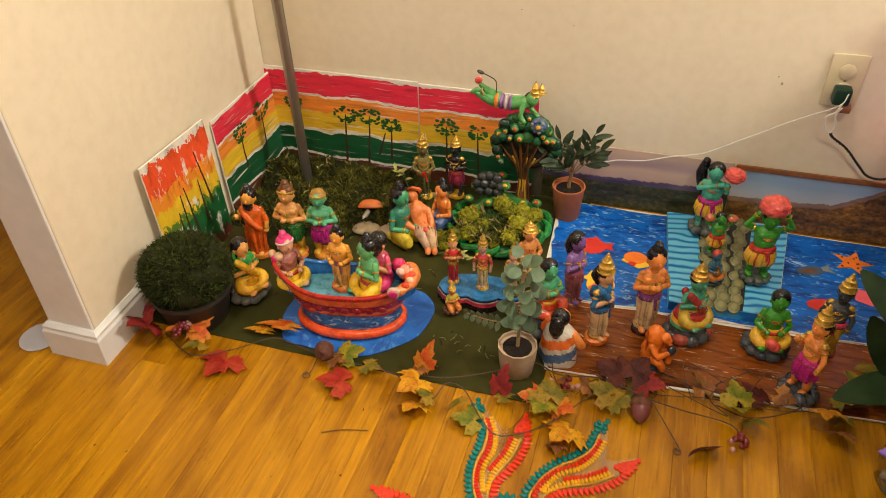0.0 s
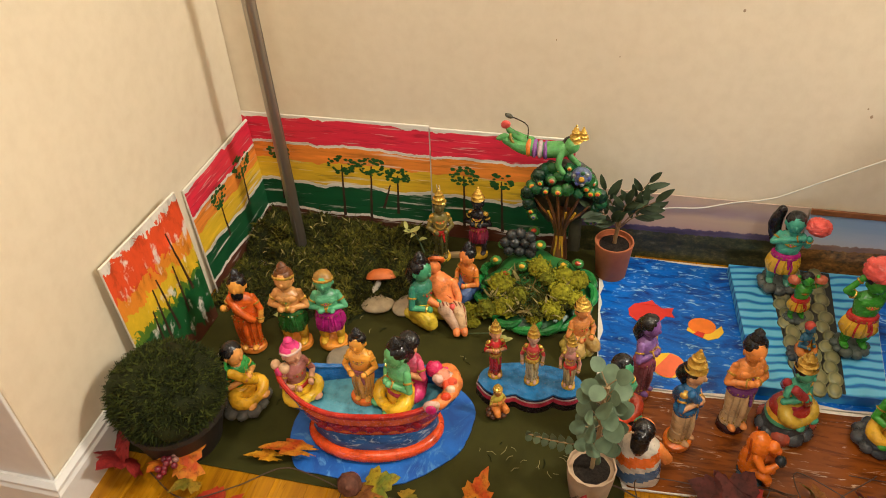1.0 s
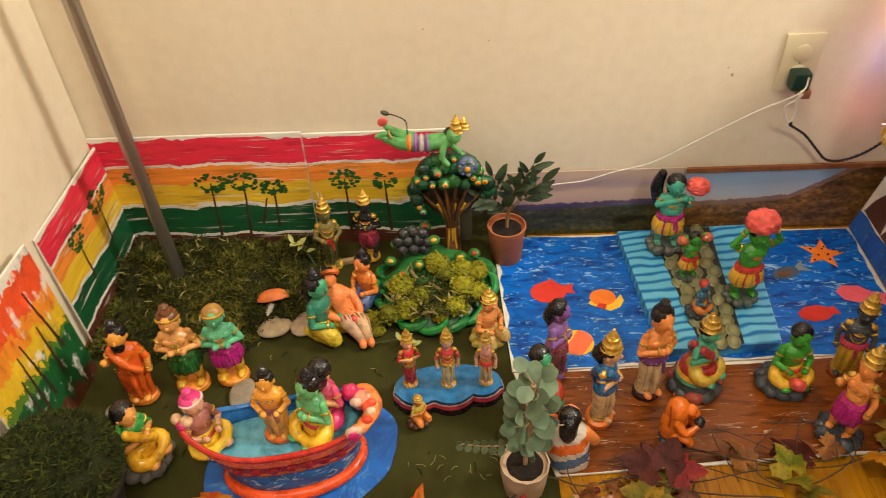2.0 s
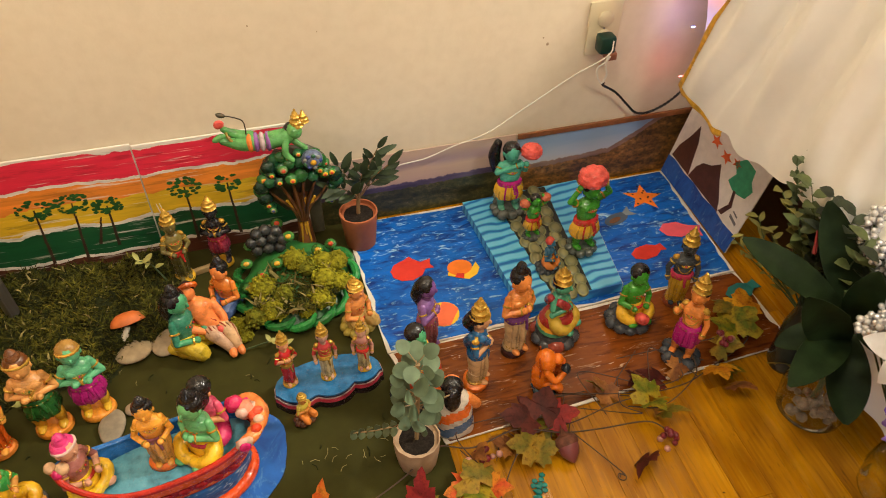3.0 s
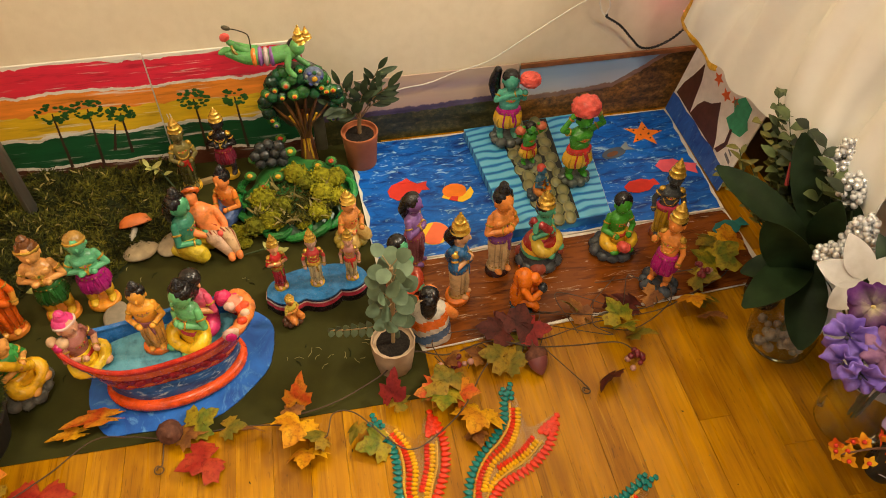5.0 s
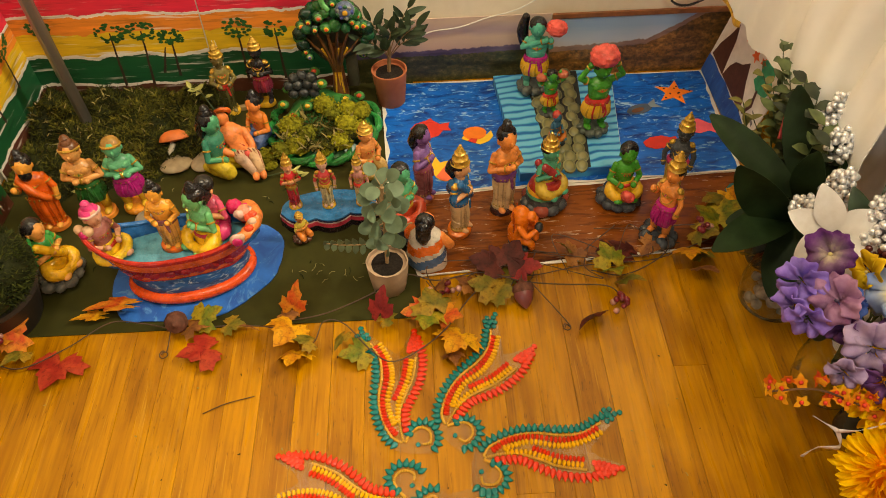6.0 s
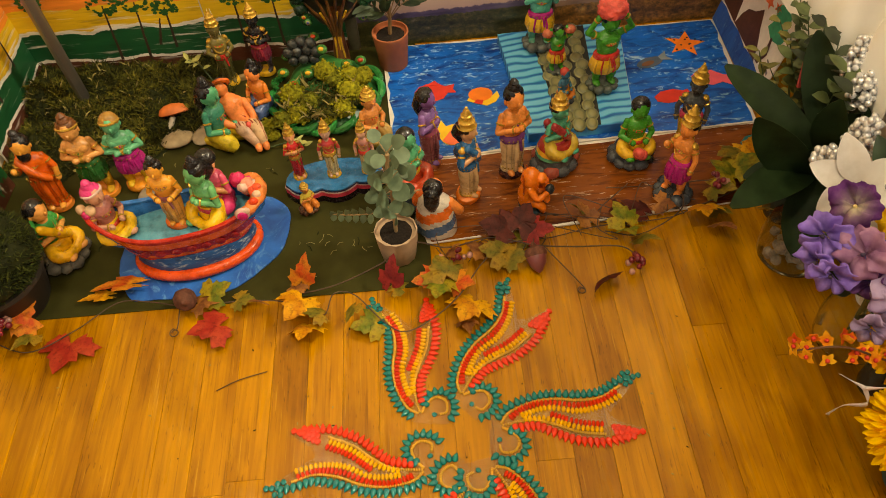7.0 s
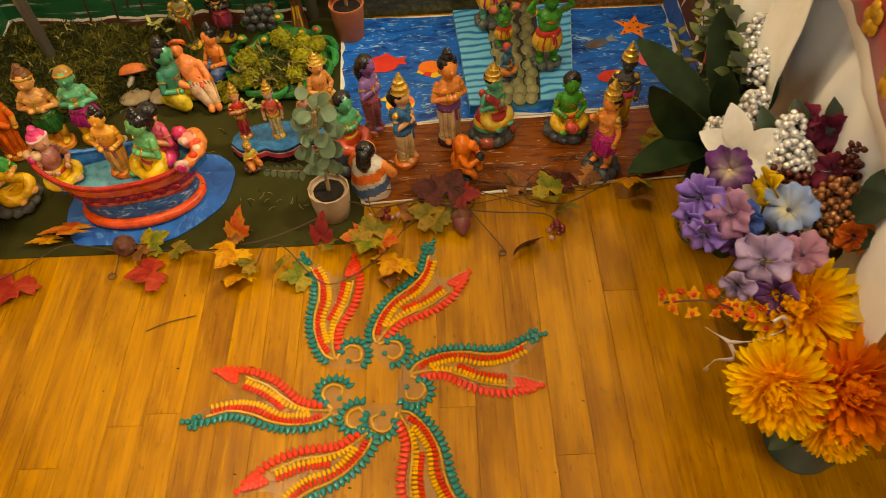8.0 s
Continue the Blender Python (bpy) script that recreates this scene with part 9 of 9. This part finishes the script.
tendril((0.455, -0.712, 0.02), (0.448, -0.752, 0.008), 0.009)
tendril((1.085, -0.650, 0.028), (1.140, -0.738, 0.008), 0.008)
vine([(1.20, -0.625, 0.02), (1.26, -0.640, 0.022), (1.34, -0.600, 0.03), (1.36, -0.545, 0.035), (1.42, -0.535, 0.03)], 0.0012)
L_OLD = leaf_material("maple_faded", (0.15, 0.13, 0.010), (0.36, 0.21, 0.014))
for k, (x, y, z, turn, size, mat, tilt, curl, sq) in enumerate((
        (0.190, -0.707, 0.048, -30, 0.058, L_ORG, (10, 25), 0.30, 0.9),
        (0.165, -0.735, 0.040, 170, 0.050, L_ORG, (35, 10), 0.35, 0.8),
        (0.205, -0.752, 0.024, 150, 0.040, L_OLD, (25, 0), 0.35, 0.6),
        (0.083, -0.710, 0.070, 60, 0.058, L_CRIM, (-15, -30), 0.35, 1.0),
        (0.085, -0.750, 0.045, 170, 0.054, L_CRIM, (40, -10), 0.30, 0.9),
        (0.269, -0.772, 0.010, 168, 0.056, L_RED, (6, 4), 0.10, 1.0),
        (0.335, -0.650, 0.024, 98, 0.074, L_ORG, (4, 22), 0.25, 0.36),
        (0.300, -0.668, 0.016, 100, 0.048, L_YEL, (6, 10), 0.25, 0.30),
        (0.513, -0.684, 0.022, -60, 0.042, L_YG, (15, 10), 0.35, 0.8),
        (0.560, -0.700, 0.014, -100, 0.036, L_OLD, (10, 0), 0.3, 0.7),
        (0.508, -0.752, 0.014, 110, 0.054, L_RED, (12, 6), 0.22, 0.85),
        (0.668, -0.672, 0.036, -14, 0.052, L_ORG, (62, 10), 0.25, 0.48),
        (0.660, -0.735, 0.034, 150, 0.052, L_YEL, (18, -10), 0.40, 0.9),
        (0.672, -0.778, 0.020, 172, 0.044, L_YEL, (30, 10), 0.45, 0.8),
        (0.690, -0.752, 0.028, 95, 0.036, L_OLD, (25, 20), 0.45, 0.8),
        (0.822, -0.690, 0.034, -18, 0.054, L_CRIM, (58, 0), 0.25, 0.46),
        (0.777, -0.774, 0.016, 100, 0.044, L_YG, (15, -10), 0.35, 0.75),
        (0.908, -0.690, 0.040, 20, 0.044, L_OLD, (10, 10), 0.35, 1.0),
        (0.900, -0.722, 0.034, 165, 0.042, L_YG, (20, 0), 0.35, 1.0),
        (0.880, -0.705, 0.032, 95, 0.038, L_ORG, (10, -20), 0.30, 0.8),
        (0.938, -0.716, 0.030, -110, 0.036, L_ORG, (20, 10), 0.30, 0.8),
        (0.947, -0.763, 0.024, 150, 0.050, L_YEL, (18, 0), 0.35, 0.95),
        (0.940, -0.790, 0.012, 185, 0.036, L_BRN, (30, 0), 0.45, 0.6),
        (1.000, -0.655, 0.030, 75, 0.044, L_OLD, (15, -10), 0.3, 0.8),
        (1.035, -0.668, 0.024, -95, 0.042, L_OLD, (18, 10), 0.3, 0.7),
        (0.970, -0.640, 0.020, 60, 0.034, L_BRN, (20, 10), 0.3, 0.7),
        (1.012, -0.608, 0.040, 75, 0.052, L_DARK, (12, -10), 0.30, 0.85),
        (1.055, -0.600, 0.042, -30, 0.052, L_DARK, (20, 8), 0.30, 0.9),
        (1.080, -0.620, 0.036, -100, 0.044, L_CRIM, (15, 10), 0.30, 0.8),
        (1.174, -0.587, 0.024, 12, 0.044, L_BRN, (22, -35), 0.4, 0.5),
        (1.228, -0.615, 0.048, 20, 0.042, L_YG, (20, 0), 0.35, 0.8),
        (1.238, -0.650, 0.040, 185, 0.052, L_YG, (45, 10), 0.40, 0.5),
        (1.262, -0.660, 0.030, 230, 0.044, L_OLD, (35, -10), 0.45, 0.5),
        (1.182, -0.730, 0.018, 145, 0.050, L_DARK, (20, 50), 0.35, 0.5),
        (1.267, -0.582, 0.024, 60, 0.044, L_DARK, (18, 10), 0.35, 0.7),
        (1.380, -0.612, 0.040, 170, 0.048, L_YEL, (30, 10), 0.40, 0.7),
        (1.402, -0.645, 0.026, 200, 0.048, L_BRN, (40, -10), 0.45, 0.5),
        (1.440, -0.530, 0.044, 40, 0.050, L_YG, (15, 10), 0.35, 0.9),
        (1.477, -0.515, 0.046, -70, 0.056, L_YG, (15, -10), 0.35, 0.9),
        (1.470, -0.480, 0.040, 100, 0.048, L_OLD, (10, 10), 0.35, 0.9),
        (1.510, -0.470, 0.036, -20, 0.048, L_YEL, (10, 10), 0.35, 0.9),
        (1.420, -0.560, 0.036, 240, 0.044, L_OLD, (25, 10), 0.35, 0.8))):
    a = radians(turn)
    maple_part(garland, (x + 0.3 * size * math.sin(a), y - 0.3 * size * math.cos(a), z), turn, size, mat, tilt, curl * 1.25, 200 + k, sq)

rnd_g = random.Random(55)
for k in range(13):
    t = k / 12
    x = 0.50 + 0.98 * t + rnd_g.uniform(-.02, .02)
    y = (-0.725 if x < 0.8 else -0.70 + 0.12 * min(1, (x - 0.8) / 0.35)) + rnd_g.uniform(-.035, .03)
    maple_part(garland, (x, y, rnd_g.uniform(0.012, 0.04)), rnd_g.uniform(0, 360), rnd_g.uniform(0.026, 0.042), rnd_g.choice((L_OLD, L_BRN, L_DARK, L_BRN, L_OLD)), (rnd_g.uniform(-10, 55), rnd_g.uniform(-35, 35)), 0.45, 400 + k, rnd_g.uniform(0.5, 0.9))


for k in range(9):
    x = rnd_g.uniform(0.95, 1.42)
    y = -0.66 + 0.10 * min(1, (x - 0.9) / 0.4)
    vine([(x + rnd_g.uniform(-.08, .08), y + rnd_g.uniform(-.05, .05), rnd_g.uniform(0.006, 0.035)) for _ in range(5)], 0.0009)


def berries(at, n, col, seed, r=0.0055, spread=0.014):
    rnd = random.Random(seed)
    for k in range(n):
        bm = bmesh.new()
        add_ball(bm, (at[0] + rnd.gauss(0, spread * .6), at[1] + rnd.gauss(0, spread * .6), max(r + 0.001, at[2] + rnd.gauss(0, spread * .45))), r * rnd.uniform(.85, 1.1), 0, None, 10, 7)
        part("berry", bm, surface("berry_wine" if k % 4 else "berry_pale", col if k % 4 else (0.42, 0.20, 0.16), 0.3, 0, 0.2, 60), garland, "shiny wine red berry")


berries((0.175, -0.742, 0.055), 11, (0.16, 0.012, 0.02), 1)
berries((0.936, -0.660, 0.036), 9, (0.12, 0.012, 0.02), 2)
berries((1.240, -0.702, 0.026), 11, (0.15, 0.02, 0.025), 3)
berries((1.418, -0.548, 0.050), 10, (0.13, 0.015, 0.02), 4)


def acorn(at, tilt, label):
    bm = bmesh.new()
    add_lathe(bm, [(0.0, -0.030), (0.006, -0.026), (0.015, -0.014), (0.0185, 0.0), (0.0175, 0.008), (0, 0.012)], 20)
    nut = part("acorn", bm, surface("acorn_plum", (0.17, 0.045, 0.045), 0.35, 0, 0.25, 30), garland, label)
    nut.matrix_world = pose(*at, *tilt)
    bm = bmesh.new()
    add_lathe(bm, [(0.0190, 0.0), (0.0200, 0.005), (0.0165, 0.014), (0.006, 0.019), (0.002, 0.026), (0, 0.027)], 20, wave=lambda a, z: 0.03 * math.sin(12 * a))
    part("acorn_cap", bm, surface("acorn_cap_brown", (0.13, 0.05, 0.03), 0.75, 0, 0.4, 120, 0.5, 400), nut)


acorn((1.070, -0.672, 0.026), (-62, 0, 8), "plum coloured acorn with brown cap")
acorn((0.466, -0.700, 0.030), (52, 0, 8), "plum coloured acorn seen from its cap end")

bm = bmesh.new()
add_lathe(bm, [(0.030, 0.0), (0.040, 0.001), (0.042, 0.004), (0.040, 0.0045), (0.030, 0.0025), (0.0, 0.002)], 36)
solid("plastic_lid", bm, surface("pale_lavender_plastic", (0.50, 0.48, 0.52), 0.4, 0, 0.06, 30), "pale lavender round plastic lid on the floor beside the wall end", "lid", pose(-0.136, -0.802, 0.0004))
# twigs and small leafy sprigs on the mat
TWIG_LEAF = surface("sprig_pale_leaf", (0.36, 0.36, 0.10), 0.55, 0, 0.2, 60)


def mat_sprig(label, base, tip, n, leaf, seed):
    ob = thing("leafy_sprig", label, "sprig", pose(*base))
    sprig(ob, (0, 0, 0), Vector(tip) - Vector(base), n, leaf, leaf * 0.5, TWIG_LEAF, seed)


mat_sprig("pale green leafy sprig stuck upright in the moss", (0.445, -0.120, 0.02), (0.405, -0.115, 0.085), 7, 0.020, 301)
mat_sprig("pale green leafy sprig lying by the clay hill", (0.575, -0.320, 0.006), (0.650, -0.335, 0.016), 9, 0.017, 302)
mat_sprig("pale green leafy sprig on the mat", (0.240, -0.372, 0.006), (0.205, -0.360, 0.02), 6, 0.018, 303)
straw = surface("dry_straw", (0.30, 0.25, 0.10), 0.8)
rnd_s = random.Random(31)
for k in range(34):
    x, y = rnd_s.choice(((0.74, -0.57), (0.70, -0.60), (0.28, -0.47), (0.60, -0.40), (0.42, -0.36), (0.78, -0.55)))
    x, y = x + rnd_s.gauss(0, .035), y + rnd_s.gauss(0, .03)
    a, l = rnd_s.uniform(0, 6.28), rnd_s.uniform(0.006, 0.02)
    bm = bmesh.new()
    add_tube(bm, [(0, 0, 0), (l * .5 * math.cos(a), l * .5 * math.sin(a), 0.0016), (l * math.cos(a + .3), l * math.sin(a + .3), 0.0006)], 0.0005 if k % 3 else 0.0010, 5)
    solid("straw_bit", bm, straw if k % 3 else M1, "bit of dry straw or moss on the mat", "debris", pose(x, y, 0.0032), group="bits on the mat")
for k in range(40):
    x, y = rnd_s.uniform(0.15, 1.35), rnd_s.uniform(-1.15, -0.76)
    bm = bmesh.new()
    add_ico(bm, (0, 0, 0.0008), (rnd_s.uniform(.001, .0035), 0.0011, 0.0008), 0, 1, 0.3, rnd_s)
    solid("floor_crumb", bm, M1 if k % 3 else straw, "small crumb of moss on the floor", "debris", pose(x, y, 0.0002, 0, 0, rnd_s.uniform(0, 360)), group="bits on the floor")
bm = bmesh.new()
add_tube(bm, smooth_path([(0.53, -0.865, 0.0015), (0.565, -0.850, 0.003), (0.61, -0.838, 0.0015)], 6), 0.0008, 6)
solid("twig", bm, VINE, "thin dry twig lying on the floor", "twig")
# scrap of white thread on the painted board and folded paper by the guards
bm = bmesh.new()
add_tube(bm, [(0.452, -0.030, 0.150), (0.458, -0.034, 0.110), (0.462, -0.038, 0.085)], 0.0008, 5)
add_tube(bm, [(0.458, -0.030, 0.150), (0.464, -0.034, 0.110), (0.466, -0.038, 0.085)], 0.0008, 5)
solid("white_thread", bm, BOARD_WHITE, "white thread hanging down the painted board", "thread")
bm = bmesh.new()
add_box(bm, (-0.028, -0.005, 0), (0.028, 0.005, 0.012), 0.001)
solid("wood_block", bm, surface("pale_wood", (0.36, 0.24, 0.10), 0.7), "pale wooden strip between the guard dolls", "wood strip", pose(0.515, -0.085, 0.0025, 0, 0, 14))

# ---- bead floor ornament ----
B_TEAL = surface("bead_teal", (0.003, 0.17, 0.16), 0.14, 0.1, 0.2, 200, 0)
B_RED = surface("bead_red", (0.70, 0.030, 0.004), 0.12, 0.0, 0.2, 200, 0)
B_YEL = surface("bead_yellow", (0.86, 0.44, 0.006), 0.16, 0.0, 0.2, 200, 0)
B_GOLD = surface("bead_gold_cord", (0.80, 0.46, 0.05), 0.3, 0.3, 0.2, 200, 0)


def clear_film():
    m = bpy.data.materials.new("clear_acrylic_sheet")
    nt, nodes, links, b = nodes_of(m)
    nodes.remove(b)
    clear, gloss, mx, fr = (nodes.new("ShaderNode" + q) for q in ("BsdfTransparent", "BsdfGlossy", "MixShader", "Fresnel"))
    clear.inputs["Color"].default_value = (0.96, 0.96, 0.94, 1)
    gloss.inputs["Roughness"].default_value = 0.12
    fr.inputs["IOR"].default_value = 1.5
    warp = nodes.new("ShaderNodeBump")
    warp.inputs["Strength"].default_value, warp.inputs["Distance"].default_value = 0.5, 0.004
    links.new(noise_node(nt, 14, 2).outputs[0], warp.inputs["Height"])
    links.new(warp.outputs[0], gloss.inputs["Normal"])
    links.new(fr.outputs[0], mx.inputs[0])
    links.new(clear.outputs[0], mx.inputs[1])
    links.new(gloss.outputs[0], mx.inputs[2])
    links.new(mx.outputs[0], nodes["Material Output"].inputs["Surface"])
    return m


FILM = clear_film()


def bead_row(bm, pts, step, rx, ry, rz, side=0.0, z=0.0022):
    """Round beads set along a line."""
    path = smooth_path([(*p, 0) for p in pts], 24)
    run, last = 0.0, path[0]
    for i in range(1, len(path)):
        run += (path[i] - path[i - 1]).length
        if run >= step:
            run = 0.0
            d = (path[i] - path[i - 1]).normalized()
            n = Vector((-d.y, d.x, 0))
            a = math.atan2(d.y, d.x)
            M = Matrix.Translation(path[i] + n * side + Vector((0, 0, z))) @ Matrix.Rotation(a, 4, "Z")
            bmesh.ops.create_icosphere(bm, subdivisions=1, radius=1.0, matrix=M @ Matrix.Diagonal((rx, ry, rz, 1)))


DROP = {}


def drop_beads(ob, name, mat, pts, step, rx, ry, rz, side=0.0, point=True, z=0.0022):
    """Single drop beads along a line, each pointing sideways, dimpled on top."""
    sg = 1 if side >= 0 else -1
    key = (name, sg, round(rx * 1e5))
    if key not in DROP:
        bm = bmesh.new()
        for v in add_ico(bm, (0, 0, 0), 1.0, 0, 2):
            k = v.co.y * sg
            w = 1.0 if k < 0 else 1.0 - 0.66 * k
            dip = 0.45 * max(0.0, 1 - 3.2 * (v.co.x ** 2 + v.co.y ** 2)) if v.co.z > 0 else 0.0
            v.co = Vector((v.co.x * rx * w + 0.3 * rx * max(0, k), v.co.y * ry * (1.4 if k > 0 else 1), v.co.z * rz * w * (1 - dip)))
        DROP[key] = mesh_from(bm, name, mat)
    path = smooth_path([(*p, 0) for p in pts], 24)
    run = 0.0
    for i in range(1, len(path)):
        run += (path[i] - path[i - 1]).length
        if run >= step:
            run = 0.0
            d = (path[i] - path[i - 1]).normalized()
            b = new(name, DROP[key])
            b.parent = ob
            b.matrix_local = Matrix.Translation(path[i] + Vector((-d.y, d.x, 0)) * side + Vector((0, 0, z))) @ Matrix.Rotation(math.atan2(d.y, d.x), 4, "Z")


def rangoli_piece(m):
    ob = thing("rangoli_piece", "flame-shaped floor ornament of teal, red and yellow beads", "floor ornament", m, "floor ornament pieces")
    teal = [(-0.006, 0.006), (0.016, 0.024), (0.055, 0.034), (0.091, 0.033), (0.125, 0.025), (0.161, 0.023), (0.188, 0.034), (0.212, 0.040)]
    lower = [(0.012, -0.007), (0.053, -0.010), (0.077, -0.025), (0.107, -0.043), (0.147, -0.054), (0.178, -0.052)]
    bm = bmesh.new()
    outline = [(x + (0.004 if i else -0.004), y + 0.009) for i, (x, y) in enumerate(teal)] + [(0.225, 0.040), (0.205, 0.020), (0.165, -0.012), (0.175, -0.026), (0.212, -0.046)] + [(x, y - 0.009) for x, y in lower[::-1]] + [(0.034, -0.036), (0.018, -0.058), (-0.014, -0.060), (-0.026, -0.040), (-0.018, -0.006)]
    add_sheet(bm, outline, 0.0003, 0.0007)
    sheet = part("clear_sheet", bm, FILM, ob, "clear acrylic backing sheet", smooth=False)
    sheet.visible_shadow = False
    for name, mat, rows in (
            ("teal_bead_row", B_TEAL, (((teal, 0.0088), dict(rx=0.0054, ry=0.0062, rz=0.0032, side=0.002, point=True)), (([(0.196, 0.027), (0.214, 0.033)], 0.0085), dict(rx=0.0044, ry=0.0044, rz=0.003)), (([(0.203, 0.038), (0.228, 0.041)], 0.0082), dict(rx=0.0046, ry=0.0046, rz=0.003)), (([(0.196, 0.049), (0.215, 0.049)], 0.0085), dict(rx=0.0044, ry=0.0044, rz=0.003)),
                                    (([(0.004, -0.012), (0.022, -0.016), (0.030, -0.030), (0.026, -0.046), (0.010, -0.055), (-0.010, -0.052), (-0.022, -0.040)], 0.0088), dict(rx=0.0054, ry=0.0062, rz=0.0032, side=0.001, point=True)), (([(-0.004, -0.026), (-0.007, -0.022)], 0.004), dict(rx=0.004, ry=0.004, rz=0.0025)))),
            ("red_bead_row", B_RED, ((([(0.012, 0.006), (0.042, 0.021), (0.079, 0.022), (0.120, 0.010), (0.157, 0.010), (0.188, 0.022)], 0.0056), dict(rx=0.0031, ry=0.0050, rz=0.0034)), (([(0.075, 0.005), (0.114, -0.017), (0.151, -0.028)], 0.0056), dict(rx=0.0031, ry=0.0050, rz=0.0034)),
                                  ((lower, 0.0082), dict(rx=0.0052, ry=0.0068, rz=0.0034, side=-0.001, point=True)), (([(0.158, -0.034), (0.176, -0.038), (0.196, -0.048)], 0.0068), dict(rx=0.0048, ry=0.0050, rz=0.0030)), (([(0.160, -0.042), (0.176, -0.046), (0.206, -0.050)], 0.0068), dict(rx=0.0048, ry=0.0050, rz=0.0030)), (([(0.160, -0.052), (0.190, -0.055)], 0.0068), dict(rx=0.0046, ry=0.0048, rz=0.0030)))),
            ("yellow_bead_row", B_YEL, ((([(0.030, 0.009), (0.077, 0.014), (0.117, 0.001), (0.153, 0.001), (0.194, 0.014)], 0.0056), dict(rx=0.0031, ry=0.0048, rz=0.0034)), (([(0.032, 0.004), (0.073, -0.004), (0.112, -0.025), (0.151, -0.037)], 0.0056), dict(rx=0.0031, ry=0.0048, rz=0.0034)))),
            ("gold_cord", B_GOLD, ((([(0.0, 0.0), (0.016, 0.017), (0.055, 0.0275), (0.091, 0.0265), (0.125, 0.0175), (0.161, 0.016), (0.194, 0.029)], 0.0022), dict(rx=0.0019, ry=0.0023, rz=0.0024)), (([(0.0, -0.001), (0.045, 0.000), (0.079, -0.0135), (0.111, -0.032), (0.150, -0.0435)], 0.0022), dict(rx=0.0019, ry=0.0023, rz=0.0024)),
                                   (([(0.0, -0.003), (0.014, -0.014), (0.022, -0.030), (0.012, -0.044), (-0.006, -0.042), (-0.008, -0.030)], 0.0022), dict(rx=0.0019, ry=0.0023, rz=0.0024))))):
        bm = bmesh.new()
        for (pts, step), kw in rows:
            sized = {q: (v * (0.98 if kw.get("point") and q == "rx" else 1.08) if q in ("rx", "ry", "rz") and v > 0.0025 else v) * (1.12 if q == "ry" and not kw.get("point") else 1.0) for q, v in kw.items()}
            if kw.get("point"):
                drop_beads(ob, name.replace("_row", ""), mat, pts, step, **sized)
            else:
                bead_row(bm, pts, step, **sized)
        part(name, bm, mat, ob)["kind"] = "stuff"
    return ob


first = rangoli_piece(pose(0.974, -0.966, 0.0008, 0, 0, 5.5))
for x, y, a in ((0.919, -0.909, 54.5), (0.852, -0.936, 97.6), (0.855, -1.026, 171.5), (0.916, -1.059, 218), (0.957, -1.029, 295)):
    copy_thing(first, pose(x, y, 0.0008, 0, 0, a))

# ---- strip floor ----
floor = solid("floor", box_bm((-2.1, -4.6, -0.05), (2.7, 0.1, -0.0035)), surface("floor_gap_dark", (0.20, 0.075, 0.003), 0.8), "varnished oak strip floor with dark worn joints", "floor", kind="structure", smooth=False)
STRIP = 0.0572
rnd_floor = random.Random(77)
PLANK_MESH = {}


def plank_bm(bm, w, l, off=(0, 0)):
    g = 0.00003
    add = []
    for z, i in ((-0.0033, 0.0), (-0.0006, 0.0), (0.0, 0.00022)):
        add.append([bm.verts.new((off[0] + sx * (w / 2 - g - i), off[1] + sy * (l / 2 - g - i), z)) for sx, sy in ((-1, -1), (1, -1), (1, 1), (-1, 1))])
    for p, q in zip(add, add[1:]):
        for k in range(4):
            bm.faces.new((p[k], p[(k + 1) % 4], q[(k + 1) % 4], q[k]))
    bm.faces.new(add[-1])


LENGTHS = (0.45, 0.60, 0.75, 0.95, 1.20)
for l in LENGTHS:
    bm = bmesh.new()
    plank_bm(bm, STRIP, l)
    PLANK_MESH[l] = mesh_from(bm, "floor_plank", PLANK, False)
rest = bmesh.new()
count = 0
x = -2.041
JOINT = {54: -1.026, 57: -1.109, 59: -0.822}
row_no = -1
while x < 2.6:
    row_no += 1
    y = 0.05 - rnd_floor.uniform(0, 0.7)
    if row_no in JOINT:
        y = JOINT[row_no] + {54: 0.95, 57: 0.45 + 0.60, 59: 0.75}[row_no]
    if y < 0.05:
        plank_bm(rest, STRIP, 0.05 - y, (x, (0.05 + y) / 2))
    while y > -4.5:
        l = rnd_floor.choice(LENGTHS)
        if row_no in JOINT and y > JOINT[row_no] + 0.01:
            l = min(LENGTHS, key=lambda q: abs(y - q - JOINT[row_no])) if row_no != 57 else (0.45 if y > -0.3 else 0.60)
        if y - l < -4.58:
            if y < -4.55:
                break
            l = y + 4.58
            plank_bm(rest, STRIP, l, (x, y - l / 2))
            break
        c = y - l / 2
        if -0.02 < x < 1.75 and -1.55 < c < -0.3 and count < 290:
            p = new("floor_plank", PLANK_MESH[l])
            p.parent = floor
            p.location = (x, c, rnd_floor.uniform(-0.0003, 0.0002))
            p.scale = (rnd_floor.uniform(0.994, 1.0), rnd_floor.uniform(0.9992, 1.0), 1)
            count += 1
        else:
            plank_bm(rest, STRIP, l, (x, c))
        y -= l
    x += STRIP
part("floor_planks", rest, PLANK, floor, smooth=False)["kind"] = "stuff"
